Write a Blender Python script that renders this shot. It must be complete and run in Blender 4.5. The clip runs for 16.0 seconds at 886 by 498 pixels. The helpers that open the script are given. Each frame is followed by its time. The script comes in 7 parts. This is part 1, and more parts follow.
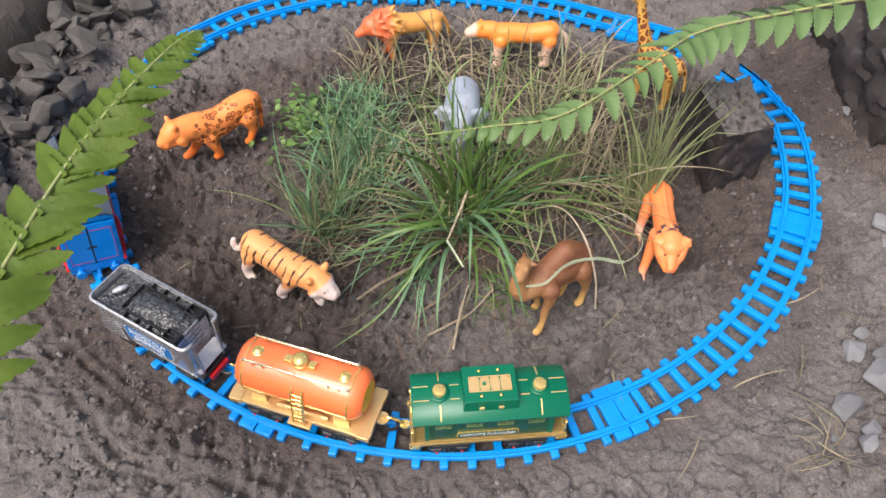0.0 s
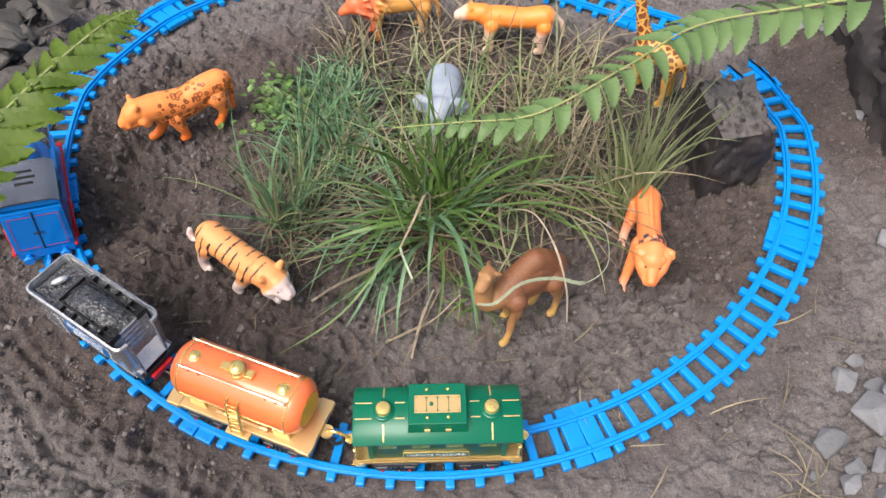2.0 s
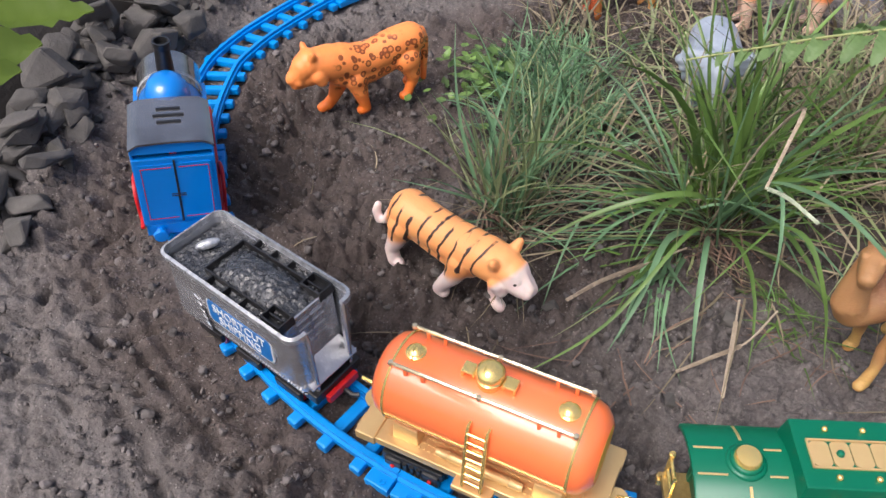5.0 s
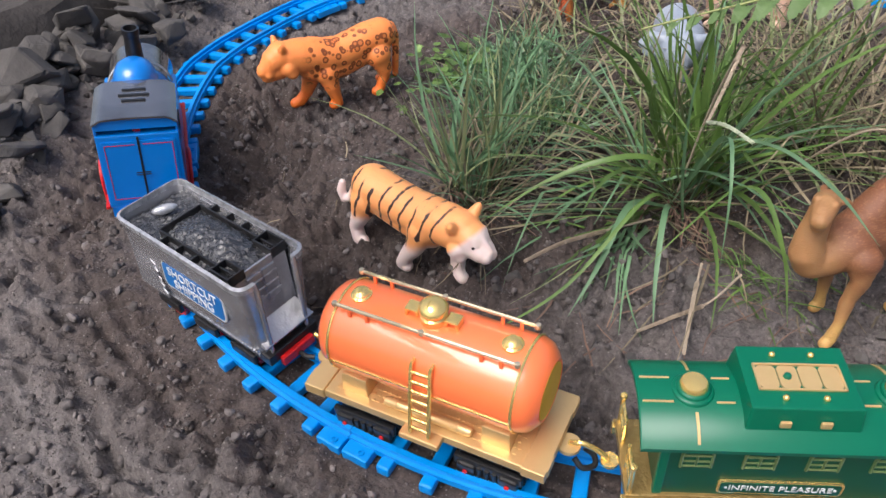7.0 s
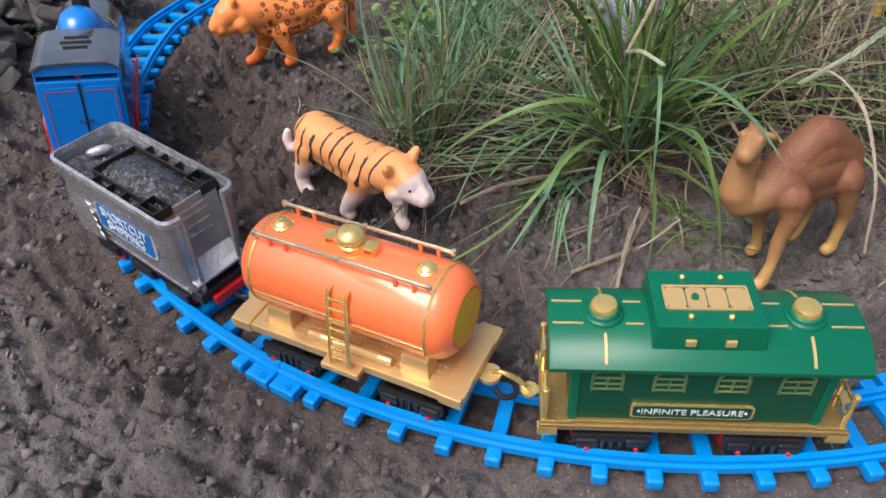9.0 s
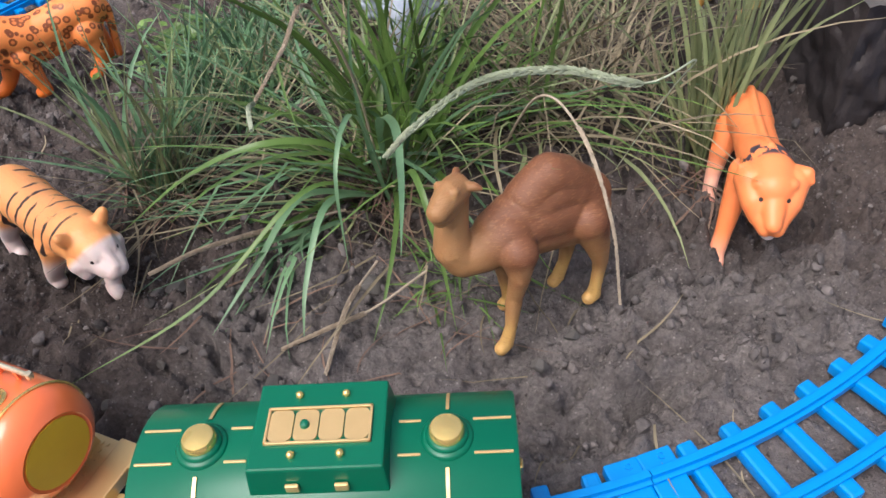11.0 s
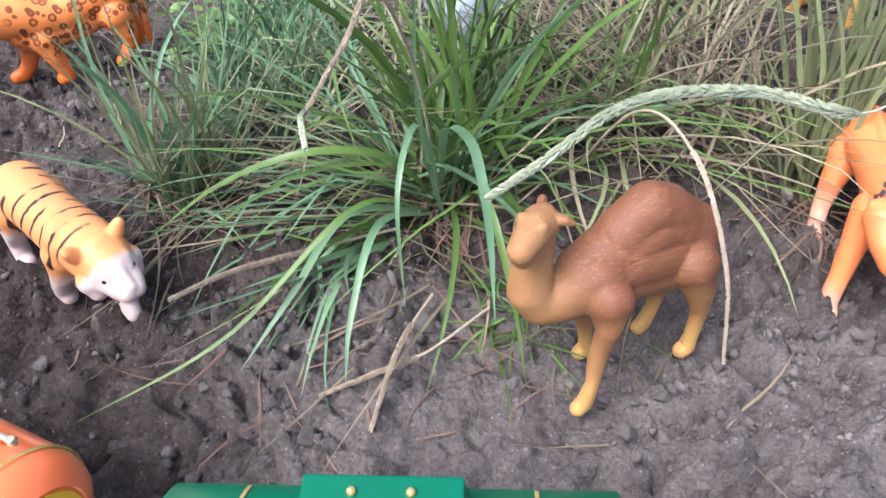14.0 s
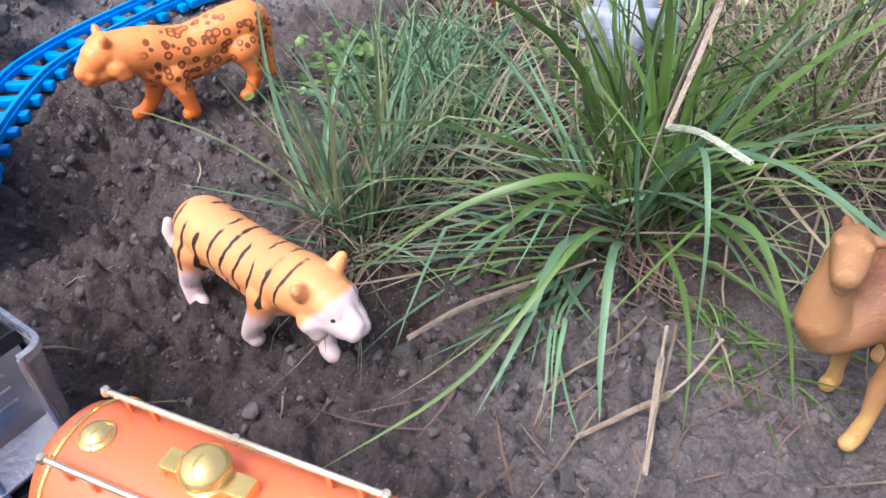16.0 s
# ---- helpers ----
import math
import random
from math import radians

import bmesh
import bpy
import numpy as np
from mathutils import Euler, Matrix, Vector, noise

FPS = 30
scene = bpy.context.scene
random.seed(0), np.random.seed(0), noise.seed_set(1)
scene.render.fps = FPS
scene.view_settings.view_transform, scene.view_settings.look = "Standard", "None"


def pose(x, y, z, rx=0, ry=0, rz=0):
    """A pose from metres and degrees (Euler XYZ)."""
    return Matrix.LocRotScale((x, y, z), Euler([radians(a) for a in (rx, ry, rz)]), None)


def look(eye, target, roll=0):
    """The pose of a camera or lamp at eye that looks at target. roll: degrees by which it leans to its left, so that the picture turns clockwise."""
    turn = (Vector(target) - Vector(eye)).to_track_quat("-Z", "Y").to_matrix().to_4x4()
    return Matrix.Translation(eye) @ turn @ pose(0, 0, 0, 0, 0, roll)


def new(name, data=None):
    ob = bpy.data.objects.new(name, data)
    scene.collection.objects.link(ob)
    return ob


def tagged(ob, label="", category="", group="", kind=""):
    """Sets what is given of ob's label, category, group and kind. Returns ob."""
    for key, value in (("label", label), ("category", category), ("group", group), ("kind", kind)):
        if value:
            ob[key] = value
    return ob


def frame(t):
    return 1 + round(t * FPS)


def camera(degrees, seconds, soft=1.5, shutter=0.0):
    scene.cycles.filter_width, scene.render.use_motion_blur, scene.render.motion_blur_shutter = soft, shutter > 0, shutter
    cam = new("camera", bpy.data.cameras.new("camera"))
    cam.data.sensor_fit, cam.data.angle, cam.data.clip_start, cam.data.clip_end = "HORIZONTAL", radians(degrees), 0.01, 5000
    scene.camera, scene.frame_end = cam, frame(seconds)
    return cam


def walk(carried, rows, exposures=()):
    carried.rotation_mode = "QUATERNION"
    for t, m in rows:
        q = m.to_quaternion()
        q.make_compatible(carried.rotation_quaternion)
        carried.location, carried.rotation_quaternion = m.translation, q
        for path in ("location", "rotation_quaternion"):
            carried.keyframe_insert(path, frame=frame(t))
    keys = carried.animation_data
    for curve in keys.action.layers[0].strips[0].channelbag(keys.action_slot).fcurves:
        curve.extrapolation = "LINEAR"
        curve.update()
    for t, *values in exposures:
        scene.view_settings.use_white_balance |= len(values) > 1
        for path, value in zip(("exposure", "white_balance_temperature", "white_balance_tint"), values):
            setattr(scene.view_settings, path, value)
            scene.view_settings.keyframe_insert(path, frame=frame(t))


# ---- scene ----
# ---- camera ----
cam = camera(61.21, 16.0)
PATH = [
    (0, (-0.0575, -0.2618, 0.5413), (-0.0285, 0.0455, 0.1480), 0.91),
    (0.5, (-0.0601, -0.2561, 0.5534), (-0.0366, 0.0467, 0.1562), 1.67),
    (1, (-0.0304, -0.2460, 0.5496), (-0.0166, 0.0538, 0.1497), 1.63),
    (1.5, (-0.0000, -0.2430, 0.5240), (0.0126, 0.0537, 0.1218), 1.78),
    (2, (-0.0074, -0.2206, 0.5251), (0.0055, 0.0726, 0.1203), 1.13),
    (2.5, (-0.0443, -0.2258, 0.4983), (-0.0222, 0.0681, 0.0943), 2.28),
    (3, (-0.0774, -0.2309, 0.4832), (-0.0658, 0.0755, 0.0882), 2.42),
    (3.5, (-0.0964, -0.2004, 0.4129), (-0.1093, 0.1207, 0.0298), 2.35),
    (3.7, (-0.1062, -0.1942, 0.3970), (-0.1278, 0.1324, 0.0191), 2.41),
    (5.8, (-0.1300, -0.1578, 0.2740), (-0.1734, 0.2009, -0.0717), -4.82),
    (6, (-0.1248, -0.1695, 0.2650), (-0.1706, 0.1905, -0.0789), -4.63),
    (6.5, (-0.1126, -0.1809, 0.2777), (-0.1572, 0.1868, -0.0581), -4.28),
    (7, (-0.1020, -0.1948, 0.2867), (-0.1465, 0.1806, -0.0406), -4.02),
    (7.5, (-0.0886, -0.2063, 0.2816), (-0.1317, 0.1694, -0.0455), -3.69),
    (8, (-0.0809, -0.2095, 0.2768), (-0.1225, 0.1652, -0.0516), -3.48),
    (8.2, (-0.0781, -0.2104, 0.2757), (-0.1198, 0.1640, -0.0531), -3.51),
    (10.3, (-0.0148, -0.1881, 0.2543), (-0.0518, 0.1758, -0.0866), -5.50),
    (10.5, (0.0102, -0.1660, 0.2543), (-0.0241, 0.1971, -0.0877), -5.87),
    (11, (0.0476, -0.1352, 0.2501), (0.0229, 0.2273, -0.0935), -5.66),
    (11.5, (0.0586, -0.1259, 0.2470), (0.0380, 0.2338, -0.0997), -5.07),
    (12, (0.0644, -0.1195, 0.2430), (0.0449, 0.2373, -0.1067), -4.78),
    (12.5, (0.0701, -0.1040, 0.2386), (0.0505, 0.2518, -0.1121), -4.63),
    (13, (0.0760, -0.0955, 0.2306), (0.0551, 0.2610, -0.1194), -4.46),
    (13.5, (0.0667, -0.0904, 0.2262), (0.0341, 0.2683, -0.1206), -4.93),
    (14, (0.0275, -0.0895, 0.2277), (-0.0119, 0.2705, -0.1170), -4.59),
    (14.5, (-0.0164, -0.0976, 0.2283), (-0.0455, 0.2731, -0.1059), -2.61),
    (15, (-0.0417, -0.0945, 0.2291), (-0.0690, 0.2778, -0.1035), -2.38),
    (15.5, (-0.0620, -0.0902, 0.2249), (-0.0873, 0.2856, -0.1040), -2.99),
    (16, (-0.0699, -0.0844, 0.2205), (-0.0928, 0.2943, -0.1053), -3.85),
]
walk(cam, [(t, look(eye, target, roll)) for t, eye, target, roll in PATH], ((0, 0.66, 6400, 10), (1.5, 0.70, 6400, 10), (6, 0.50, 6150, 14), (7.5, 0.48, 6150, 13), (10.4, 0.36, 6150, 13), (11, 0.48, 6100, 13), (12, 0.84, 5850, 12), (12.6, 1.08, 5800, 12), (14, 1.15, 5700, 15), (14.5, 1.08, 5650, 17), (16, 0.97, 5650, 18)))

# ---- world, sun, exposure ----
world = bpy.data.worlds.new("sky")
scene.world = world
world.use_nodes = True
wn = world.node_tree.nodes
sky = wn.new("ShaderNodeTexSky")
sky.sky_type = "NISHITA"
sky.sun_disc = False
sky.sun_elevation, sky.sun_rotation = radians(60), radians(222)
sky.air_density, sky.dust_density, sky.ozone_density = 1.0, 7.0, 0.5
wn["Background"].inputs["Strength"].default_value = 0.125
world.node_tree.links.new(sky.outputs["Color"], wn["Background"].inputs["Color"])
sun = new("sun", bpy.data.lights.new("sun", "SUN"))
sun.data.energy, sun.data.angle, sun.data.color = 1.7, radians(40), (1.0, 0.97, 0.93)
sun.matrix_world = look((-0.67, -0.74, 1.73), (0, 0, 0))


# ---- materials ----
def material(name, colour, second=None, scale=40.0, rough=0.5, metal=0.0, bump=0.0, bump_scale=300.0, contrast=0.25, random_by="", spread=0.0, coat=0.0, sheen_rough=0.0):
    """Principled surface: two colours mixed by noise at two scales, with fine relief; lengths in metres."""
    m = bpy.data.materials.new(name)
    m.use_nodes = True
    n, l = m.node_tree.nodes, m.node_tree.links
    b = n["Principled BSDF"]
    b.inputs["Roughness"].default_value, b.inputs["Metallic"].default_value = rough, metal
    b.inputs["Coat Weight"].default_value = coat
    second = second or tuple(c * 0.8 for c in colour)
    co = n.new("ShaderNodeTexCoord")
    no = n.new("ShaderNodeTexNoise")
    no.inputs["Scale"].default_value, no.inputs["Detail"].default_value, no.inputs["Roughness"].default_value = scale, 8, 0.65
    l.new(co.outputs["Object"], no.inputs["Vector"])
    ramp = n.new("ShaderNodeValToRGB")
    ramp.color_ramp.elements[0].position, ramp.color_ramp.elements[1].position = 0.5 - contrast, 0.5 + contrast
    ramp.color_ramp.elements[0].color, ramp.color_ramp.elements[1].color = (*second, 1), (*colour, 1)
    l.new(no.outputs["Fac"], ramp.inputs["Fac"])
    out = ramp.outputs["Color"]
    if random_by:
        hsv = n.new("ShaderNodeHueSaturation")
        src = n.new("ShaderNodeObjectInfo").outputs["Random"] if random_by == "object" else n.new("ShaderNodeNewGeometry").outputs["Random Per Island"]
        mr = n.new("ShaderNodeMapRange")
        mr.inputs["To Min"].default_value, mr.inputs["To Max"].default_value = 1 - spread, 1 + spread
        l.new(src, mr.inputs["Value"])
        l.new(mr.outputs["Result"], hsv.inputs["Value"])
        l.new(out, hsv.inputs["Color"])
        out = hsv.outputs["Color"]
    l.new(out, b.inputs["Base Color"])
    if sheen_rough:
        rr = n.new("ShaderNodeMapRange")
        rr.inputs["To Min"].default_value, rr.inputs["To Max"].default_value = rough - sheen_rough, rough + sheen_rough
        l.new(no.outputs["Fac"], rr.inputs["Value"])
        l.new(rr.outputs["Result"], b.inputs["Roughness"])
    if bump:
        nb = n.new("ShaderNodeTexNoise")
        nb.inputs["Scale"].default_value, nb.inputs["Detail"].default_value = bump_scale, 6
        l.new(co.outputs["Object"], nb.inputs["Vector"])
        bp = n.new("ShaderNodeBump")
        bp.inputs["Strength"].default_value, bp.inputs["Distance"].default_value = bump, 0.002
        l.new(nb.outputs["Fac"], bp.inputs["Height"])
        l.new(bp.outputs["Normal"], b.inputs["Normal"])
    return m


def node_math(m, op, a, b=None, c=None):
    k = m.node_tree.nodes.new("ShaderNodeMath")
    k.operation = op
    for i, v in enumerate((a, b, c)):
        if v is None:
            continue
        if isinstance(v, (int, float)):
            k.inputs[i].default_value = v
        else:
            m.node_tree.links.new(v, k.inputs[i])
    return k.outputs[0]


def node_mix(m, fac, a, b):
    k = m.node_tree.nodes.new("ShaderNodeMix")
    k.data_type = "RGBA"
    m.node_tree.links.new(fac, k.inputs[0])
    for i, v in ((6, a), (7, b)):
        if isinstance(v, tuple):
            k.inputs[i].default_value = (*v, 1)
        else:
            m.node_tree.links.new(v, k.inputs[i])
    return k.outputs[2]


def node_step(m, value, low, high):
    k = m.node_tree.nodes.new("ShaderNodeMapRange")
    k.interpolation_type = "SMOOTHSTEP"
    k.inputs["From Min"].default_value, k.inputs["From Max"].default_value = low, high
    m.node_tree.links.new(value, k.inputs["Value"])
    return k.outputs["Result"]


def painted(name, base, rough=0.42):
    """A toy's moulded plastic: returns the material with the base colour's socket, object x, y, z and a noise socket to paint by."""
    m = material(name, base, tuple(c * 0.86 for c in base), 60, rough, bump=0.12, bump_scale=700)
    n, l = m.node_tree.nodes, m.node_tree.links
    b = n["Principled BSDF"]
    b.inputs["Subsurface Weight"].default_value = 0.08
    b.inputs["Subsurface Scale"].default_value = 0.002
    base_out = b.inputs["Base Color"].links[0].from_socket
    co = n.new("ShaderNodeTexCoord")
    xyz = n.new("ShaderNodeSeparateXYZ")
    l.new(co.outputs["Object"], xyz.inputs[0])
    no = n.new("ShaderNodeTexNoise")
    no.inputs["Scale"].default_value = 90
    l.new(co.outputs["Object"], no.inputs["Vector"])
    return m, base_out, xyz.outputs[0], xyz.outputs[1], xyz.outputs[2], no.outputs["Fac"], co.outputs["Object"]


def set_base(m, socket):
    m.node_tree.links.new(socket, m.node_tree.nodes["Principled BSDF"].inputs["Base Color"])


M = {}
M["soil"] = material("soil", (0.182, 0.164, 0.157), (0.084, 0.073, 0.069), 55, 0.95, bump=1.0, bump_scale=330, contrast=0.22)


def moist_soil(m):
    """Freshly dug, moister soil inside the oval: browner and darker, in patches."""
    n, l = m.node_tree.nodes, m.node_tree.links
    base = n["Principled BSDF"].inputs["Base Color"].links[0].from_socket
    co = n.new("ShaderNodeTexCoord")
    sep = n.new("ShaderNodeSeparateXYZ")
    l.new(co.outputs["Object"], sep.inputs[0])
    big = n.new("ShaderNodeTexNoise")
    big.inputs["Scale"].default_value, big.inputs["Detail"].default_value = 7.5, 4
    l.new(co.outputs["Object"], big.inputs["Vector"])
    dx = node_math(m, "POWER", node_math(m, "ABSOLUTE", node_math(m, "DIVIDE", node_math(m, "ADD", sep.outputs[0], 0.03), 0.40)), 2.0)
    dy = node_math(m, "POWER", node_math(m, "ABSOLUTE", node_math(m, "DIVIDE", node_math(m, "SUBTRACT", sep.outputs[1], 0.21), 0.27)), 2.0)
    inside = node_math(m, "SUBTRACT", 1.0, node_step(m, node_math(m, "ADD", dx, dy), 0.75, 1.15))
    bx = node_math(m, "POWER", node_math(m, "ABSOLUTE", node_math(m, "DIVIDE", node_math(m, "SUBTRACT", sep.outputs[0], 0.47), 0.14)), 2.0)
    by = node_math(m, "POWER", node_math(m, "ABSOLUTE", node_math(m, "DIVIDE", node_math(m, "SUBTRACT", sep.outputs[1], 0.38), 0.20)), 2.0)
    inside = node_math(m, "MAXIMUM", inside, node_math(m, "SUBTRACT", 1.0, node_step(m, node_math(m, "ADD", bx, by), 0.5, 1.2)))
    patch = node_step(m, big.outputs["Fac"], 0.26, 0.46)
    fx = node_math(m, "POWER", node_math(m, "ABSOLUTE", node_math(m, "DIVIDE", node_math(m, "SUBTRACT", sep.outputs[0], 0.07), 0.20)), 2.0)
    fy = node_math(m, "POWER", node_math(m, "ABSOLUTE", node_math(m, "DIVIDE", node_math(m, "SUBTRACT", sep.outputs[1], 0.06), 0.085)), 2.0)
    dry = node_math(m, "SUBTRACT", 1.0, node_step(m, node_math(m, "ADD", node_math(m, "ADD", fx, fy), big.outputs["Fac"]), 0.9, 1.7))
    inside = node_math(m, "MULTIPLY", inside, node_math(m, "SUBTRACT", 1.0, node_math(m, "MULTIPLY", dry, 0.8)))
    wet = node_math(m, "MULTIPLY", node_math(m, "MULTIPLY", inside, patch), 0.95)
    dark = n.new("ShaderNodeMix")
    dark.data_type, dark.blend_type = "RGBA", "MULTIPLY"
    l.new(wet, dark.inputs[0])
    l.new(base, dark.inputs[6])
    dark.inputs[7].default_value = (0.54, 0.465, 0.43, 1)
    grit = n.new("ShaderNodeTexVoronoi")
    grit.inputs["Scale"].default_value = 420
    l.new(co.outputs["Object"], grit.inputs["Vector"])
    fleck = node_math(m, "MULTIPLY", node_math(m, "SUBTRACT", 1.0, node_step(m, grit.outputs["Distance"], 0.12, 0.26)), 0.55)
    sepc = n.new("ShaderNodeSeparateColor")
    l.new(grit.outputs["Color"], sepc.inputs[0])
    fleck = node_math(m, "MULTIPLY", fleck, node_step(m, sepc.outputs[0], 0.62, 0.8))
    grain = n.new("ShaderNodeTexNoise")
    grain.inputs["Scale"].default_value, grain.inputs["Detail"].default_value, grain.inputs["Roughness"].default_value = 520, 5, 0.7
    l.new(co.outputs["Object"], grain.inputs["Vector"])
    tone = n.new("ShaderNodeHueSaturation")
    shade = n.new("ShaderNodeMapRange")
    shade.inputs["From Min"].default_value, shade.inputs["From Max"].default_value = 0.3, 0.7
    shade.inputs["To Min"].default_value, shade.inputs["To Max"].default_value = 0.62, 1.38
    l.new(grain.outputs["Fac"], shade.inputs["Value"])
    l.new(shade.outputs["Result"], tone.inputs["Value"])
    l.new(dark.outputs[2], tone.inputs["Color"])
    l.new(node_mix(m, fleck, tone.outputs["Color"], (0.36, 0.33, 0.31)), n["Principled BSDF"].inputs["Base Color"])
    coarse = n["Principled BSDF"].inputs["Normal"].links[0].from_socket
    fine = n.new("ShaderNodeBump")
    fine.inputs["Strength"].default_value, fine.inputs["Distance"].default_value = 0.9, 0.0012
    l.new(grain.outputs["Fac"], fine.inputs["Height"])
    l.new(coarse, fine.inputs["Normal"])
    l.new(fine.outputs["Normal"], n["Principled BSDF"].inputs["Normal"])
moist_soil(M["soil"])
M["clod"] = material("soil_clod", (0.175, 0.156, 0.148), (0.07, 0.06, 0.056), 60, 0.95, bump=0.6, bump_scale=500, random_by="island", spread=0.4)
M["stone"] = material("grey_stone", (0.105, 0.097, 0.089), (0.046, 0.042, 0.038), 35, 0.85, bump=0.6, bump_scale=180, random_by="object", spread=0.3)
M["bluestone"] = material("blue_grey_stone", (0.21, 0.212, 0.222), (0.115, 0.115, 0.122), 35, 0.85, bump=0.6, bump_scale=180, random_by="object", spread=0.22)
M["boulder"] = material("dark_boulder", (0.046, 0.039, 0.039), (0.018, 0.012, 0.012), 22, 0.75, bump=0.9, bump_scale=120, contrast=0.2)


def skylit_top(m):
    """Sky light painted into the colour: faces that look up turn paler, unevenly."""
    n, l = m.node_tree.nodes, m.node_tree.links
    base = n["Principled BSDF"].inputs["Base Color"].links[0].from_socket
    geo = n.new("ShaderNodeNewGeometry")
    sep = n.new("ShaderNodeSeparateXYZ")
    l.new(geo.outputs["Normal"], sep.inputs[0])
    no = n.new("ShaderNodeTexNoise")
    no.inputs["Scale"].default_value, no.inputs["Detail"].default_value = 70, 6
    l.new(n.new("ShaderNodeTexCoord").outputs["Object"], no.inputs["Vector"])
    upward = node_step(m, node_math(m, "ADD", sep.outputs[2], node_math(m, "MULTIPLY", no.outputs["Fac"], 0.5)), 0.95, 1.2)
    set_base(m, node_mix(m, node_math(m, "MULTIPLY", upward, 0.8), base, (0.115, 0.105, 0.10)))


skylit_top(M["boulder"])
M["curb"] = material("old_concrete", (0.07, 0.062, 0.055), (0.022, 0.018, 0.015), 16, 0.9, bump=0.7, bump_scale=200)
M["track"] = material("blue_plastic", (0.001, 0.265, 0.74), (0.001, 0.235, 0.66), 30, 0.34, bump=0.08, bump_scale=500, contrast=0.3, sheen_rough=0.08)
M["orange"] = material("orange_gloss", (1.0, 0.215, 0.066), (0.98, 0.20, 0.058), 30, 0.3, coat=0.8)
M["gold"] = material("gold_chrome", (0.98, 0.74, 0.27), (0.88, 0.62, 0.2), 60, 0.16, 0.74, bump=0.05)
M["palegold"] = material("pale_gold_chrome", (0.90, 0.80, 0.58), (0.62, 0.50, 0.30), 160, 0.16, 0.7, bump=0.05)
M["bronze"] = material("dull_gold_plate", (0.40, 0.28, 0.10), (0.27, 0.18, 0.06), 500, 0.36, 0.55, bump=0.3, bump_scale=900)
M["matgold"] = material("gold_paint", (0.76, 0.54, 0.25), (0.66, 0.45, 0.19), 30, 0.32, 0.5, bump=0.04, bump_scale=300)
M["green"] = material("green_gloss", (0.001, 0.132, 0.068), (0.001, 0.116, 0.059), 30, 0.30, coat=0.0)
M["green"].node_tree.nodes["Principled BSDF"].inputs["Specular IOR Level"].default_value = 0.4
M["darkgreen"] = material("dark_green", (0.001, 0.072, 0.035), (0.001, 0.060, 0.029), 40, 0.35)
M["black"] = material("black_plastic", (0.012, 0.012, 0.013), (0.02, 0.02, 0.021), 60, 0.3, bump=0.1)
M["coal"] = material("moulded_coal", (0.062, 0.065, 0.072), (0.010, 0.010, 0.011), 240, 0.16, bump=1.0, bump_scale=420, contrast=0.2, coat=0.6)
M["dullgold"] = material("dull_gold_green", (0.22, 0.26, 0.10), (0.09, 0.18, 0.07), 160, 0.35, 0.3)
M["silver"] = material("silver_paint", (0.62, 0.625, 0.65), (0.36, 0.365, 0.385), 60, 0.24, 0.72, bump=0.15, bump_scale=500, sheen_rough=0.1)
M["brightsilver"] = material("worn_silver_edge", (0.70, 0.71, 0.73), (0.20, 0.205, 0.215), 260, 0.24, 0.55, bump=0.25)
M["red"] = material("red_plastic", (0.6, 0.012, 0.015), (0.45, 0.01, 0.012), 50, 0.35)
M["blue"] = material("blue_paint", (0.002, 0.20, 0.66), (0.002, 0.18, 0.60), 40, 0.28, coat=0.6)
M["signblue"] = material("sign_blue", (0.01, 0.14, 0.42), (0.01, 0.12, 0.36), 90, 0.4)
M["white"] = material("white_plastic", (0.75, 0.75, 0.73), (0.55, 0.55, 0.54), 90, 0.45)
M["yellow"] = material("yellow_plastic", (0.82, 0.5, 0.03), (0.75, 0.44, 0.03), 90, 0.4)
M["smoke"] = material("smoked_chrome", (0.34, 0.34, 0.35), (0.08, 0.08, 0.084), 30, 0.08, 0.75, coat=1.0, bump=0.5, bump_scale=45)


def leaf_material(name, colour, second, spread=0.4, rough=0.5, trans=0.25):
    m = material(name, colour, second, 25, rough, random_by="island", spread=spread, contrast=0.3)
    n, l = m.node_tree.nodes, m.node_tree.links
    b = n["Principled BSDF"]
    tr = n.new("ShaderNodeBsdfTranslucent")
    l.new(b.inputs["Base Color"].links[0].from_socket, tr.inputs["Color"])
    mx = n.new("ShaderNodeMixShader")
    mx.inputs[0].default_value = trans
    l.new(b.outputs[0], mx.inputs[1])
    l.new(tr.outputs[0], mx.inputs[2])
    l.new(mx.outputs[0], n["Material Output"].inputs["Surface"])
    return m


M["grass"] = leaf_material("grass_green", (0.19, 0.31, 0.07), (0.06, 0.125, 0.035), 0.5, 0.36)
M["grass_blue"] = leaf_material("grass_bluegreen", (0.21, 0.36, 0.19), (0.08, 0.17, 0.08), 0.5, 0.36)
M["grass_pale"] = leaf_material("grass_pale", (0.31, 0.35, 0.17), (0.14, 0.175, 0.075), 0.5, 0.45)
M["straw"] = leaf_material("dry_straw", (0.33, 0.28, 0.185), (0.15, 0.118, 0.07), 0.5, 0.7, 0.1)
M["root"] = leaf_material("dry_root", (0.22, 0.14, 0.1), (0.12, 0.075, 0.055), 0.4, 0.8, 0.05)
M["seed"] = material("seed_head", (0.52, 0.57, 0.43), (0.38, 0.43, 0.28), 200, 0.8, bump=0.5, bump_scale=600)
M["seed_dry"] = material("dry_seed_head", (0.5, 0.42, 0.32), (0.34, 0.27, 0.19), 200, 0.8, bump=0.5, bump_scale=600)
M["fern"] = leaf_material("fern_green", (0.150, 0.225, 0.026), (0.080, 0.140, 0.014), 0.22, 0.55, 0.35)
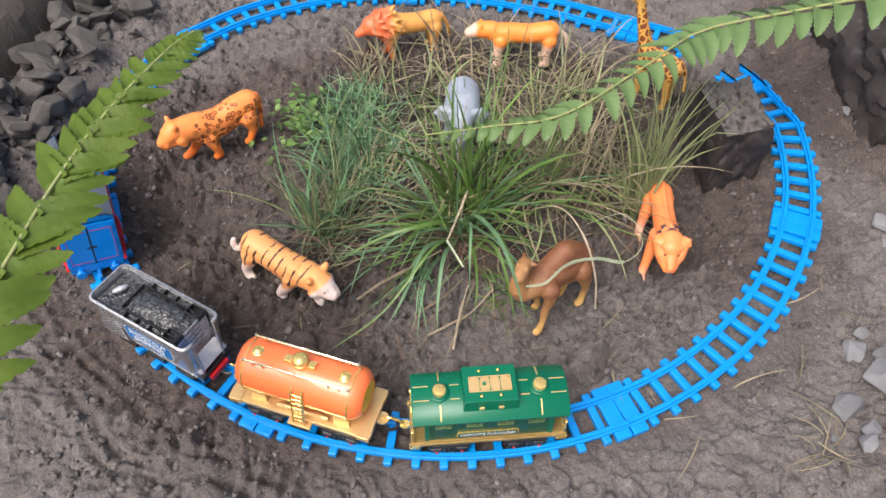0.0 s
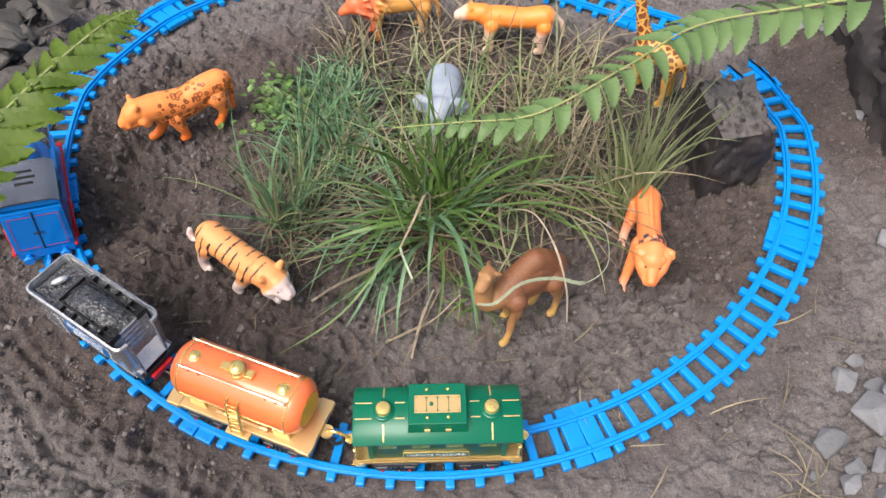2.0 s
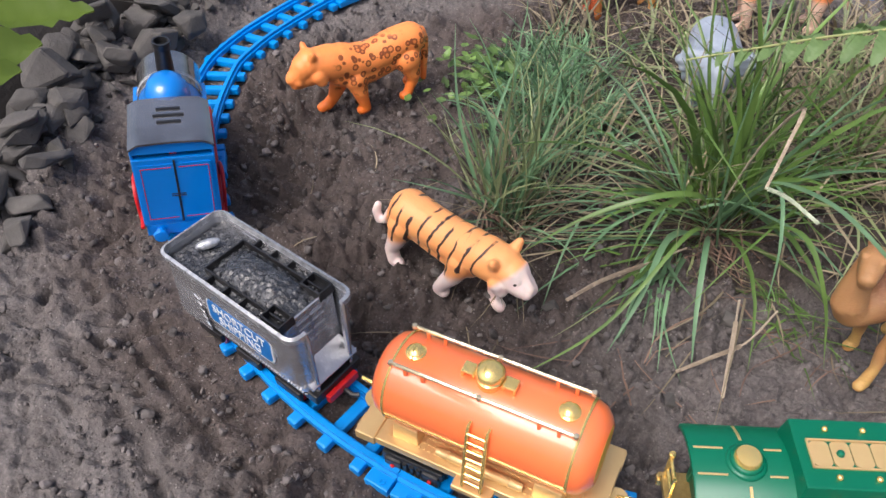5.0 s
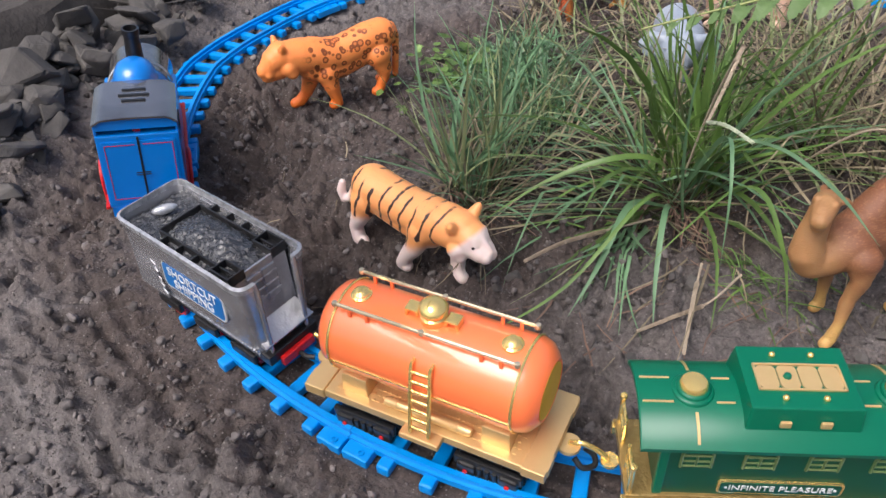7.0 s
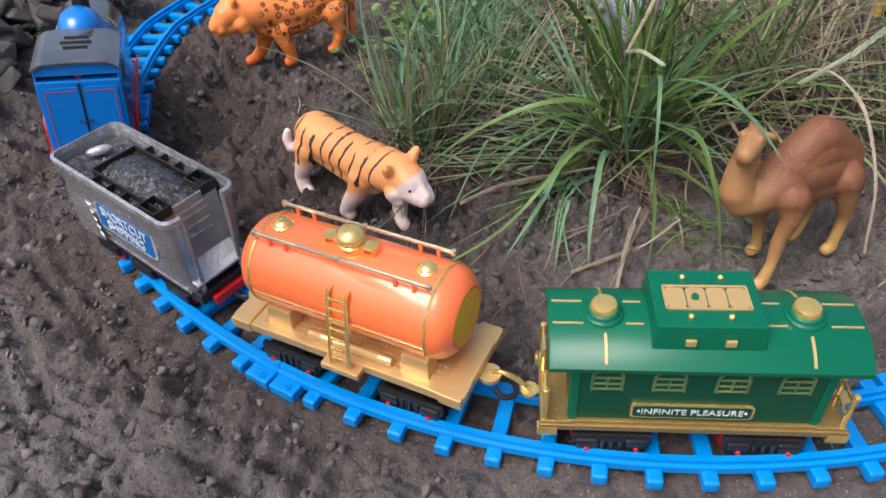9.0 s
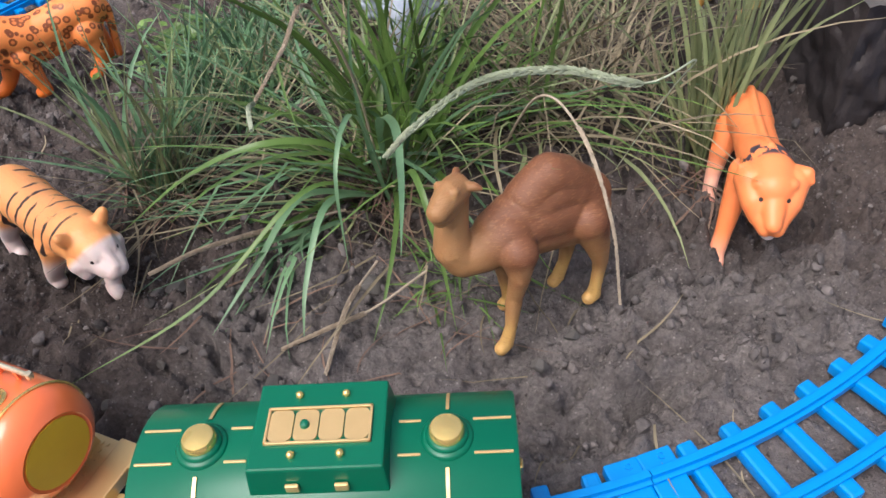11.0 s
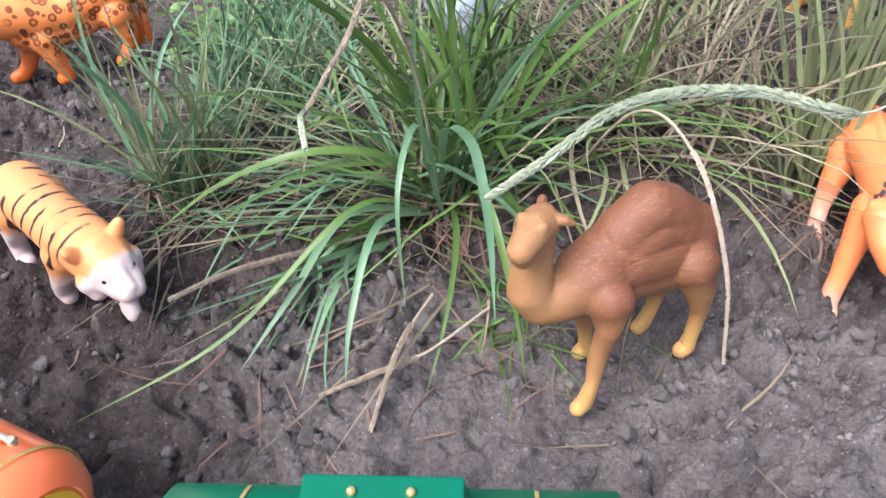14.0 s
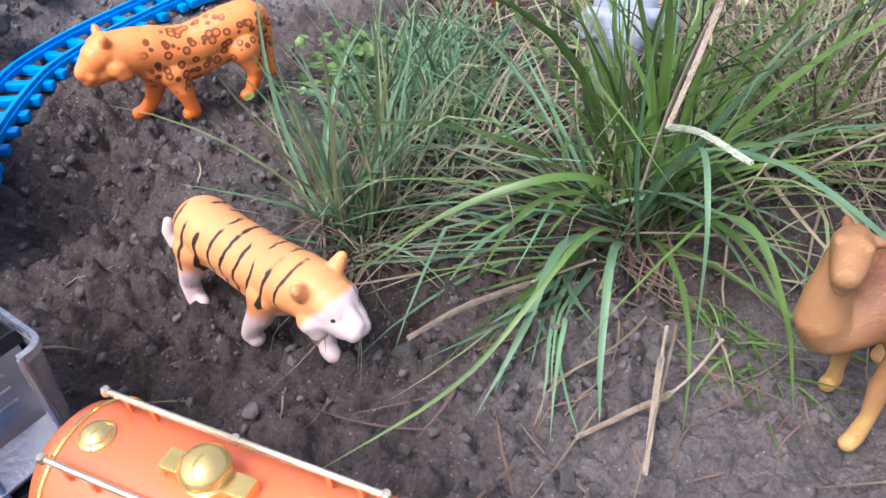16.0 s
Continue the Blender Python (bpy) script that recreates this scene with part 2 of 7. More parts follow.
M["fern_dull"] = leaf_material("fern_dull_green", (0.2, 0.31, 0.12), (0.13, 0.22, 0.075), 0.2, 0.5, 0.35)
M["rachis"] = material("fern_stem", (0.33, 0.36, 0.14), (0.25, 0.27, 0.1), 60, 0.6)


# ---- mesh helpers ----
def part(name, bm, mat, parent=None, label="", smooth=False):
    me = bpy.data.meshes.new(name)
    bm.normal_update()
    bm.to_mesh(me)
    bm.free()
    if smooth:
        for p in me.polygons:
            p.use_smooth = True
    me.materials.append(M[mat] if isinstance(mat, str) else mat)
    ob = new(name, me)
    if parent is not None:
        ob.parent = parent
    if label:
        ob["label"] = label
    return ob


def soft_part(name, bm, mat, parent=None, label="", angle=40):
    """As part(), smooth but for edges sharper than the angle."""
    ob = part(name, bm, mat, parent, label, True)
    ob.data.set_sharp_from_angle(angle=radians(angle))
    return ob


def thing(name, m, label, category, group="", kind=""):
    ob = new(name)
    ob.empty_display_size = 0.01
    ob.matrix_world = m
    return tagged(ob, label, category, group, kind)


def box(bm, c, s, bevel=0.0, rot=None, taper=None):
    r = bmesh.ops.create_cube(bm, size=1.0)
    vs = r["verts"]
    for v in vs:
        if taper and v.co.z > 0:
            v.co.x, v.co.y = v.co.x * taper[0], v.co.y * taper[1]
        v.co = Vector((v.co.x * s[0], v.co.y * s[1], v.co.z * s[2]))
    if bevel:
        es = {e for v in vs for e in v.link_edges}
        r = bmesh.ops.bevel(bm, geom=list(es), offset=bevel, segments=2, affect="EDGES", profile=0.6)
        vs = list({v for f in r["faces"] for v in f.verts} | {v for v in vs if v.is_valid})
    m = Matrix.Translation(c) @ (rot.to_4x4() if rot else Matrix.Identity(4))
    for v in vs:
        v.co = m @ v.co
    return vs


def tube(bm, pts, radii, sides=8, cap=True):
    """A round bar along points; radii: one or one a point."""
    pts = [Vector(p) for p in pts]
    if not hasattr(radii, "__len__"):
        radii = [radii] * len(pts)
    rings, ref = [], None
    for i, p in enumerate(pts):
        t = (pts[min(i + 1, len(pts) - 1)] - pts[max(i - 1, 0)]).normalized()
        if ref is None:
            ref = Vector((0, 0, 1)) if abs(t.z) < 0.9 else Vector((1, 0, 0))
        a = t.cross(ref).normalized()
        b = a.cross(t).normalized()
        ref = b
        rings.append([bm.verts.new(p + (a * math.cos(k * 2 * math.pi / sides) + b * math.sin(k * 2 * math.pi / sides)) * radii[i]) for k in range(sides)])
    for r0, r1 in zip(rings, rings[1:]):
        for k in range(sides):
            bm.faces.new((r0[k], r0[(k + 1) % sides], r1[(k + 1) % sides], r1[k]))
    if cap:
        bm.faces.new(rings[0])
        bm.faces.new(rings[-1][::-1])
    return rings


def lathe(bm, profile, m=Matrix.Identity(4), sides=24):
    """Turned about the local z axis: profile of (radius, height)."""
    rings = []
    for r, z in profile:
        if r < 1e-6:
            rings.append([bm.verts.new(m @ Vector((0, 0, z)))])
        else:
            rings.append([bm.verts.new(m @ Vector((r * math.cos(k * 2 * math.pi / sides), r * math.sin(k * 2 * math.pi / sides), z))) for k in range(sides)])
    for a, b in zip(rings, rings[1:]):
        for k in range(sides):
            q = [a[k % len(a)], a[(k + 1) % len(a)], b[(k + 1) % len(b)], b[k % len(b)]]
            q = list(dict.fromkeys(q))
            if len(q) > 2:
                bm.faces.new(q)
    for ring, flip in ((rings[0], True), (rings[-1], False)):
        if len(ring) > 2:
            bm.faces.new(ring[::-1] if flip else ring)
    return rings


def extrude(bm, outline, depth, m=Matrix.Identity(4)):
    """A flat outline of (x, y) given a depth along local z."""
    a = [bm.verts.new(m @ Vector((x, y, 0))) for x, y in outline]
    b = [bm.verts.new(m @ Vector((x, y, depth))) for x, y in outline]
    bm.faces.new(a[::-1])
    bm.faces.new(b)
    for k in range(len(a)):
        j = (k + 1) % len(a)
        bm.faces.new((a[k], a[j], b[j], b[k]))


def rounded(w, h, r, n=4):
    out = []
    for cx, cy, a0 in ((w / 2 - r, h / 2 - r, 0), (-w / 2 + r, h / 2 - r, 90), (-w / 2 + r, -h / 2 + r, 180), (w / 2 - r, -h / 2 + r, 270)):
        out += [(cx + r * math.cos(radians(a0 + 90 * k / n)), cy + r * math.sin(radians(a0 + 90 * k / n))) for k in range(n + 1)]
    return out


def spline(pts, n):
    """Points of a smooth curve through pts (Catmull-Rom)."""
    pts = [Vector(p) for p in pts]
    ext = [2 * pts[0] - pts[1], *pts, 2 * pts[-1] - pts[-2]]
    out = []
    for i in range(n):
        s = i / (n - 1) * (len(pts) - 1)
        k = min(int(s), len(pts) - 2)
        f = s - k
        a, b, c, d = ext[k : k + 4]
        out.append(0.5 * (2 * b + (c - a) * f + (2 * a - 5 * b + 4 * c - d) * f * f + (3 * b - a - 3 * c + d) * f**3))
    return out


# ---- the oval of the track: centre line by arc length ----
RING = [Vector((0.3585 * math.cos(radians(a)), 0.331 + 0.3585 * math.sin(radians(a)), 0)) for a in range(178, 357, 8)]
RING += [Vector((*p, 0)) for p in ((0.352, 0.318), (0.334, 0.376), (0.288, 0.442), (0.236, 0.475), (0.187, 0.504), (0.14, 0.527), (0.085, 0.547), (0.01, 0.566), (-0.08, 0.572), (-0.15, 0.562), (-0.212, 0.539), (-0.256, 0.512), (-0.296, 0.476), (-0.336, 0.413), (-0.354, 0.37))]
RING = spline([RING[-1], *RING, RING[0], RING[1]], 2400)
RING = RING[int(2400 * 1 / 40) : int(2400 * 39 / 40)]
ring_np = np.array([p[:2] for p in RING])
seg = np.hypot(*np.diff(ring_np, axis=0).T)
arc = np.r_[0, np.cumsum(seg)]
joint = arc[np.argmin(np.hypot(ring_np[:, 0] - 0.107, ring_np[:, 1] + 0.011))]
RING_LENGTH = float(arc[-1])


def on_ring(s):
    """Place, forward and outward of the centre line at s metres from the front joint."""
    s = (s + joint) % RING_LENGTH
    p = Vector((float(np.interp(s, arc, ring_np[:, 0])), float(np.interp(s, arc, ring_np[:, 1])), 0))
    u, v = (s + 0.004) % RING_LENGTH, (s - 0.004) % RING_LENGTH
    q = Vector((float(np.interp(u, arc, ring_np[:, 0])), float(np.interp(u, arc, ring_np[:, 1])), 0))
    r = Vector((float(np.interp(v, arc, ring_np[:, 0])), float(np.interp(v, arc, ring_np[:, 1])), 0))
    f = (q - r).normalized()
    return p, f, Vector((f.y, -f.x, 0))


# ---- ground ----
HILLS = [(0.012, 0.152, -0.024, 0.026), (-0.035, 0.150, -0.012, 0.022), (0.077, 0.085, -0.006, 0.05), (0.168, 0.15, -0.014, 0.07), (0.25, 0.20, -0.014, 0.05), (0.0, 0.19, 0.012, 0.08), (0.08, 0.26, 0.012, 0.1), (-0.09, 0.30, 0.008, 0.07), (0.21, 0.345, 0.008, 0.06), (0.0, 0.44, 0.008, 0.1), (-0.19, 0.115, -0.009, 0.04),
         (-0.1, 0.045, -0.008, 0.035), (-0.275, 0.225, -0.014, 0.042), (-0.23, -0.08, 0.008, 0.08), (-0.47, 0.33, 0.03, 0.07), (-0.45, 0.46, 0.03, 0.08), (-0.45, 0.22, 0.018, 0.05), (0.315, 0.412, 0.022, 0.035), (0.535, 0.37, 0.15, 0.09), (0.53, 0.52, 0.14, 0.1), (0.50, 0.2, 0.02, 0.08), (0.215, 0.27, -0.012, 0.03)]


GRID = 0.004
gx, gy = np.arange(-0.7, 0.7, GRID), np.arange(-0.35, 0.9, GRID)
ring_gap = np.min([np.hypot(gx[None, :] - px, gy[:, None] - py) for px, py in ring_np[::14]], axis=0)


def table(grid, x, y, x0, y0, step):
    """Values between the points of a square grid."""
    u = np.clip((x - x0) / step, 0, grid.shape[1] - 1.001)
    v = np.clip((y - y0) / step, 0, grid.shape[0] - 1.001)
    i, j = u.astype(int), v.astype(int)
    f, g = u - i, v - j
    return (grid[j, i] * (1 - f) + grid[j, i + 1] * f) * (1 - g) + (grid[j + 1, i] * (1 - f) + grid[j + 1, i + 1] * f) * g


def ring_distance(x, y):
    """Distance from the centre line of the track."""
    return float(table(ring_gap, np.array(x), np.array(y), -0.7, -0.35, GRID))


LATTICE = np.random.default_rng(12).uniform(0, 2 * math.pi, (256, 256))


def rough(x, y, scale, shift=0.0):
    """Gradient noise of about -1 to 1, that many waves a metre."""
    x, y = x * scale + shift * 7.3 + 500, y * scale + shift * 3.1 + 500
    i, j = np.floor(x).astype(int), np.floor(y).astype(int)
    f, g = x - i, y - j

    def corner(a, b):
        t = LATTICE[(j + b) % 256, (i + a) % 256]
        return np.cos(t) * (f - a) + np.sin(t) * (g - b)

    u, v = f * f * f * (f * (f * 6 - 15) + 10), g * g * g * (g * (g * 6 - 15) + 10)
    top = corner(0, 0) + u * (corner(1, 0) - corner(0, 0))
    low = corner(0, 1) + u * (corner(1, 1) - corner(0, 1))
    return 1.45 * (top + v * (low - top))


def ramp(v, lo, hi):
    return np.clip((v - lo) / (hi - lo), 0, 1)


def terrain(x, y):
    """Height of the soil over arrays of places."""
    d = np.where((abs(x) < 0.69) & (y > -0.34) & (y < 0.89), table(ring_gap, x, y, -0.7, -0.35, GRID), 0.5)
    near = ramp(d, 0.018, 0.048)
    hill = sum(h * np.exp(-((x - a) ** 2 + (y - b) ** 2) / (w * w)) for a, b, h, w in HILLS)
    bury = np.exp(-(((x - 0.315) ** 2 + (y - 0.412) ** 2) / 0.034**2))
    z = hill * np.maximum(near, np.minimum(1, 1.6 * bury))
    inside = x * x + (y - 0.33) ** 2 < 0.129
    # Freshly dug inside the oval, trodden flatter outside it.
    calm = (0.32 + 0.68 * near) * np.where(inside, 1.0, 0.62 - 0.26 * ramp(x, -0.05, 0.2)) * (0.45 + 0.75 * ramp(rough(x, y, 8, 20), -0.5, 0.5))
    z = z + (0.32 + 0.68 * near) * (0.0060 * rough(x, y, 13) + 0.0046 * rough(x, y, 37, 1)) + calm * 0.0058 * rough(x, y, 85, 2)
    z += (0.25 + 0.75 * calm) * (0.0030 * rough(x, y, 170, 3) + 0.0015 * rough(x, y, 300, 4))
    # Clods of several sizes, and cracks between them.
    z += calm * (0.0230 * np.maximum(0, rough(x, y, 58, 5) - 0.22) + 0.0150 * np.maximum(0, rough(x, y, 115, 6) - 0.22) + 0.0080 * np.maximum(0, rough(x, y, 230, 7) - 0.15))
    z -= calm * 0.0085 * ramp(-abs(rough(x, y * 1.8, 26, 8)), -0.12, 0)
    z -= calm * 0.0030 * ramp(-abs(rough(x * 1.5, y, 70, 9)), -0.14, 0)
    # The dug furrow that runs along the inside of the track.
    z -= np.where(inside & (y < 0.16), 0.010, 0) * near * np.exp(-(((d - 0.046) / 0.016) ** 2)) * ramp(-x, -0.16, -0.10) * (1 + 0.6 * rough(x, y, 22, 10))
    # Ruts along the outside, and finger marks pressed across them.
    out = np.where(~inside & (y < 0.12), 1.0, 0) * ramp(-x, -0.02, 0.03)
    rut = np.sin(d * 2 * math.pi / 0.0145 + 3.4 * rough(x, y, 18, 11)) * (0.6 + 1.2 * rough(x, y, 45, 12))
    z += 0.0036 * rut * out * ramp(d, 0.04, 0.05) * ramp(-d, -0.12, -0.10)
    along = 0.36 * np.arctan2(y - 0.331, x)
    dent = np.sin(along * 2 * math.pi / 0.0165 + 4.2 * rough(x, y, 24, 13)) * (0.7 + rough(x, y, 50, 14))
    z += 0.0042 * dent * out * ramp(d, 0.028, 0.038) * ramp(-d, -0.08, -0.065)
    # Beyond the bed the ground runs out level.
    past = np.maximum(np.maximum(abs(x) - 0.56, -0.17 - y), y - 0.66)
    return z * (1 - ramp(past, 0.0, 0.10)) - 0.0038


SOIL_STEP = 0.0017
soil_x, soil_y = np.arange(-0.56, 0.56, SOIL_STEP), np.arange(-0.17, 0.66, SOIL_STEP)
SOIL = terrain(*np.meshgrid(soil_x, soil_y))


def ground_z(x, y):
    if soil_x[0] < x < soil_x[-1] and soil_y[0] < y < soil_y[-1]:
        return float(table(SOIL, np.array(x), np.array(y), soil_x[0], soil_y[0], SOIL_STEP))
    return float(terrain(np.array([x]), np.array([y]))[0])


def axis_steps(core, far):
    g, left, right = SOIL_STEP, [core[0]], [core[-1]]
    while right[-1] < far:
        g *= 1.28
        right.append(right[-1] + g)
        left.append(left[-1] - g)
    return np.array(left[:0:-1] + list(core) + right[1:])


def build_ground():
    xs, ys = axis_steps(soil_x, 40), axis_steps(soil_y, 40)
    px, py = np.meshgrid(xs, ys)
    verts = np.stack([px, py, terrain(px, py)], axis=-1).reshape(-1, 3)
    w = len(xs)
    b = (np.arange(len(ys) - 1)[:, None] * w + np.arange(w - 1)).reshape(-1)
    faces = np.stack([b, b + 1, b + w + 1, b + w], axis=-1)
    me = bpy.data.meshes.new("ground")
    me.from_pydata(verts.tolist(), [], faces.tolist())
    me.polygons.foreach_set("use_smooth", [True] * len(faces))
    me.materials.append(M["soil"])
    return tagged(new("ground", me), "loose grey-brown garden soil, uneven and crumbly", "ground", kind="structure")


build_ground()


# ---- track ----
def track_section(s0, s1, bare_end=False):
    base = thing("track_section", Matrix.Identity(4), "bright blue plastic toy railway track section lying on soil", "toy track", "track sections of the oval")
    n = max(2, round((s1 - s0) / 0.008))
    for side in (-1, 1):
        bm = bmesh.new()
        rings = []
        prof = ((-0.0029, 0.0015), (0.0029, 0.0015), (0.0029, 0.0052), (0.0013, 0.0054), (0.0013, 0.0078), (-0.0013, 0.0078), (-0.0013, 0.0054), (-0.0029, 0.0052))
        for i in range(n + 1):
            p, f, o = on_ring(s0 + (s1 - s0) * i / n)
            c = p + o * side * 0.0128
            rings.append([bm.verts.new(c + o * a + Vector((0, 0, z))) for a, z in prof])
        for r0, r1 in zip(rings, rings[1:]):
            for k in range(8):
                bm.faces.new((r0[k], r0[(k + 1) % 8], r1[(k + 1) % 8], r1[k]))
        bm.faces.new(rings[0])
        bm.faces.new(rings[-1][::-1])
        bmesh.ops.recalc_face_normals(bm, faces=bm.faces)
        part("rail", bm, "track", base)
    count = max(1, round((s1 - s0) / 0.0201) - 1)
    for i in range(1, count + 1):
        s = s0 + i * 0.0201
        if s > s1 - 0.012:
            continue
        p, f, o = on_ring(s)
        rot = Matrix((o, f, Vector((0, 0, 1)))).transposed()
        bm = bmesh.new()
        box(bm, (0, 0, 0), (0.0435, 0.0066, 0.0058), 0.0014)
        ob = part("tie", bm, "track", base)
        ob.matrix_local = Matrix.Translation(p + Vector((0, 0, 0.0005))) @ rot.to_4x4()
    for s, w in ((s0, 0.0135), (s1 - 0.0135, 0.0132)):
        p, f, o = on_ring(s + 0.0067)
        rot = Matrix((o, f, Vector((0, 0, 1)))).transposed()
        bm = bmesh.new()
        box(bm, (0, 0, 0), (0.0455, w, 0.0056), 0.0009)
        ob = part("joint_plate", bm, "track", base)
        ob.matrix_local = Matrix.Translation(p + Vector((0, 0, 0.001))) @ rot.to_4x4()
        for side in (-1, 1):
            bm = bmesh.new()
            lathe(bm, ((0, -0.001), (0.0016, -0.001), (0.0016, 0.0004), (0.0009, 0.0004), (0.0009, -0.0004), (0, -0.0004)), sides=10)
            knob = part("pin", bm, "track", ob)
            knob.location = (side * 0.0195, 0.002, 0.0030)
    return base


for k in range(-5, 1):
    track_section(k * 0.2815, (k + 1) * 0.2815 - 0.0004)
track_section(0.2815, 0.2815 + 0.262)
track_section(-5 * 0.2815 - 0.172, -5 * 0.2815 - 0.0004)


# ---- border wall, stones, boulder ----
def curb_x(y):
    """Where the face of the edging runs."""
    return -0.452 + 0.24 * (y - 0.40)


def build_curb():
    """Concrete edging along the bed, its face broken and leaning."""
    bm = bmesh.new()
    rows = []
    for i in range(161):
        y = -1.2 + 2.4 * i / 160
        x = curb_x(y) + 0.006 * noise.noise(Vector((0, y * 14, 3)))
        p = [(0.0, -0.03), (-0.008, 0.012), (-0.014, 0.03), (-0.022, 0.05), (-0.034, 0.058), (-0.09, 0.060), (-0.25, 0.062), (-0.25, -0.03)]
        rows.append([bm.verts.new((x + a + 0.004 * noise.noise(Vector((a * 60, y * 40, k))), y, z + 0.004 * noise.noise(Vector((a * 40, y * 30, 5 + k))))) for k, (a, z) in enumerate(p)])
    for r0, r1 in zip(rows, rows[1:]):
        for k in range(len(r0)):
            bm.faces.new((r0[k], r0[(k + 1) % len(r0)], r1[(k + 1) % len(r0)], r1[k]))
    bm.faces.new(rows[0])
    bm.faces.new(rows[-1][::-1])
    bmesh.ops.recalc_face_normals(bm, faces=bm.faces)
    tagged(soft_part("trim_edging", bm, "curb", None, "", 30), "rough weathered grey concrete edging beside the soil bed", "edging", kind="structure")


build_curb()


def hull_rock(size, seed, flat=0.5, chip=16, round_off=0.022):
    """An angular broken stone: the hull of random points."""
    rng = random.Random(seed)
    bm = bmesh.new()
    for _ in range(chip):
        v = Vector((rng.gauss(0, 1), rng.gauss(0, 1), rng.gauss(0, 1))).normalized()
        v *= rng.uniform(0.8, 1.0)
        bm.verts.new((v.x * size * 0.5, v.y * size * 0.5 * rng.uniform(0.6, 0.9), v.z * size * 0.5 * flat))
    r = bmesh.ops.convex_hull(bm, input=bm.verts)
    bmesh.ops.delete(bm, geom=list({g for g in r["geom_interior"] + r["geom_unused"] if isinstance(g, bmesh.types.BMVert)}), context="VERTS")
    if round_off:
        bmesh.ops.bevel(bm, geom=list(bm.edges), offset=size * round_off, segments=1, affect="EDGES")
    return bm


def stone(x, y, size, seed, flat=0.5, lift=0.25, turn=(0, 0, 0), label="grey angular broken stone lying on soil", group="stones along the edging", mat="stone"):
    ob = part("stone", hull_rock(size, seed, flat, 13), mat)
    ob.matrix_world = pose(x, y, ground_z(x, y) + size * flat * lift, *turn)
    return tagged(ob, label, "stone", group)


rng = random.Random(5)
for i in range(230):
    y = rng.uniform(0.10, 0.62)
    x = curb_x(y) + abs(rng.gauss(0, 0.034)) + 0.008
    if x > curb_x(y) + 0.082 or ring_distance(x, y) < 0.034 + 0.015 * rng.random():
        continue
    stone(x, y, rng.choice((0.016, 0.022, 0.030, 0.038, 0.044, 0.052)) * rng.uniform(0.85, 1.15), 100 + i, rng.uniform(0.34, 0.62), rng.uniform(0.2, 0.9), (rng.uniform(-35, 35), rng.uniform(0, 50), rng.uniform(0, 360)))
for x, y, s, f in ((0.290, -0.022, 0.034, 0.5), (0.323, -0.004, 0.046, 0.55), (0.318, 0.030, 0.030, 0.5), (0.350, 0.010, 0.050, 0.5), (0.316, -0.058, 0.030, 0.5), (0.294, -0.052, 0.026, 0.5), (0.340, -0.034, 0.034, 0.5), (0.314, -0.036, 0.026, 0.5), (0.355, -0.06, 0.04, 0.5), (0.372, -0.01, 0.045, 0.5), (0.335, 0.05, 0.02, 0.5), (0.27, -0.045, 0.012, 0.6), (0.368, 0.036, 0.040, 0.45), (0.338, 0.018, 0.028, 0.5), (0.392, 0.026, 0.05, 0.45), (0.302, -0.040, 0.022, 0.5), (0.334, -0.016, 0.022, 0.5), (0.356, -0.030, 0.030, 0.45), (0.40, 0.16, 0.026, 0.5), (0.392, 0.135, 0.016, 0.5), (0.43, 0.35, 0.02, 0.5), (0.418, 0.30, 0.016, 0.5), (0.40, 0.44, 0.028, 0.4), (0.415, 0.41, 0.022, 0.4), (0.44, 0.46, 0.03, 0.4)):
    stone(x, y, s, int(1000 * (x + 2 * y)), f, 0.3, (12, 8, 700 * x), "blue-grey angular stone lying on soil", "stones beside the track", "bluestone")
for x, y, s in ((-0.003, 0.105, 0.016), (-0.098, 0.074, 0.009), (-0.042, 0.054, 0.012), (0.07, 0.059, 0.010), (-0.193, 0.114, 0.008), (-0.184, 0.238, 0.008), (-0.22, 0.233, 0.009), (-0.121, 0.058, 0.012), (-0.215, 0.26, 0.008), (-0.152, 0.245, 0.007), (0.085, 0.075, 0.010), (-0.10, 0.115, 0.014), (-0.19, 0.22, 0.007), (0.064, 0.075, 0.007)):
    stone(x, y, s, int(9000 * (x + 1)), 0.65, 0.2, (0, 0, 2000 * x), "small grey-brown pebble half sunk in soil", "pebbles in the bed")


def rough_block(size, top, cuts, seed, jag):
    """A broken block: a box tapered to its top, its faces cut, cracked and worn."""
    bm = bmesh.new()
    bmesh.ops.create_cube(bm, size=1.0)
    bmesh.ops.subdivide_edges(bm, edges=list(bm.edges), cuts=cuts, use_grid_fill=True)
    o = Vector((seed, 2 * seed, 3))
    for v in bm.verts:
        p = v.co.copy()
        up = p.z + 0.5
        r = p.normalized() * 0.62
        p = p.lerp(r, 0.16)
        p.x *= 1 + (top[0] - 1) * up
        p.y *= 1 + (top[1] - 1) * up
        q = p * 3 + o
        chip = noise.noise(q) * 0.10 + noise.noise(q * 2.3) * 0.06 + noise.noise(q * 5) * 0.030 + noise.noise(q * 11) * 0.016
        crack = max(0, 0.10 - abs(noise.noise(q * 1.4 + Vector((5, 5, 5))))) / 0.10
        p += p.normalized() * (chip * jag - 0.03 * crack)
        v.co = Vector((p.x * size[0], p.y * size[1], p.z * size[2]))
    return bm


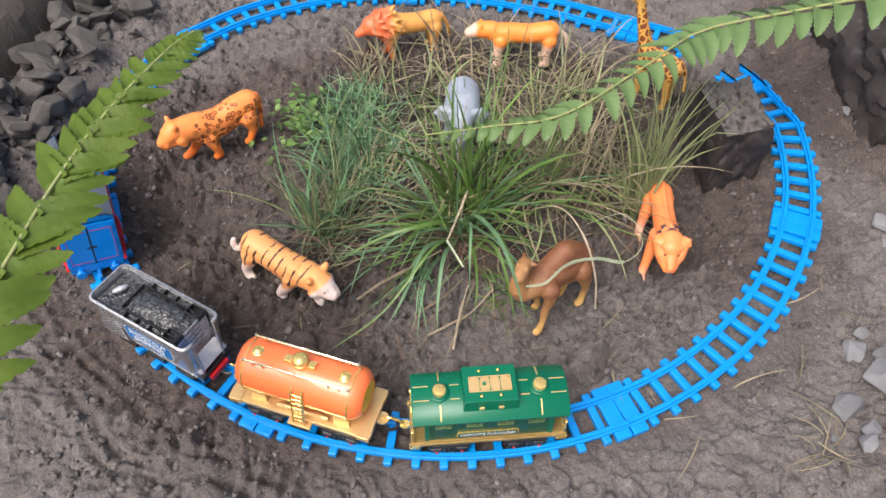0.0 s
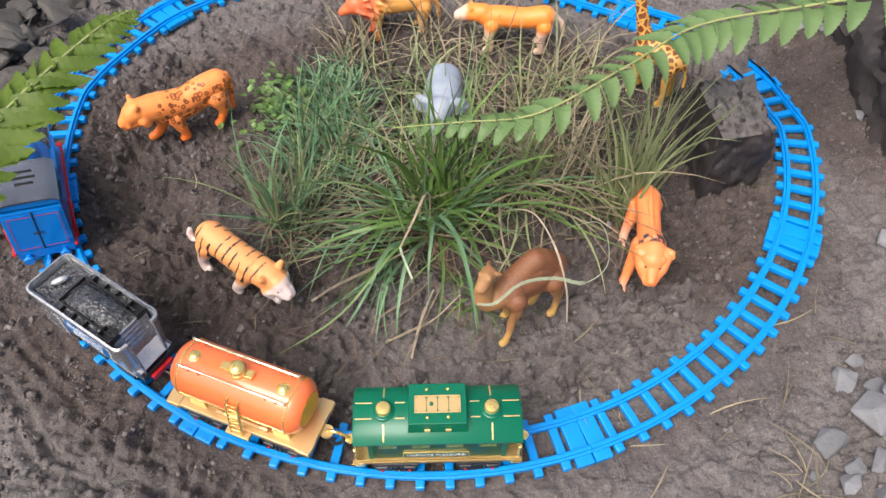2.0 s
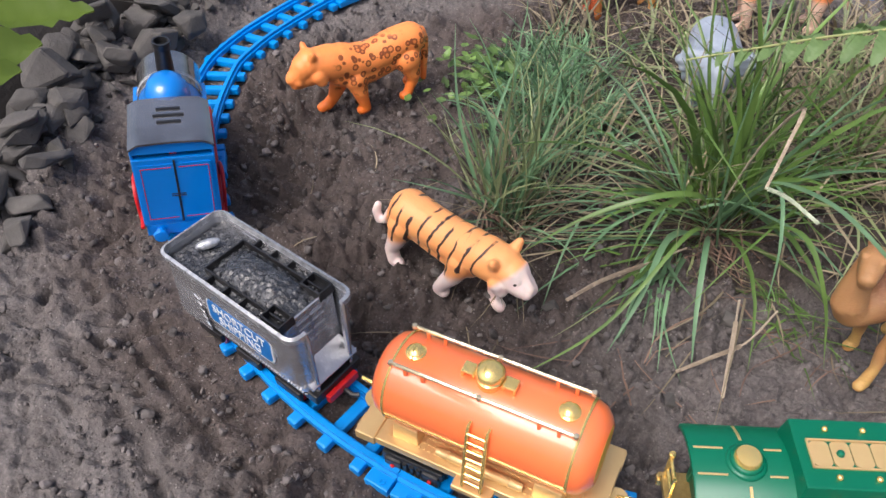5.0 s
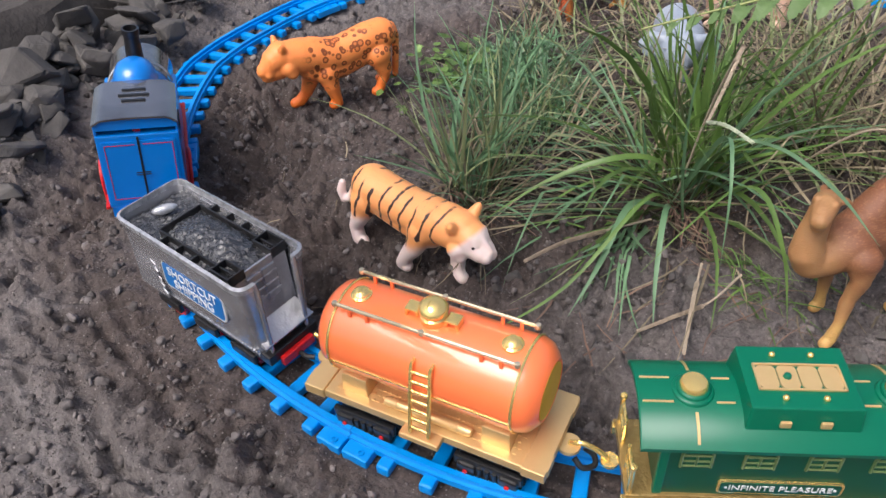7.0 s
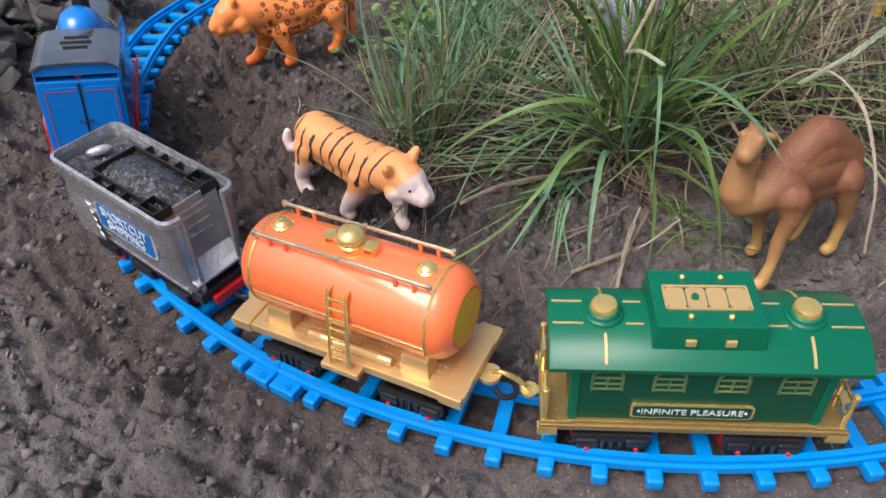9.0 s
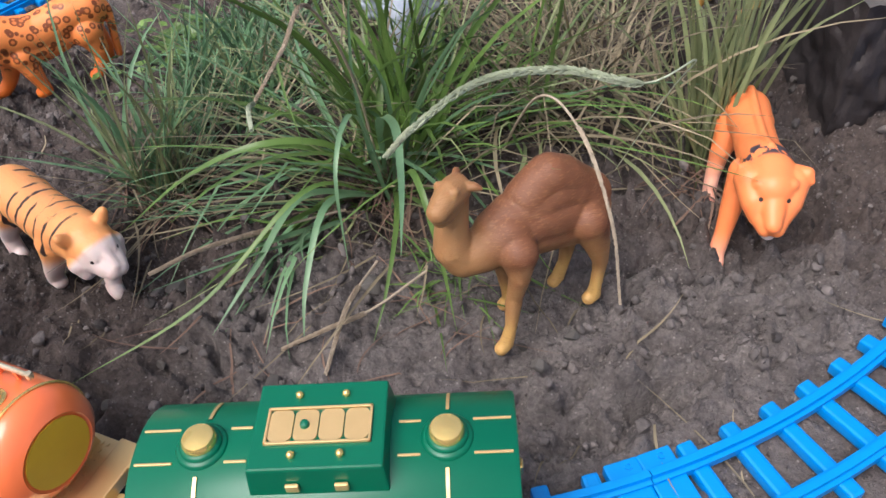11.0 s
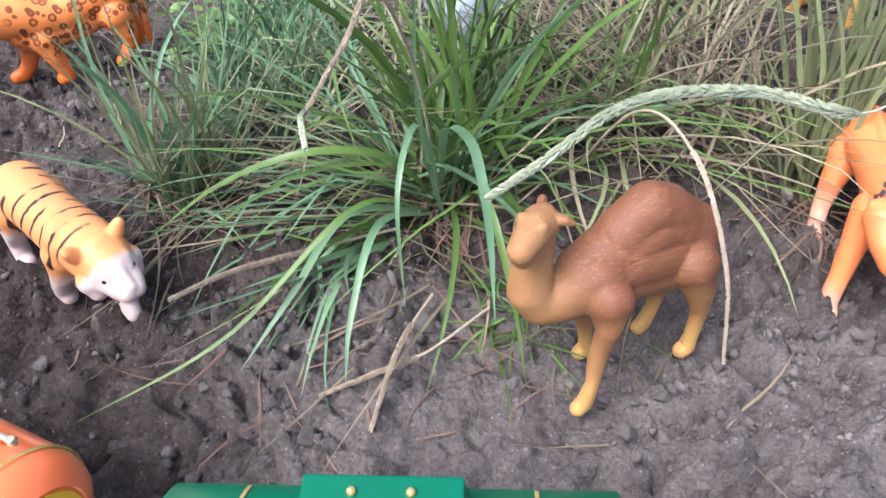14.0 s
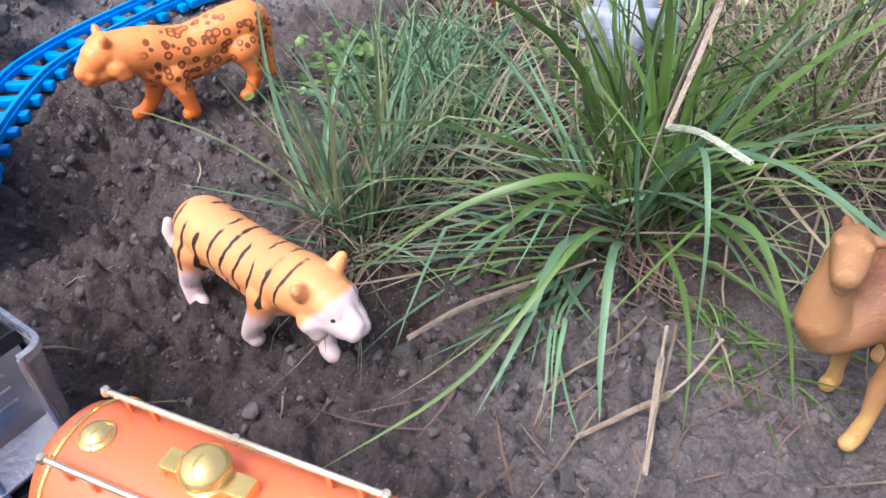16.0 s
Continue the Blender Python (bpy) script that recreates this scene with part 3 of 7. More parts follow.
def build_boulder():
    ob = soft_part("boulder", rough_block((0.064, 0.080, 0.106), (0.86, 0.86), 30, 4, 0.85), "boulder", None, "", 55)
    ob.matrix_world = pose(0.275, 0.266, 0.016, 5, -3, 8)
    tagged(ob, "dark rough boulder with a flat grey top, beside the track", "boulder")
    # Added block: its dark mass stands in for the bank's shadowed recess.
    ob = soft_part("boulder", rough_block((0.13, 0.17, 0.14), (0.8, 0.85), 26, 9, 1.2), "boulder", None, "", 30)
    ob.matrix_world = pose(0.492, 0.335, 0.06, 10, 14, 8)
    tagged(ob, "dark rough block standing in for the dark recess in the soil bank", "boulder")


build_boulder()


# ---- railway vehicles ----
def at(x, y, heading, z=0.0):
    return pose(x, y, z, 0, 0, heading)


def wheelset(parent, xs, half=0.0125, r=0.0072, z=0.0075, mat="black"):
    for x in xs:
        for side in (-1, 1):
            bm = bmesh.new()
            m = Matrix.Translation((x, side * half, z)) @ Matrix.Rotation(radians(90), 4, "X")
            lathe(bm, ((0, -0.0022), (0.002, -0.0026), (0.002, -0.002), (r * 0.75, -0.0016), (r, -0.0018), (r, 0.0016), (r * 0.75, 0.0014), (0.002, 0.002), (0.002, 0.0026), (0, 0.0022)), m, 18)
            soft_part("wheel", bm, mat, parent, mat + " plastic wheel")


def bogie(parent, x, half=0.0176):
    bm = bmesh.new()
    for side in (-1, 1):
        y = side * half
        box(bm, (x, y, 0.0122), (0.031, 0.0026, 0.0056), 0.0008)
        box(bm, (x, y, 0.0085), (0.013, 0.0028, 0.0064), 0.0008)
        for dx in (-0.0095, 0.0095):
            box(bm, (x + dx, y + side * 0.001, 0.0088), (0.0088, 0.0034, 0.0076), 0.0012)
        for dx in (-0.0035, 0, 0.0035):
            tube(bm, [(x + dx, y + side * 0.0016, 0.0055), (x + dx, y + side * 0.0016, 0.0125)], 0.0012, 6)
        box(bm, (x, y + side * 0.001, 0.0052), (0.014, 0.0036, 0.0022), 0.0006)
    box(bm, (x, 0, 0.0125), (0.010, half * 2, 0.003), 0.0005)
    part("bogie", bm, "black", parent, "black plastic bogie frame")
    for dx in (-0.0095, 0.0095):
        for side in (-1, 1):
            bm = bmesh.new()
            lathe(bm, ((0, 0), (0.0012, 0), (0.001, 0.0008), (0, 0.001)), Matrix.Translation((x + dx, side * (half + 0.0027), 0.0080)) @ Matrix.Rotation(radians(-90 * side), 4, "X"), 8)
            part("axle_cap", bm, "red", parent, "red axle cap")


def writing(text, size, m, mat, parent, name="lettering"):
    cu = bpy.data.curves.new(name, "FONT")
    cu.body, cu.size, cu.align_x, cu.align_y, cu.extrude = text, size, "CENTER", "CENTER", 0.0002
    cu.materials.append(M[mat])
    ob = new(name, cu)
    ob.parent = parent
    ob.matrix_local = m
    return ob


def side_frame(y, side):
    """Local x along the vehicle, local y up, facing outward at that side."""
    return Matrix.Translation((0, y, 0)) @ Matrix.Rotation(radians(90), 4, "X") if side < 0 else Matrix.Translation((0, y, 0)) @ Matrix.Rotation(radians(180), 4, "Z") @ Matrix.Rotation(radians(90), 4, "X")


def build_tank_wagon():
    w = thing("tank_wagon", at(-0.1315, 0.0085, -22.4), "orange toy tank wagon with gold ladder, on blue track", "toy wagon", "vehicles of the toy train")
    bm = bmesh.new()
    box(bm, (0, -0.001, 0.0268), (0.108, 0.0405, 0.0045), 0.0006)
    for sx in (-1, 1):
        box(bm, (sx * 0.051, -0.001, 0.0272), (0.010, 0.0425, 0.0055), 0.0006)
        for sy in (-1, 1):
            box(bm, (sx * 0.0545, sy * 0.0155, 0.0275), (0.004, 0.008, 0.0045), 0.0005)
    part("deck", bm, "matgold", w, "gold-painted deck with fine tread")
    bm = bmesh.new()
    for i in range(34):
        for j in range(12):
            box(bm, (-0.0412 + 0.0025 * i + (j % 2) * 0.00125, -0.0165 + 0.003 * j, 0.0292), (0.0013, 0.0013, 0.0005))
    tread = part("tread", bm, "matgold", w)
    tread["kind"] = "stuff"
    bm = bmesh.new()
    m = Matrix.Translation((-0.0495, 0, 0.0535)) @ Matrix.Rotation(radians(90), 4, "Y")
    R = 0.0198
    prof = [(0, 0), (0.012, 0.0), (0.0155, 0.0015), (0.0183, 0.0042), (0.0195, 0.0075), (R, 0.010), (R, 0.089), (0.0195, 0.0915), (0.0183, 0.0948), (0.0155, 0.0975), (0.0130, 0.099), (0.0125, 0.0985), (0, 0.0985)]
    lathe(bm, prof, m, 48)
    soft_part("tank", bm, "orange", w, "glossy orange tank barrel", 50)
    for x in (-0.0405, 0.0405):
        bm = bmesh.new()
        lathe(bm, ((R + 0.0004, -0.0006), (R + 0.0007, 0), (R + 0.0004, 0.0006), (R - 0.0006, 0.0006), (R - 0.0006, -0.0006)), Matrix.Translation((x, 0, 0.0535)) @ Matrix.Rotation(radians(90), 4, "Y"), 48)
        soft_part("band", bm, "gold", w, "thin gold band")
    for side in (-1, 1):
        bm = bmesh.new()
        a = radians(-8)
        box(bm, (0, side * (R * math.cos(a) + 0.0001), 0.0535 + R * math.sin(a)), (0.081, 0.0008, 0.0008), 0.0002)
        part("seam", bm, "gold", w, "thin gold seam line")
    bm = bmesh.new()
    lathe(bm, ((0, 0), (0.0118, 0), (0.0118, 0.0006), (0, 0.0009)), Matrix.Translation((0.0489, 0, 0.0535)) @ Matrix.Rotation(radians(90), 4, "Y"), 32)
    part("end_disc", bm, "yellow", w, "plain yellow end disc")
    # Hatch with its two side clamps.
    bm = bmesh.new()
    lathe(bm, ((0.0056, -0.004), (0.0056, 0.0022), (0.0048, 0.0028), (0.0048, 0.0040), (0.0060, 0.0046), (0.0062, 0.0056), (0.0054, 0.0072), (0.0038, 0.0086), (0.0016, 0.0093), (0, 0.0094)), Matrix.Translation((0, 0, 0.0735)), 28)
    hatch = soft_part("hatch", bm, "gold", w, "shiny gold domed hatch")
    for s in (-1, 1):
        bm = bmesh.new()
        box(bm, (s * 0.0088, 0, 0.0765), (0.005, 0.0056, 0.0012), 0.0004)
        box(bm, (s * 0.0112, 0, 0.0748), (0.0012, 0.0056, 0.0044), 0.0004)
        box(bm, (s * 0.0064, 0, 0.0752), (0.0012, 0.0056, 0.003), 0.0004)
        part("clamp", bm, "gold", hatch)
    for x in (-0.0335, 0.0335):
        bm = bmesh.new()
        lathe(bm, ((0.0045, -0.001), (0.0045, 0.0008), (0.0036, 0.0014), (0.0036, 0.002), (0.0025, 0.003), (0.001, 0.0034), (0, 0.0034)), Matrix.Translation((x, 0, 0.0729)), 20)
        soft_part("cap", bm, "gold", w, "round gold cap")
    for side in (-1, 1):
        bm = bmesh.new()
        y = side * 0.0105
        tube(bm, [(-0.039, y, 0.0752), (0.039, y, 0.0752)], 0.00085, 8)
        for x in (-0.0395, 0, 0.0395):
            lathe(bm, ((0, -0.0014), (0.0011, -0.0011), (0.0014, 0), (0.0011, 0.0011), (0, 0.0014)), Matrix.Translation((x, y, 0.0752)), 10)
        rail = soft_part("handrail", bm, "palegold", w, "thin pale gold chrome handrail")
        for x in (-0.033, -0.025, 0.025, 0.033):
            bm = bmesh.new()
            box(bm, (x, y, 0.0728), (0.0014, 0.0012, 0.0045), 0.0002)
            part("post", bm, "orange", rail, "orange post")
    # Ladder leaning on the barrel.
    foot, top = Vector((0.003, -0.0252, 0.030)), Vector((0.003, -0.0192, 0.0648))
    ladder = thing("ladder", Matrix.Identity(4), "gold ladder with hooked top", "ladder")
    del ladder["category"]
    ladder.parent = w
    for s in (-1, 1):
        bm = bmesh.new()
        o = Vector((s * 0.0042, 0, 0))
        tube(bm, [foot + o, foot.lerp(top, 0.6) + o, top + o + Vector((0, 0, -0.002)), top + o + Vector((0, 0.0012, 0.0004)), top + o + Vector((0, 0.004, 0.0002))], 0.0009, 8)
        soft_part("stile", bm, "gold", ladder)
    for i in range(7):
        bm = bmesh.new()
        c = foot.lerp(top, 0.08 + 0.14 * i)
        tube(bm, [c - Vector((0.0042, 0, 0)), c + Vector((0.0042, 0, 0))], 0.0007, 8)
        part("rung", bm, "gold", ladder)
    bm = bmesh.new()
    box(bm, (0.003, -0.0225, 0.0272), (0.018, 0.009, 0.0032), 0.0006)
    part("step_plate", bm, "matgold", w)
    for x in (-0.033, 0.033):
        for s in (-1, 1):
            bm = bmesh.new()
            box(bm, (x, s * 0.0125, 0.0335), (0.013, 0.009, 0.0095), 0.0006, taper=(0.92, 0.75))
            part("saddle", bm, "matgold", w, "gold saddle block")
    for s in (-1, 1):
        bm = bmesh.new()
        m = Matrix.Translation((-0.018, s * 0.0163, 0.0315)) @ Matrix.Rotation(radians(90), 4, "Y")
        lathe(bm, ((0, 0), (0.0018, 0.0004), (0.0022, 0.002), (0.0022, 0.006), (0.0025, 0.0065), (0.0022, 0.007), (0.0022, 0.034), (0.0025, 0.0345), (0.0022, 0.035), (0.0022, 0.039), (0.0018, 0.0406), (0, 0.041)), m, 14)
        soft_part("air_cylinder", bm, "matgold", w, "small gold cylinder")
    bm = bmesh.new()
    box(bm, (0, 0, 0.0205), (0.092, 0.022, 0.009), 0.001)
    part("underframe", bm, "black", w, "black underframe")
    for x in (-0.030, 0.030):
        bogie(w, x)
        wheelset(w, (x - 0.0085, x + 0.0085))
    for s in (-1, 1):
        bm = bmesh.new()
        lathe(bm, ((0.0018, -0.0008), (0.005, -0.001), (0.005, 0.001), (0.0018, 0.0008)), Matrix.Translation((s * 0.0585, 0, 0.0235)), 16)
        box(bm, (s * 0.0545, 0, 0.0235), (0.006, 0.006, 0.002), 0.0004)
        soft_part("coupling", bm, "matgold", w, "gold coupling eye")
    bm = bmesh.new()
    tube(bm, spline([(0.0585, 0, 0.0248), (0.064, 0.0008, 0.0262), (0.070, 0.002, 0.0235), (0.0745, 0.0026, 0.0195)], 12), 0.0012, 8)
    soft_part("coupling_bar", bm, "gold", w, "gold coupling bar")
    bm = bmesh.new()
    tube(bm, spline([(0.062, -0.003, 0.020), (0.066, -0.004, 0.017), (0.070, 0.0, 0.016), (0.068, 0.004, 0.017), (0.064, 0.004, 0.019)], 16), 0.0013, 8)
    soft_part("coupling_loop", bm, "black", w, "black coupling loop")
    bm = bmesh.new()
    tube(bm, [(-0.053, 0.002, 0.031), (-0.066, 0.002, 0.033)], 0.0011, 8)
    soft_part("drawbar", bm, "gold", w)


build_tank_wagon()


def build_caboose():
    w = thing("caboose", at(0.0, -0.0175, 0), "glossy green toy caboose with gold trim, standing on blue track", "toy wagon", "vehicles of the toy train")
    L, W = 0.0555, 0.0205

    def roof_z(y):
        return 0.0655 - 0.0062 * (y / W) ** 2 - 0.002 * (y / W) ** 4

    bm = bmesh.new()
    ys = [W * (k / 12 - 1) for k in range(25)]
    upper, lower = [], []
    for x in (-L, -L + 0.0008, L - 0.0008, L):
        drop = 0.0006 if abs(x) == L else 0
        upper.append([bm.verts.new((x, y, roof_z(y) - drop)) for y in ys])
        lower.append([bm.verts.new((x, y * 0.985, roof_z(y) - 0.0022)) for y in ys])
    for rows, flip in ((upper, False), (lower, True)):
        for r0, r1 in zip(rows, rows[1:]):
            for k in range(24):
                q = (r0[k], r1[k], r1[k + 1], r0[k + 1])
                bm.faces.new(q[::-1] if flip else q)
    for a, b in ((upper[0], lower[0]), (lower[-1], upper[-1])):
        for k in range(24):
            bm.faces.new((a[k], a[k + 1], b[k + 1], b[k]))
    for k in (0, 24):
        for i in range(3):
            bm.faces.new((upper[i][k], lower[i][k], lower[i + 1][k], upper[i + 1][k]))
    bmesh.ops.recalc_face_normals(bm, faces=bm.faces)
    soft_part("roof", bm, "green", w, "glossy green arched roof")
    # Raised clerestory with its gold grille.
    bm = bmesh.new()
    box(bm, (0, 0.0012, 0.0665), (0.0395, 0.0315, 0.0115), 0.0007, taper=(0.95, 0.9))
    mon = part("clerestory", bm, "green", w, "raised green roof section")
    bm = bmesh.new()
    z = 0.0728
    for y in (-0.0050, 0.0062):
        box(bm, (0, y, z), (0.0300, 0.0008, 0.001), 0.0002)
    for x in (-0.0146, 0.0146):
        box(bm, (x, 0.0006, z), (0.0008, 0.0120, 0.001), 0.0002)
    part("grille_frame", bm, "matgold", mon)
    for x in (-0.0108, -0.0036, 0.0036, 0.0108):
        bm = bmesh.new()
        extrude(bm, rounded(0.0068, 0.0100, 0.0018), 0.0007, Matrix.Translation((x, 0.0006, 0.0722)))
        part("grille_panel", bm, "matgold", mon, "pale gold panel")
    bm = bmesh.new()
    lathe(bm, ((0.0015, 0), (0.0012, 0.0012), (0, 0.0016)), Matrix.Translation((-0.0040, 0.0006, 0.0728)), 12)
    part("stud", bm, "green", mon, "green stud")
    for x in (-0.0068, 0.0068):
        for y in (-0.0088, 0.0108):
            bm = bmesh.new()
            bmesh.ops.create_uvsphere(bm, u_segments=12, v_segments=8, radius=0.0012, matrix=Matrix.Translation((x, y, 0.0729)))
            part("rivet", bm, "gold", mon, "gold rivet", True)
        bm = bmesh.new()
        box(bm, (x, -0.0147, 0.0657), (0.0038, 0.0012, 0.003), 0.0004)
        part("vent", bm, "matgold", mon, "small brown-gold vent")
    for x in (-0.0355, 0.0355):
        bm = bmesh.new()
        lathe(bm, ((0.0078, -0.002), (0.0076, 0.0002), (0.0070, 0.0008), (0.0062, 0.0010), (0.0060, 0.0020), (0.0052, 0.0024)), Matrix.Translation((x, 0, 0.0653)), 32)
        ped = soft_part("vent_base", bm, "green", w, "round green pedestal", 60)
        bm = bmesh.new()
        lathe(bm, ((0.005, 0.002), (0.005, 0.0038), (0.0044, 0.0048), (0.002, 0.0053), (0, 0.0053)), Matrix.Translation((x, 0, 0.0653)), 28)
        soft_part("vent_cap", bm, "gold", ped, "gold dome cap")
        for dx, y in ((-1, 0.0055), (1, 0.0055), (-1, -0.0055), (1, -0.0055)):
            x0, x1 = (x + dx * 0.0075, x + dx * 0.0185) if dx * x > 0 else (x + dx * 0.0075, math.copysign(0.0215, x))
            bm = bmesh.new()
            box(bm, ((x0 + x1) / 2, y, roof_z(y) + 0.0001), (abs(x1 - x0), 0.0008, 0.0007), 0.0002)
            part("roof_strip", bm, "matgold", w, "thin gold strip")
        for s in (-1, 1):
            bm = bmesh.new()
            rings = []
            for k in range(8):
                y = s * (0.0095 + 0.0098 * k / 7)
                rings.append([bm.verts.new((x + a, y, roof_z(y) + h)) for a, h in ((-0.0005, -0.0005), (0.0005, -0.0005), (0.0005, 0.0005), (-0.0005, 0.0005))])
            for r0, r1 in zip(rings, rings[1:]):
                for k in range(4):
                    bm.faces.new((r0[k], r0[(k + 1) % 4], r1[(k + 1) % 4], r1[k]))
            bmesh.ops.recalc_face_normals(bm, faces=bm.faces)
            part("roof_strip", bm, "matgold", w, "thin gold strip")
    # Body.
    bm = bmesh.new()
    box(bm, (0, 0, 0.0405), (0.092, 0.032, 0.0375), 0.0006)
    body = part("body", bm, "darkgreen", w, "dark green body")
    for e in (-1, 1):
        for s in (-1, 1):
            bm = bmesh.new()
            box(bm, (e * 0.0452, s * 0.0152, 0.0405), (0.0036, 0.0030, 0.0372), 0.0007)
            part("corner_trim", bm, "green", body, "bright green corner trim")
    for s in (-1, 1):
        bm = bmesh.new()
        box(bm, (0, s * 0.0158, 0.0214), (0.100, 0.0036, 0.0028), 0.0004)
        box(bm, (0, s * 0.0178, 0.0197), (0.116, 0.002, 0.003), 0.0004)
        part("sill", bm, "bronze", w, "dull gold sill")
        for x in (-0.0335, -0.0112, 0.0112, 0.0335):
            m = Matrix.Translation((x, 0, 0.0465)) @ side_frame(s * 0.0161, s)
            win = thing("window", Matrix.Identity(4), "arched window with dull gold frame", "window")
            del win["category"]
            win.parent = body
            bm = bmesh.new()
            arch = [(-0.0055, -0.0058), (-0.0055, 0.002)] + [(0.0055 * math.cos(radians(a)), 0.002 + 0.0038 * math.sin(radians(a))) for a in range(165, 0, -15)] + [(0.0055, 0.002), (0.0055, -0.0058)]
            tube(bm, [m @ Vector((a, b, 0.0002)) for a, b in arch], 0.0006, 6)
            part("window_frame", bm, "dullgold", win)
            for b in (-0.0052, -0.0022, 0.0012):
                bm = bmesh.new()
                tube(bm, [m @ Vector((-0.0052, b, 0.0001)), m @ Vector((0.0052, b, 0.0001))], 0.0005, 6)
                part("window_bar", bm, "dullgold", win)
            bm = bmesh.new()
            tube(bm, [m @ Vector((0, -0.0045, 0.0002)), m @ Vector((0, 0.0012, 0.0002))], 0.0005, 6)
            part("window_bar", bm, "dullgold", win)
        m = Matrix.Translation((-0.001, 0, 0.0293)) @ side_frame(s * 0.0162, s)
        bm = bmesh.new()
        extrude(bm, rounded(0.0455, 0.0082, 0.0018), 0.0008, m)
        sign = part("name_board", bm, "gold", body, "gold-framed name board with small lettering")
        bm = bmesh.new()
        extrude(bm, rounded(0.0435, 0.0062, 0.0012), 0.0010, m)
        part("board_face", bm, "darkgreen", sign)
        writing("•INFINITE PLEASURE•", 0.0044, m @ Matrix.Translation((0, 0, 0.0011)), "white", sign)
    for e in (-1, 1):
        bm = bmesh.new()
        box(bm, (e * 0.0515, 0, 0.0205), (0.0115, 0.036, 0.004), 0.0006)
        plat = part("end_platform", bm, "bronze", w, "dull gold end platform")
        for s in (-1, 1):
            bm = bmesh.new()
            tube(bm, [(e * 0.0555, s * 0.0165, 0.017), (e * 0.0555, s * 0.0165, 0.039)], 0.0011, 8)
            lathe(bm, ((0, -0.0016), (0.0014, -0.001), (0.0016, 0), (0.0014, 0.001), (0, 0.0016)), Matrix.Translation((e * 0.0555, s * 0.0165, 0.0395)), 10)
            soft_part("railing_post", bm, "gold", plat)
            bm = bmesh.new()
            box(bm, (e * 0.0545, s * 0.0172, 0.0172), (0.008, 0.0035, 0.005), 0.0005)
            part("step", bm, "gold", plat)
            for z in (0.028, 0.0365):
                bm = bmesh.new()
                tube(bm, [(e * 0.0555, s * 0.0165, z), (e * 0.0555, s * 0.006, z)], 0.0008, 8)
                soft_part("railing_bar", bm, "gold", plat)
            bm = bmesh.new()
            tube(bm, [(e * 0.0555, s * 0.006, 0.021), (e * 0.0555, s * 0.006, 0.038)], 0.0009, 8)
            soft_part("railing_post", bm, "gold", plat)
        bm = bmesh.new()
        lathe(bm, ((0.0014, -0.0007), (0.0038, -0.0008), (0.0038, 0.0008), (0.0014, 0.0007)), Matrix.Translation((e * 0.061, 0, 0.0185)), 14)
        box(bm, (e * 0.0575, 0, 0.0185), (0.004, 0.0035, 0.0016), 0.0003)
        soft_part("coupling", bm, "gold", w, "gold coupling hook")
    bm = bmesh.new()
    box(bm, (0, 0, 0.0164), (0.098, 0.026, 0.008), 0.0008)
    part("underframe", bm, "black", w, "black underframe")
    for x in (-0.029, 0.029):
        bogie(w, x, 0.0172)
        wheelset(w, (x - 0.0085, x + 0.0085), 0.0118, mat="red")


build_caboose()


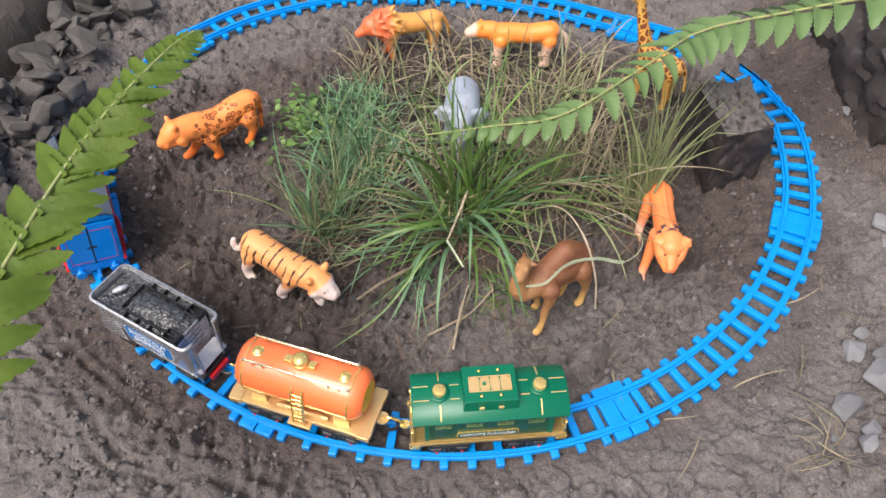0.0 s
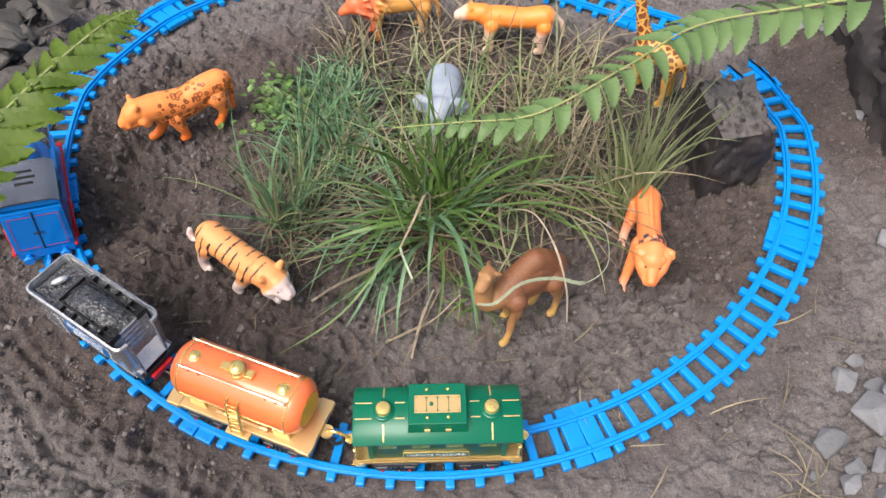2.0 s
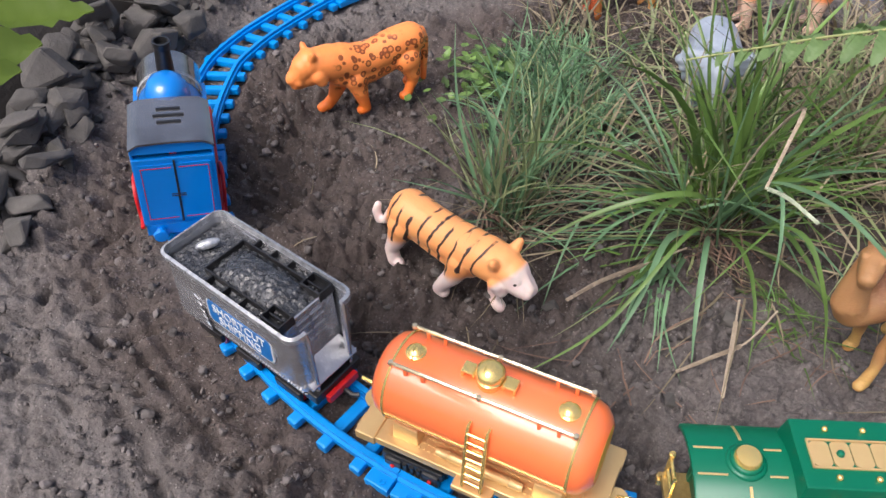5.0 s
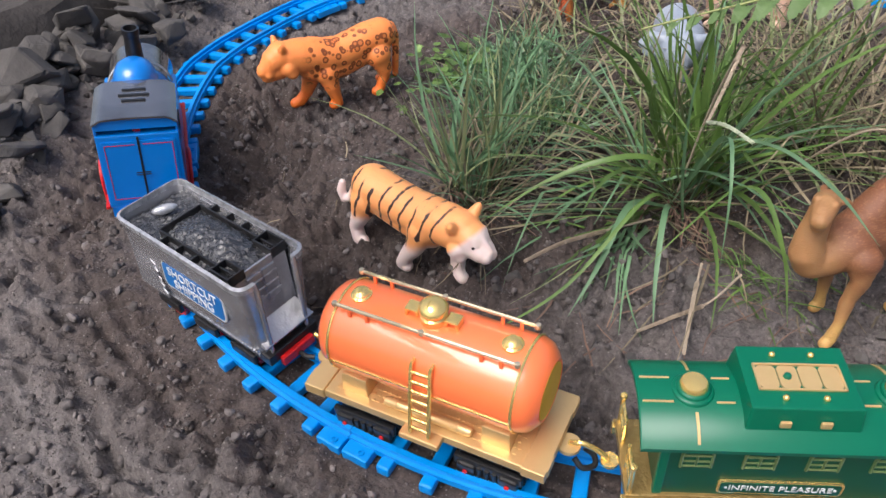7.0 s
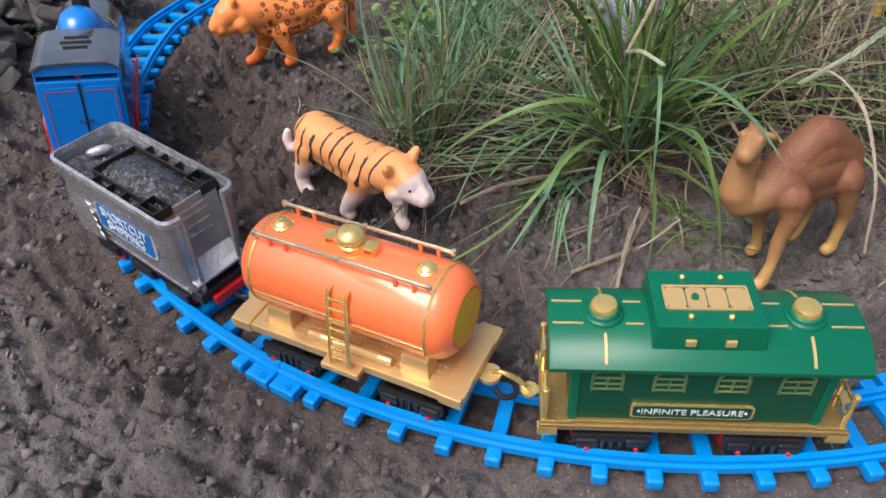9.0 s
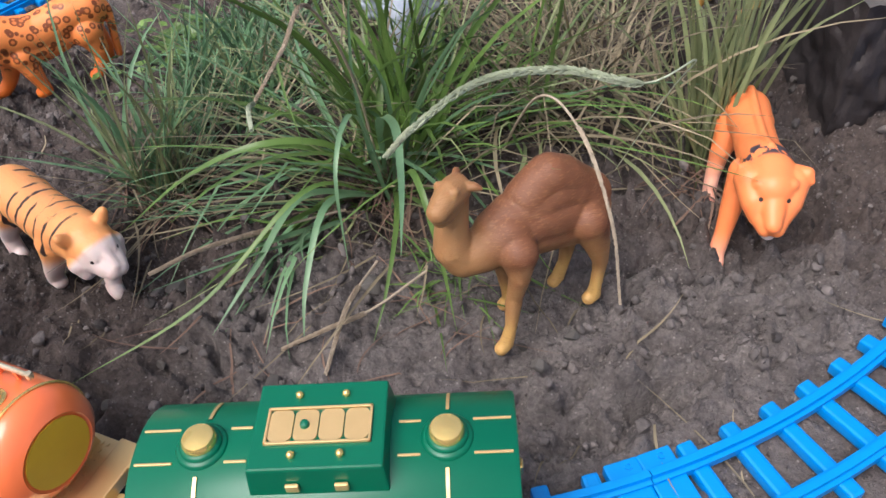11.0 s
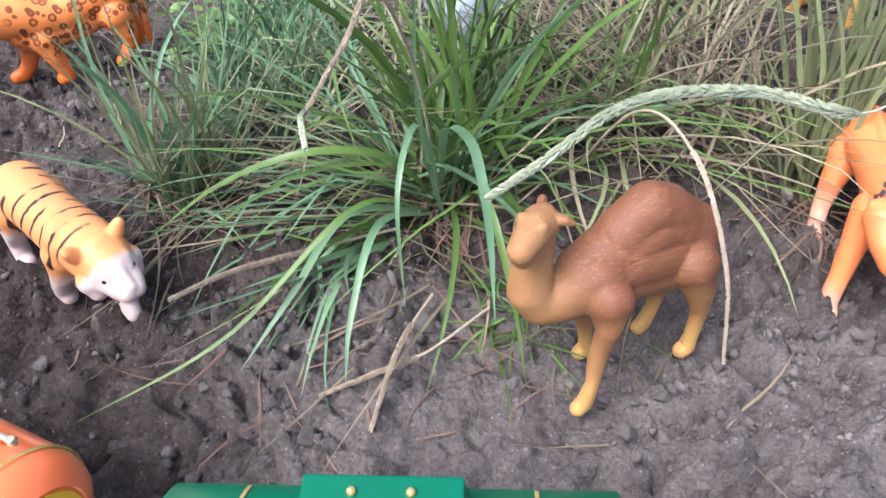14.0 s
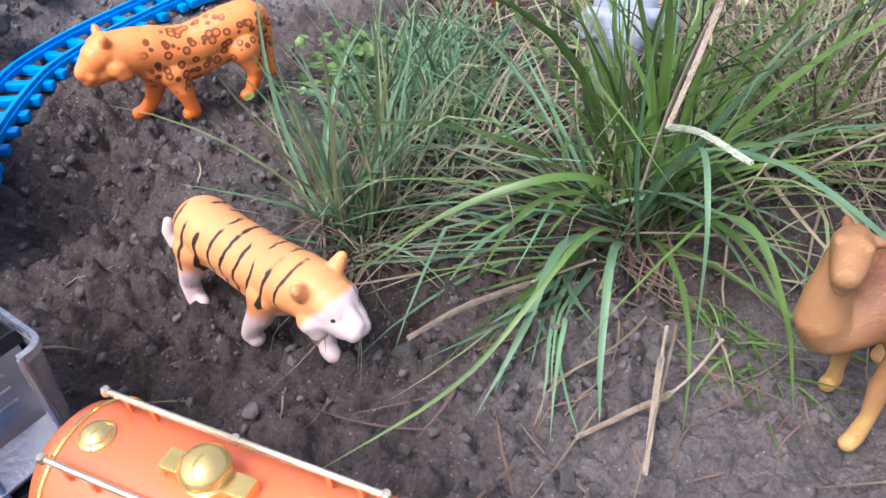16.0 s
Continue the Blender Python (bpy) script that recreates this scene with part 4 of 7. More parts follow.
def build_tender():
    w = thing("tender", at(-0.2475, 0.0725, -34.5), "silver toy coal tender with black moulded coal, standing on blue track", "toy wagon", "vehicles of the toy train")
    x0, x1, base_z, rim_z = -0.048, 0.049, 0.0195, 0.0655

    gap = 0.0112

    def open_ring(z, half, front, back, r, bm):
        """Plan of the wall: a rounded U, open at the rear between the two posts."""
        pts = [(back, gap)] + [(x + (front + back) / 2, y) for x, y in rounded(back - front, half * 2, r, 4)] + [(back, -gap)]
        return [bm.verts.new((x, y, z)) for x, y in pts]

    def shell(rows, bm):
        for r0, r1 in zip(rows, rows[1:] + rows[:1]):
            for k in range(len(r0) - 1):
                bm.faces.new((r0[k], r0[k + 1], r1[k + 1], r1[k]))
        bm.faces.new([r[0] for r in rows])
        bm.faces.new([r[-1] for r in rows][::-1])
        bmesh.ops.recalc_face_normals(bm, faces=bm.faces)

    bm = bmesh.new()
    shell([open_ring(base_z, 0.0168, x0 + 0.004, x1 - 0.003, 0.006, bm), open_ring(0.03, 0.0176, x0 + 0.003, x1 - 0.002, 0.006, bm), open_ring(0.05, 0.0186, x0 + 0.0015, x1 - 0.001, 0.0058, bm), open_ring(rim_z - 0.003, 0.0194, x0, x1, 0.0055, bm), open_ring(rim_z - 0.003, 0.0178, x0 + 0.0016, x1 - 0.0016, 0.0042, bm), open_ring(0.05, 0.0171, x0 + 0.003, x1 - 0.0026, 0.0042, bm), open_ring(base_z, 0.0152, x0 + 0.0056, x1 - 0.0046, 0.0042, bm)], bm)
    body = soft_part("body", bm, "silver", w, "silver flared tender body, open at the rear", 35)
    bm = bmesh.new()
    shell([open_ring(rim_z - 0.0034, 0.0201, x0 - 0.0007, x1 + 0.0007, 0.006, bm), open_ring(rim_z - 0.0006, 0.0201, x0 - 0.0007, x1 + 0.0007, 0.006, bm), open_ring(rim_z, 0.0186, x0 + 0.001, x1 - 0.001, 0.005, bm), open_ring(rim_z - 0.0034, 0.0179, x0 + 0.0015, x1 - 0.0015, 0.0042, bm)], bm)
    soft_part("rim", bm, "brightsilver", body, "worn bright rim", 50)
    bm = bmesh.new()
    box(bm, ((x0 + 0.042) / 2, 0, 0.0385), (0.042 - x0 - 0.012, 0.030, 0.034), 0.0008)
    part("bunker", bm, "black", w, "black coal bunker")
    bm = bmesh.new()
    box(bm, (0.0415, 0, 0.0270), (0.016, 0.0300, 0.003), 0.0005, Matrix.Rotation(radians(24), 3, "Y"))
    part("footplate", bm, "silver", w, "sloping silver footplate")
    # Coal: a noisy bed with a mound, held in a frame.
    bm = bmesh.new()
    nx, ny = 110, 46
    grid = []
    for i in range(nx + 1):
        x = x0 + 0.003 + 0.0815 * i / nx
        col = []
        for j in range(ny + 1):
            y = -0.0172 + 0.0344 * j / ny
            mound = math.exp(-(((x - 0.006) / 0.025) ** 4) - (y / 0.0115) ** 4)
            lump = 0.9 * abs(noise.noise(Vector((x, y, 0)) * 420)) + 0.8 * abs(noise.noise(Vector((x, y, 4)) * 800))
            col.append(bm.verts.new((x, y, 0.0583 + 0.0066 * mound * (1 - 0.35 * (y / 0.0115) ** 2) + 0.0021 * lump)))
        grid.append(col)
    for i in range(nx):
        for j in range(ny):
            bm.faces.new((grid[i][j], grid[i + 1][j], grid[i + 1][j + 1], grid[i][j + 1]))
    part("coal", bm, "coal", w, "shiny black moulded coal", True)
    for y in (-0.0122, 0.0122):
        bm = bmesh.new()
        box(bm, (0.007, y, 0.0612), (0.056, 0.0009, 0.005), 0.0003)
        part("coal_board", bm, "black", w, "black coal board with worn edge")
    bm = bmesh.new()
    box(bm, (-0.0205, 0, 0.0612), (0.0009, 0.0250, 0.005), 0.0003)
    part("coal_board", bm, "black", w, "black coal board with worn edge")
    for s in (-1, 1):
        for x in (-0.014, -0.002, 0.010):
            bm = bmesh.new()
            box(bm, (x, s * 0.0150, 0.0610), (0.0008, 0.0055, 0.004), 0.0002)
            part("rib", bm, "black", w)
        bm = bmesh.new()
        for dx, dy, sx, sy in ((0, -0.0042, 0.013, 0.0008), (0, 0.0042, 0.013, 0.0008), (-0.006, 0, 0.0008, 0.008), (0.006, 0, 0.0008, 0.008)):
            box(bm, (0.0315 + dx, s * 0.0125 + dy, 0.0625), (sx, sy, 0.0055), 0.0002)
        box(bm, (0.0315, s * 0.0125, 0.0602), (0.012, 0.008, 0.001), 0.0002)
        part("tool_box", bm, "black", w, "open black tool box")
        for k in range(5):
            bm = bmesh.new()
            box(bm, (0.0280 + 0.0018 * k, s * (0.0105 + 0.0009 * (k % 3)), 0.0615), (0.0014, 0.0025, 0.0012), 0.0003, Matrix.Rotation(radians(30 * k), 3, "Z"))
            part("lump", bm, "coal", w)
    bm = bmesh.new()
    bmesh.ops.create_uvsphere(bm, u_segments=20, v_segments=10, radius=1, matrix=Matrix.Translation((-0.034, 0.0, 0.0622)) @ Matrix.Rotation(radians(62), 4, "Z") @ Matrix.Diagonal((0.0066, 0.0028, 0.0026, 1)))
    part("filler_lid", bm, "brightsilver", w, "silver lozenge-shaped filler lid", True)
    # Stepped rear end: doors with hinge straps and two corner posts.
    bm = bmesh.new()
    box(bm, (0.0372, 0, 0.0465), (0.0012, 0.0318, 0.033), 0.0003)
    part("rear_bulkhead", bm, "silver", w)
    for s in (-1, 1):
        bm = bmesh.new()
        box(bm, (0.0382, s * 0.0042, 0.0490), (0.0010, 0.0074, 0.0190), 0.0002)
        d = part("locker_door", bm, "silver", w, "small grey locker door")
        for z in (0.0435, 0.049, 0.0545):
            bm = bmesh.new()
            box(bm, (0.0389, s * 0.0042, z), (0.0007, 0.0074, 0.0009), 0.0002)
            part("hinge_strap", bm, "brightsilver", d)
        bm = bmesh.new()
        tube(bm, [(0.0475, s * 0.0112, 0.0185), (0.0492, s * 0.0114, 0.0605), (0.0488, s * 0.0118, 0.0640)], 0.0013, 10)
        soft_part("corner_post", bm, "silver", w)
    # Sides: name board, plate edge, rivets.
    for s in (-1, 1):
        tilt = Matrix.Rotation(radians(-4.5), 4, "X")
        m = Matrix.Translation((0.006, 0, 0.0425)) @ side_frame(s * 0.0182, s) @ tilt
        bm = bmesh.new()
        extrude(bm, rounded(0.0480, 0.0158, 0.0030), 0.0009, m)
        rim = part("name_board", bm, "white", body, "blue name board with white edge and lettering")
        bm = bmesh.new()
        extrude(bm, rounded(0.0462, 0.0140, 0.0024), 0.0011, m)
        part("board_face", bm, "signblue", rim)
        writing("SHORTCUT", 0.0074, m @ Matrix.Translation((0, 0.0031, 0.0012)), "white", rim)
        writing("SHIPPING", 0.0074, m @ Matrix.Translation((0, -0.0034, 0.0012)), "white", rim)
        bm = bmesh.new()
        mm = Matrix.Translation((-0.031, 0, 0.042)) @ side_frame(s * 0.0181, s) @ tilt
        zig = [(-0.0138, -0.019), (0.010, -0.019)]
        for k in range(9):
            zig += [(0.0095 - 0.0012 * k, -0.0165 + 0.0042 * k), (0.0062 - 0.0012 * k, -0.0145 + 0.0042 * k)]
        zig += [(-0.0138, 0.0195)]
        extrude(bm, zig, 0.0006, mm)
        part("patch_plate", bm, "silver", body, "riveted silver plate with toothed edge")
        bm = bmesh.new()
        for k in range(44):
            x = x0 + 0.005 + 0.0885 * k / 43
            box(bm, (x, s * 0.0172, 0.0212), (0.0011, 0.0009, 0.0011))
        rv = part("rivet_row", bm, "brightsilver", body)
        rv["kind"] = "stuff"
    bm = bmesh.new()
    box(bm, (0, 0, 0.0165), (0.100, 0.031, 0.006), 0.0008)
    for s in (-1, 1):
        for x in (-0.03, 0.0, 0.03):
            box(bm, (x, s * 0.0162, 0.0118), (0.018, 0.0026, 0.006), 0.0008)
    part("underframe", bm, "black", w, "black underframe")
    wheelset(w, (-0.030, 0.0, 0.030), 0.0128, 0.0085, 0.0095, "red")
    bm = bmesh.new()
    box(bm, (0.0515, 0, 0.0135), (0.003, 0.020, 0.005), 0.0006)
    part("buffer_beam", bm, "red", w, "red buffer beam")
    bm = bmesh.new()
    tube(bm, [(0.050, 0, 0.012), (0.058, 0, 0.012), (0.061, 0.002, 0.012)], 0.0013, 8)
    soft_part("coupling", bm, "black", w, "black coupling hook")


build_tender()


def build_locomotive():
    w = thing("locomotive", pose(-0.322, 0.151, 0.001, 8, 0, 111) @ Matrix.Diagonal((1.12, 0.95, 0.89, 1)), "blue toy steam locomotive with black chimney, on blue track", "toy locomotive", "vehicles of the toy train")
    H = 0.0238
    bm = bmesh.new()
    box(bm, (0.006, 0, 0.0475), (0.012, 2 * H, 0.0545), 0.001)
    part("bunker", bm, "blue", w, "bright blue rear bunker")
    for s in (-1, 1):
        bm = bmesh.new()
        extrude(bm, rounded(0.0205, 0.046, 0.001), 0.0006, Matrix.Translation((-0.0001, s * 0.0108, 0.0475)) @ Matrix.Rotation(radians(-90), 4, "Y") @ Matrix.Rotation(radians(90), 4, "Z"))
        door = part("bunker_door", bm, "blue", w, "blue door panel with thin red outline")
        for dy, dz, sy, sz in ((0, 0.0205, 0.0170, 0.0004), (0, -0.0205, 0.0170, 0.0004), (0.0085 * s, 0, 0.0004, 0.041)):
            bm = bmesh.new()
            box(bm, (-0.0008, s * 0.0108 + dy, 0.0475 + dz), (0.0003, sy, sz))
            part("lining", bm, "red", door, "thin red lining")
        bm = bmesh.new()
        box(bm, (0.020, s * (H - 0.0008), 0.0515), (0.038, 0.0016, 0.0625), 0.0005)
        side = part("cab_side", bm, "blue", w, "blue cab side")
        bm = bmesh.new()
        lathe(bm, ((0, 0), (0.0062, 0), (0.0062, 0.0005), (0, 0.0005)), Matrix.Translation((0.023, s * (H + 0.0001), 0.068)) @ Matrix.Rotation(radians(-90 * s), 4, "X"), 20)
        part("side_window", bm, "black", side, "dark round side window")
    bm = bmesh.new()
    box(bm, (-0.0008, 0, 0.0485), (0.0006, 0.0013, 0.050), 0.0002)
    part("door_gap", bm, "black", w)
    for dz in (-0.0008, 0.0008):
        bm = bmesh.new()
        tube(bm, [(-0.0014, -0.0042, 0.0465 + dz), (-0.0014, 0.0042, 0.0465 + dz)], 0.0003, 6)
        part("latch", bm, "black", w)
    bm = bmesh.new()
    box(bm, (0.0385, 0, 0.0515), (0.0016, 2 * H - 0.0034, 0.0625), 0.0004)
    part("cab_front", bm, "blue", w)
    bm = bmesh.new()
    box(bm, (0.024, 0, 0.0730), (0.0275, 2 * H - 0.0036, 0.001))
    part("cab_floor", bm, "black", w)
    bm = bmesh.new()
    box(bm, (0.0045, 0, 0.0768), (0.003, 0.0042, 0.0042), 0.0005)
    part("latch_block", bm, "red", w, "small red block")

    def arch(y, top):
        u = abs(y) / H
        return top - 0.0013 * u * u - (0.0030 * max(0, u - 0.78) / 0.22)

    for x in (0.0003, 0.0373):
        bm = bmesh.new()
        o = [(-H + 0.0004, 0.0785), (H - 0.0004, 0.0785)] + [((H - 0.0004) * (1 - k / 10), arch(H * (1 - k / 10), 0.0863)) for k in range(21)]
        extrude(bm, o, 0.0014, Matrix(((0, 0, 1, x), (1, 0, 0, 0), (0, 1, 0, 0), (0, 0, 0, 1))))
        part("roof_arch", bm, "blue", w, "blue roof arch")
    bm = bmesh.new()
    rows = []
    for top, k0 in ((0.0878, 1), (0.0864, -1)):
        for x in ((-0.0012, 0.0003, 0.0385, 0.040) if k0 > 0 else (0.040, -0.0012)):
            rows.append([bm.verts.new((x, H * 1.01 * (k / 12 - 1), arch(H * (k / 12 - 1), top))) for k in range(25)])
    rows.append(rows[0])
    for r0, r1 in zip(rows, rows[1:]):
        for k in range(24):
            bm.faces.new((r0[k], r1[k], r1[k + 1], r0[k + 1]))
    bmesh.ops.recalc_face_normals(bm, faces=bm.faces)
    roof = soft_part("roof", bm, "smoke", w, "glossy black arched cab roof")
    for x, ln in ((0.0165, 0.014), (0.0225, 0.018), (0.0285, 0.014)):
        bm = bmesh.new()
        box(bm, (x, 0, 0.0881), (0.0017, ln, 0.0014), 0.0004)
        part("roof_rib", bm, "black", roof)
    bm = bmesh.new()
    m = Matrix.Translation((0.039, 0, 0.060)) @ Matrix.Rotation(radians(90), 4, "Y")
    lathe(bm, ((0, 0), (0.0205, 0), (0.0205, 0.062), (0.0192, 0.0645), (0, 0.0645)), m, 36)
    soft_part("boiler", bm, "blue", w, "blue boiler")
    bm = bmesh.new()
    lathe(bm, ((0.0208, 0.030), (0.0213, 0.0305), (0.0213, 0.0615), (0.0208, 0.062)), m, 36)
    soft_part("smokebox", bm, "smoke", w, "glossy black smokebox")
    bm = bmesh.new()
    lathe(bm, ((0.0212, 0.0355), (0.0218, 0.036), (0.0218, 0.038), (0.0212, 0.0385)), m, 36)
    soft_part("band", bm, "brightsilver", w, "pale boiler band")
    bm = bmesh.new()
    lathe(bm, ((0.0150, -0.016), (0.0138, 0.0), (0.0125, 0.004), (0.0105, 0.008), (0.006, 0.0112), (0, 0.012)), Matrix.Translation((0.0525, 0, 0.0835)), 28)
    soft_part("dome", bm, "blue", w, "blue steam dome")
    bm = bmesh.new()
    lathe(bm, ((0.0066, -0.004), (0.0056, 0.003), (0.0050, 0.020), (0.0053, 0.0225), (0.0056, 0.0230), (0.0056, 0.0265), (0.0044, 0.0265), (0.0044, 0.022), (0, 0.022)), Matrix.Translation((0.0715, 0, 0.0815)), 24)
    soft_part("chimney", bm, "black", w, "black chimney")
    for s in (-1, 1):
        bm = bmesh.new()
        box(bm, (0.062, s * 0.0188, 0.042), (0.046, 0.0095, 0.044), 0.0012)
        part("side_tank", bm, "blue", w, "blue side tank")
        bm = bmesh.new()
        box(bm, (0.054, s * (H + 0.0008), 0.022), (0.112, 0.0024, 0.0026), 0.0006)
        part("running_board", bm, "red", w, "red running board edge")
        bm = bmesh.new()
        tube(bm, spline([(0.012, s * (H + 0.0022), 0.014), (0.013, s * (H + 0.003), 0.034), (0.022, s * (H + 0.0032), 0.041), (0.034, s * (H + 0.002), 0.036), (0.040, s * (H + 0.002), 0.016)], 18), 0.0013, 8)
        soft_part("handrail", bm, "red", w, "red handrail")
        bm = bmesh.new()
        lathe(bm, ((0, 0), (0.0042, 0.0004), (0.0048, 0.002), (0.0034, 0.0026), (0.0026, 0.006), (0.0026, 0.0085)), Matrix.Translation((-0.0065, s * 0.0145, 0.0165)) @ Matrix.Rotation(radians(90), 4, "Y"), 18)
        soft_part("buffer", bm, "blue", w, "blue round buffer")
    bm = bmesh.new()
    box(bm, (0.054, 0, 0.0165), (0.108, 2 * H - 0.002, 0.009), 0.001)
    part("underframe", bm, "blue", w, "blue underframe")
    bm = bmesh.new()
    box(bm, (0.110, 0, 0.0165), (0.004, 2 * H, 0.010), 0.001)
    part("buffer_beam", bm, "red", w, "red buffer beam")
    bm = bmesh.new()
    tube(bm, [(0.0, 0, 0.0115), (-0.007, 0, 0.0115), (-0.009, 0, 0.016)], 0.0018, 8)
    soft_part("coupling", bm, "blue", w, "blue coupling hook")
    wheelset(w, (0.022, 0.050, 0.078), 0.0128, 0.0105, 0.0115, "red")
    wheelset(w, (0.098,), 0.0128, 0.0075, 0.0085, "red")


build_locomotive()


# ---- toy figures ----
def capsules(chains, sides=28, rows=14):
    """One mesh of overlapping tapered limbs: each chain is a run of (x, y, z, radius)."""
    turn = np.arange(sides) * 2 * math.pi / sides
    polar = np.arange(1, rows) * math.pi / rows
    ball = np.stack([np.outer(np.sin(polar), np.cos(turn)), np.outer(np.sin(polar), np.sin(turn)), np.outer(np.cos(polar), np.ones(sides))], axis=-1).reshape(-1, 3)
    ball = np.vstack([ball, ((0, 0, 1), (0, 0, -1))])
    last = (rows - 2) * sides
    skin = [(r * sides + k, (r + 1) * sides + k, (r + 1) * sides + (k + 1) % sides, r * sides + (k + 1) % sides) for r in range(rows - 2) for k in range(sides)]
    skin += [(len(ball) - 2, k, (k + 1) % sides) for k in range(sides)] + [(len(ball) - 1, last + (k + 1) % sides, last + k) for k in range(sides)]
    verts, faces = [], []
    for chain in chains:
        for x, y, z, r in chain:
            n = len(verts)
            verts += (ball * r + (x, y, z)).tolist()
            faces += [tuple(n + v for v in f) for f in skin]
        for a, b in zip(chain, chain[1:]):
            n = len(verts)
            axis = (Vector(b[:3]) - Vector(a[:3])).normalized()
            u = axis.orthogonal().normalized()
            v = axis.cross(u)
            for end in (a, b):
                verts += [tuple(Vector(end[:3]) + (u * math.cos(t) + v * math.sin(t)) * end[3]) for t in turn]
            faces += [(n + k, n + (k + 1) % sides, n + sides + (k + 1) % sides, n + sides + k) for k in range(sides)]
            faces += [tuple(n + k for k in range(sides))[::-1], tuple(n + sides + k for k in range(sides))]
    me = bpy.data.meshes.new("limbs")
    me.from_pydata(verts, [], faces)
    bm = bmesh.new()
    bm.from_mesh(me)
    bpy.data.meshes.remove(me)
    return bm


def figure(name, chains, mat, m, label, voxel=0.0009, smooth=3):
    ob = part(name, capsules(chains), mat, None, "", True)
    r = ob.modifiers.new("skin", "REMESH")
    r.mode, r.voxel_size, r.use_smooth_shade = "VOXEL", voxel, True
    s = ob.modifiers.new("soften", "SMOOTH")
    s.factor, s.iterations = 0.5, smooth
    ob.matrix_world = m
    return tagged(ob, label, "figurine", "animal figures in the bed")


def both(chain):
    return [chain, [(x, -y, z, r) for x, y, z, r in chain]]


def eyes(m, vec, colour, a, b, r):
    """Dark painted eyes at two places of the figure."""
    out = colour
    for place in (a, b):
        d = m.node_tree.nodes.new("ShaderNodeVectorMath")
        d.operation = "DISTANCE"
        m.node_tree.links.new(vec, d.inputs[0])
        d.inputs[1].default_value = place
        spot = node_math(m, "SUBTRACT", 1.0, node_step(m, d.outputs["Value"], r * 0.8, r))
        out = node_mix(m, spot, out, (0.02, 0.012, 0.01))
    return out


def tiger_paint():
    m, base, x, y, z, no, vec = painted("tiger_paint", (1.0, 0.43, 0.15))
    warp = node_math(m, "ADD", x, node_math(m, "MULTIPLY", node_math(m, "SUBTRACT", no, 0.5), 0.006))
    warp = node_math(m, "ADD", warp, node_math(m, "MULTIPLY", z, -0.22))
    cell = node_math(m, "MULTIPLY", warp, 122)
    band = node_step(m, node_math(m, "SINE", node_math(m, "MULTIPLY", cell, 2 * math.pi)), 0.74, 0.88)
    # Each stripe has a length of its own.
    which = m.node_tree.nodes.new("ShaderNodeTexWhiteNoise")
    which.noise_dimensions = "1D"
    m.node_tree.links.new(node_math(m, "FLOOR", cell), which.inputs["W"])
    jag = node_math(m, "MULTIPLY", node_math(m, "SUBTRACT", no, 0.5), 0.02)
    bottom = node_math(m, "ADD", node_math(m, "MULTIPLY", which.outputs["Value"], 0.010), 0.018)
    above = node_step(m, node_math(m, "SUBTRACT", node_math(m, "ADD", z, jag), bottom), 0.0, 0.002)
    below = node_math(m, "SUBTRACT", 1.0, node_step(m, node_math(m, "ADD", z, jag), 0.0465, 0.0485))
    body = node_math(m, "MULTIPLY", node_step(m, x, -0.034, -0.031), node_math(m, "SUBTRACT", 1.0, node_step(m, x, 0.038, 0.042)))
    stripe = node_math(m, "MULTIPLY", node_math(m, "MULTIPLY", band, node_math(m, "MULTIPLY", above, below)), body)
    low = node_math(m, "SUBTRACT", 1.0, node_step(m, node_math(m, "ADD", z, node_math(m, "MULTIPLY", no, 0.006)), 0.021, 0.030))
    face = node_math(m, "MULTIPLY", node_step(m, node_math(m, "ADD", node_math(m, "MULTIPLY", z, -0.9), x), 0.0145, 0.0195), node_step(m, x, 0.040, 0.046))
    tail = node_math(m, "SUBTRACT", 1.0, node_step(m, x, -0.042, -0.039))
    c = node_mix(m, node_math(m, "MAXIMUM", node_math(m, "MAXIMUM", low, tail), face), base, (0.80, 0.65, 0.60))
    c = node_mix(m, stripe, c, (0.05, 0.026, 0.022))
    set_base(m, eyes(m, vec, c, (0.0588, 0.0058, 0.0388), (0.0588, -0.0058, 0.0388), 0.0014))
    return m


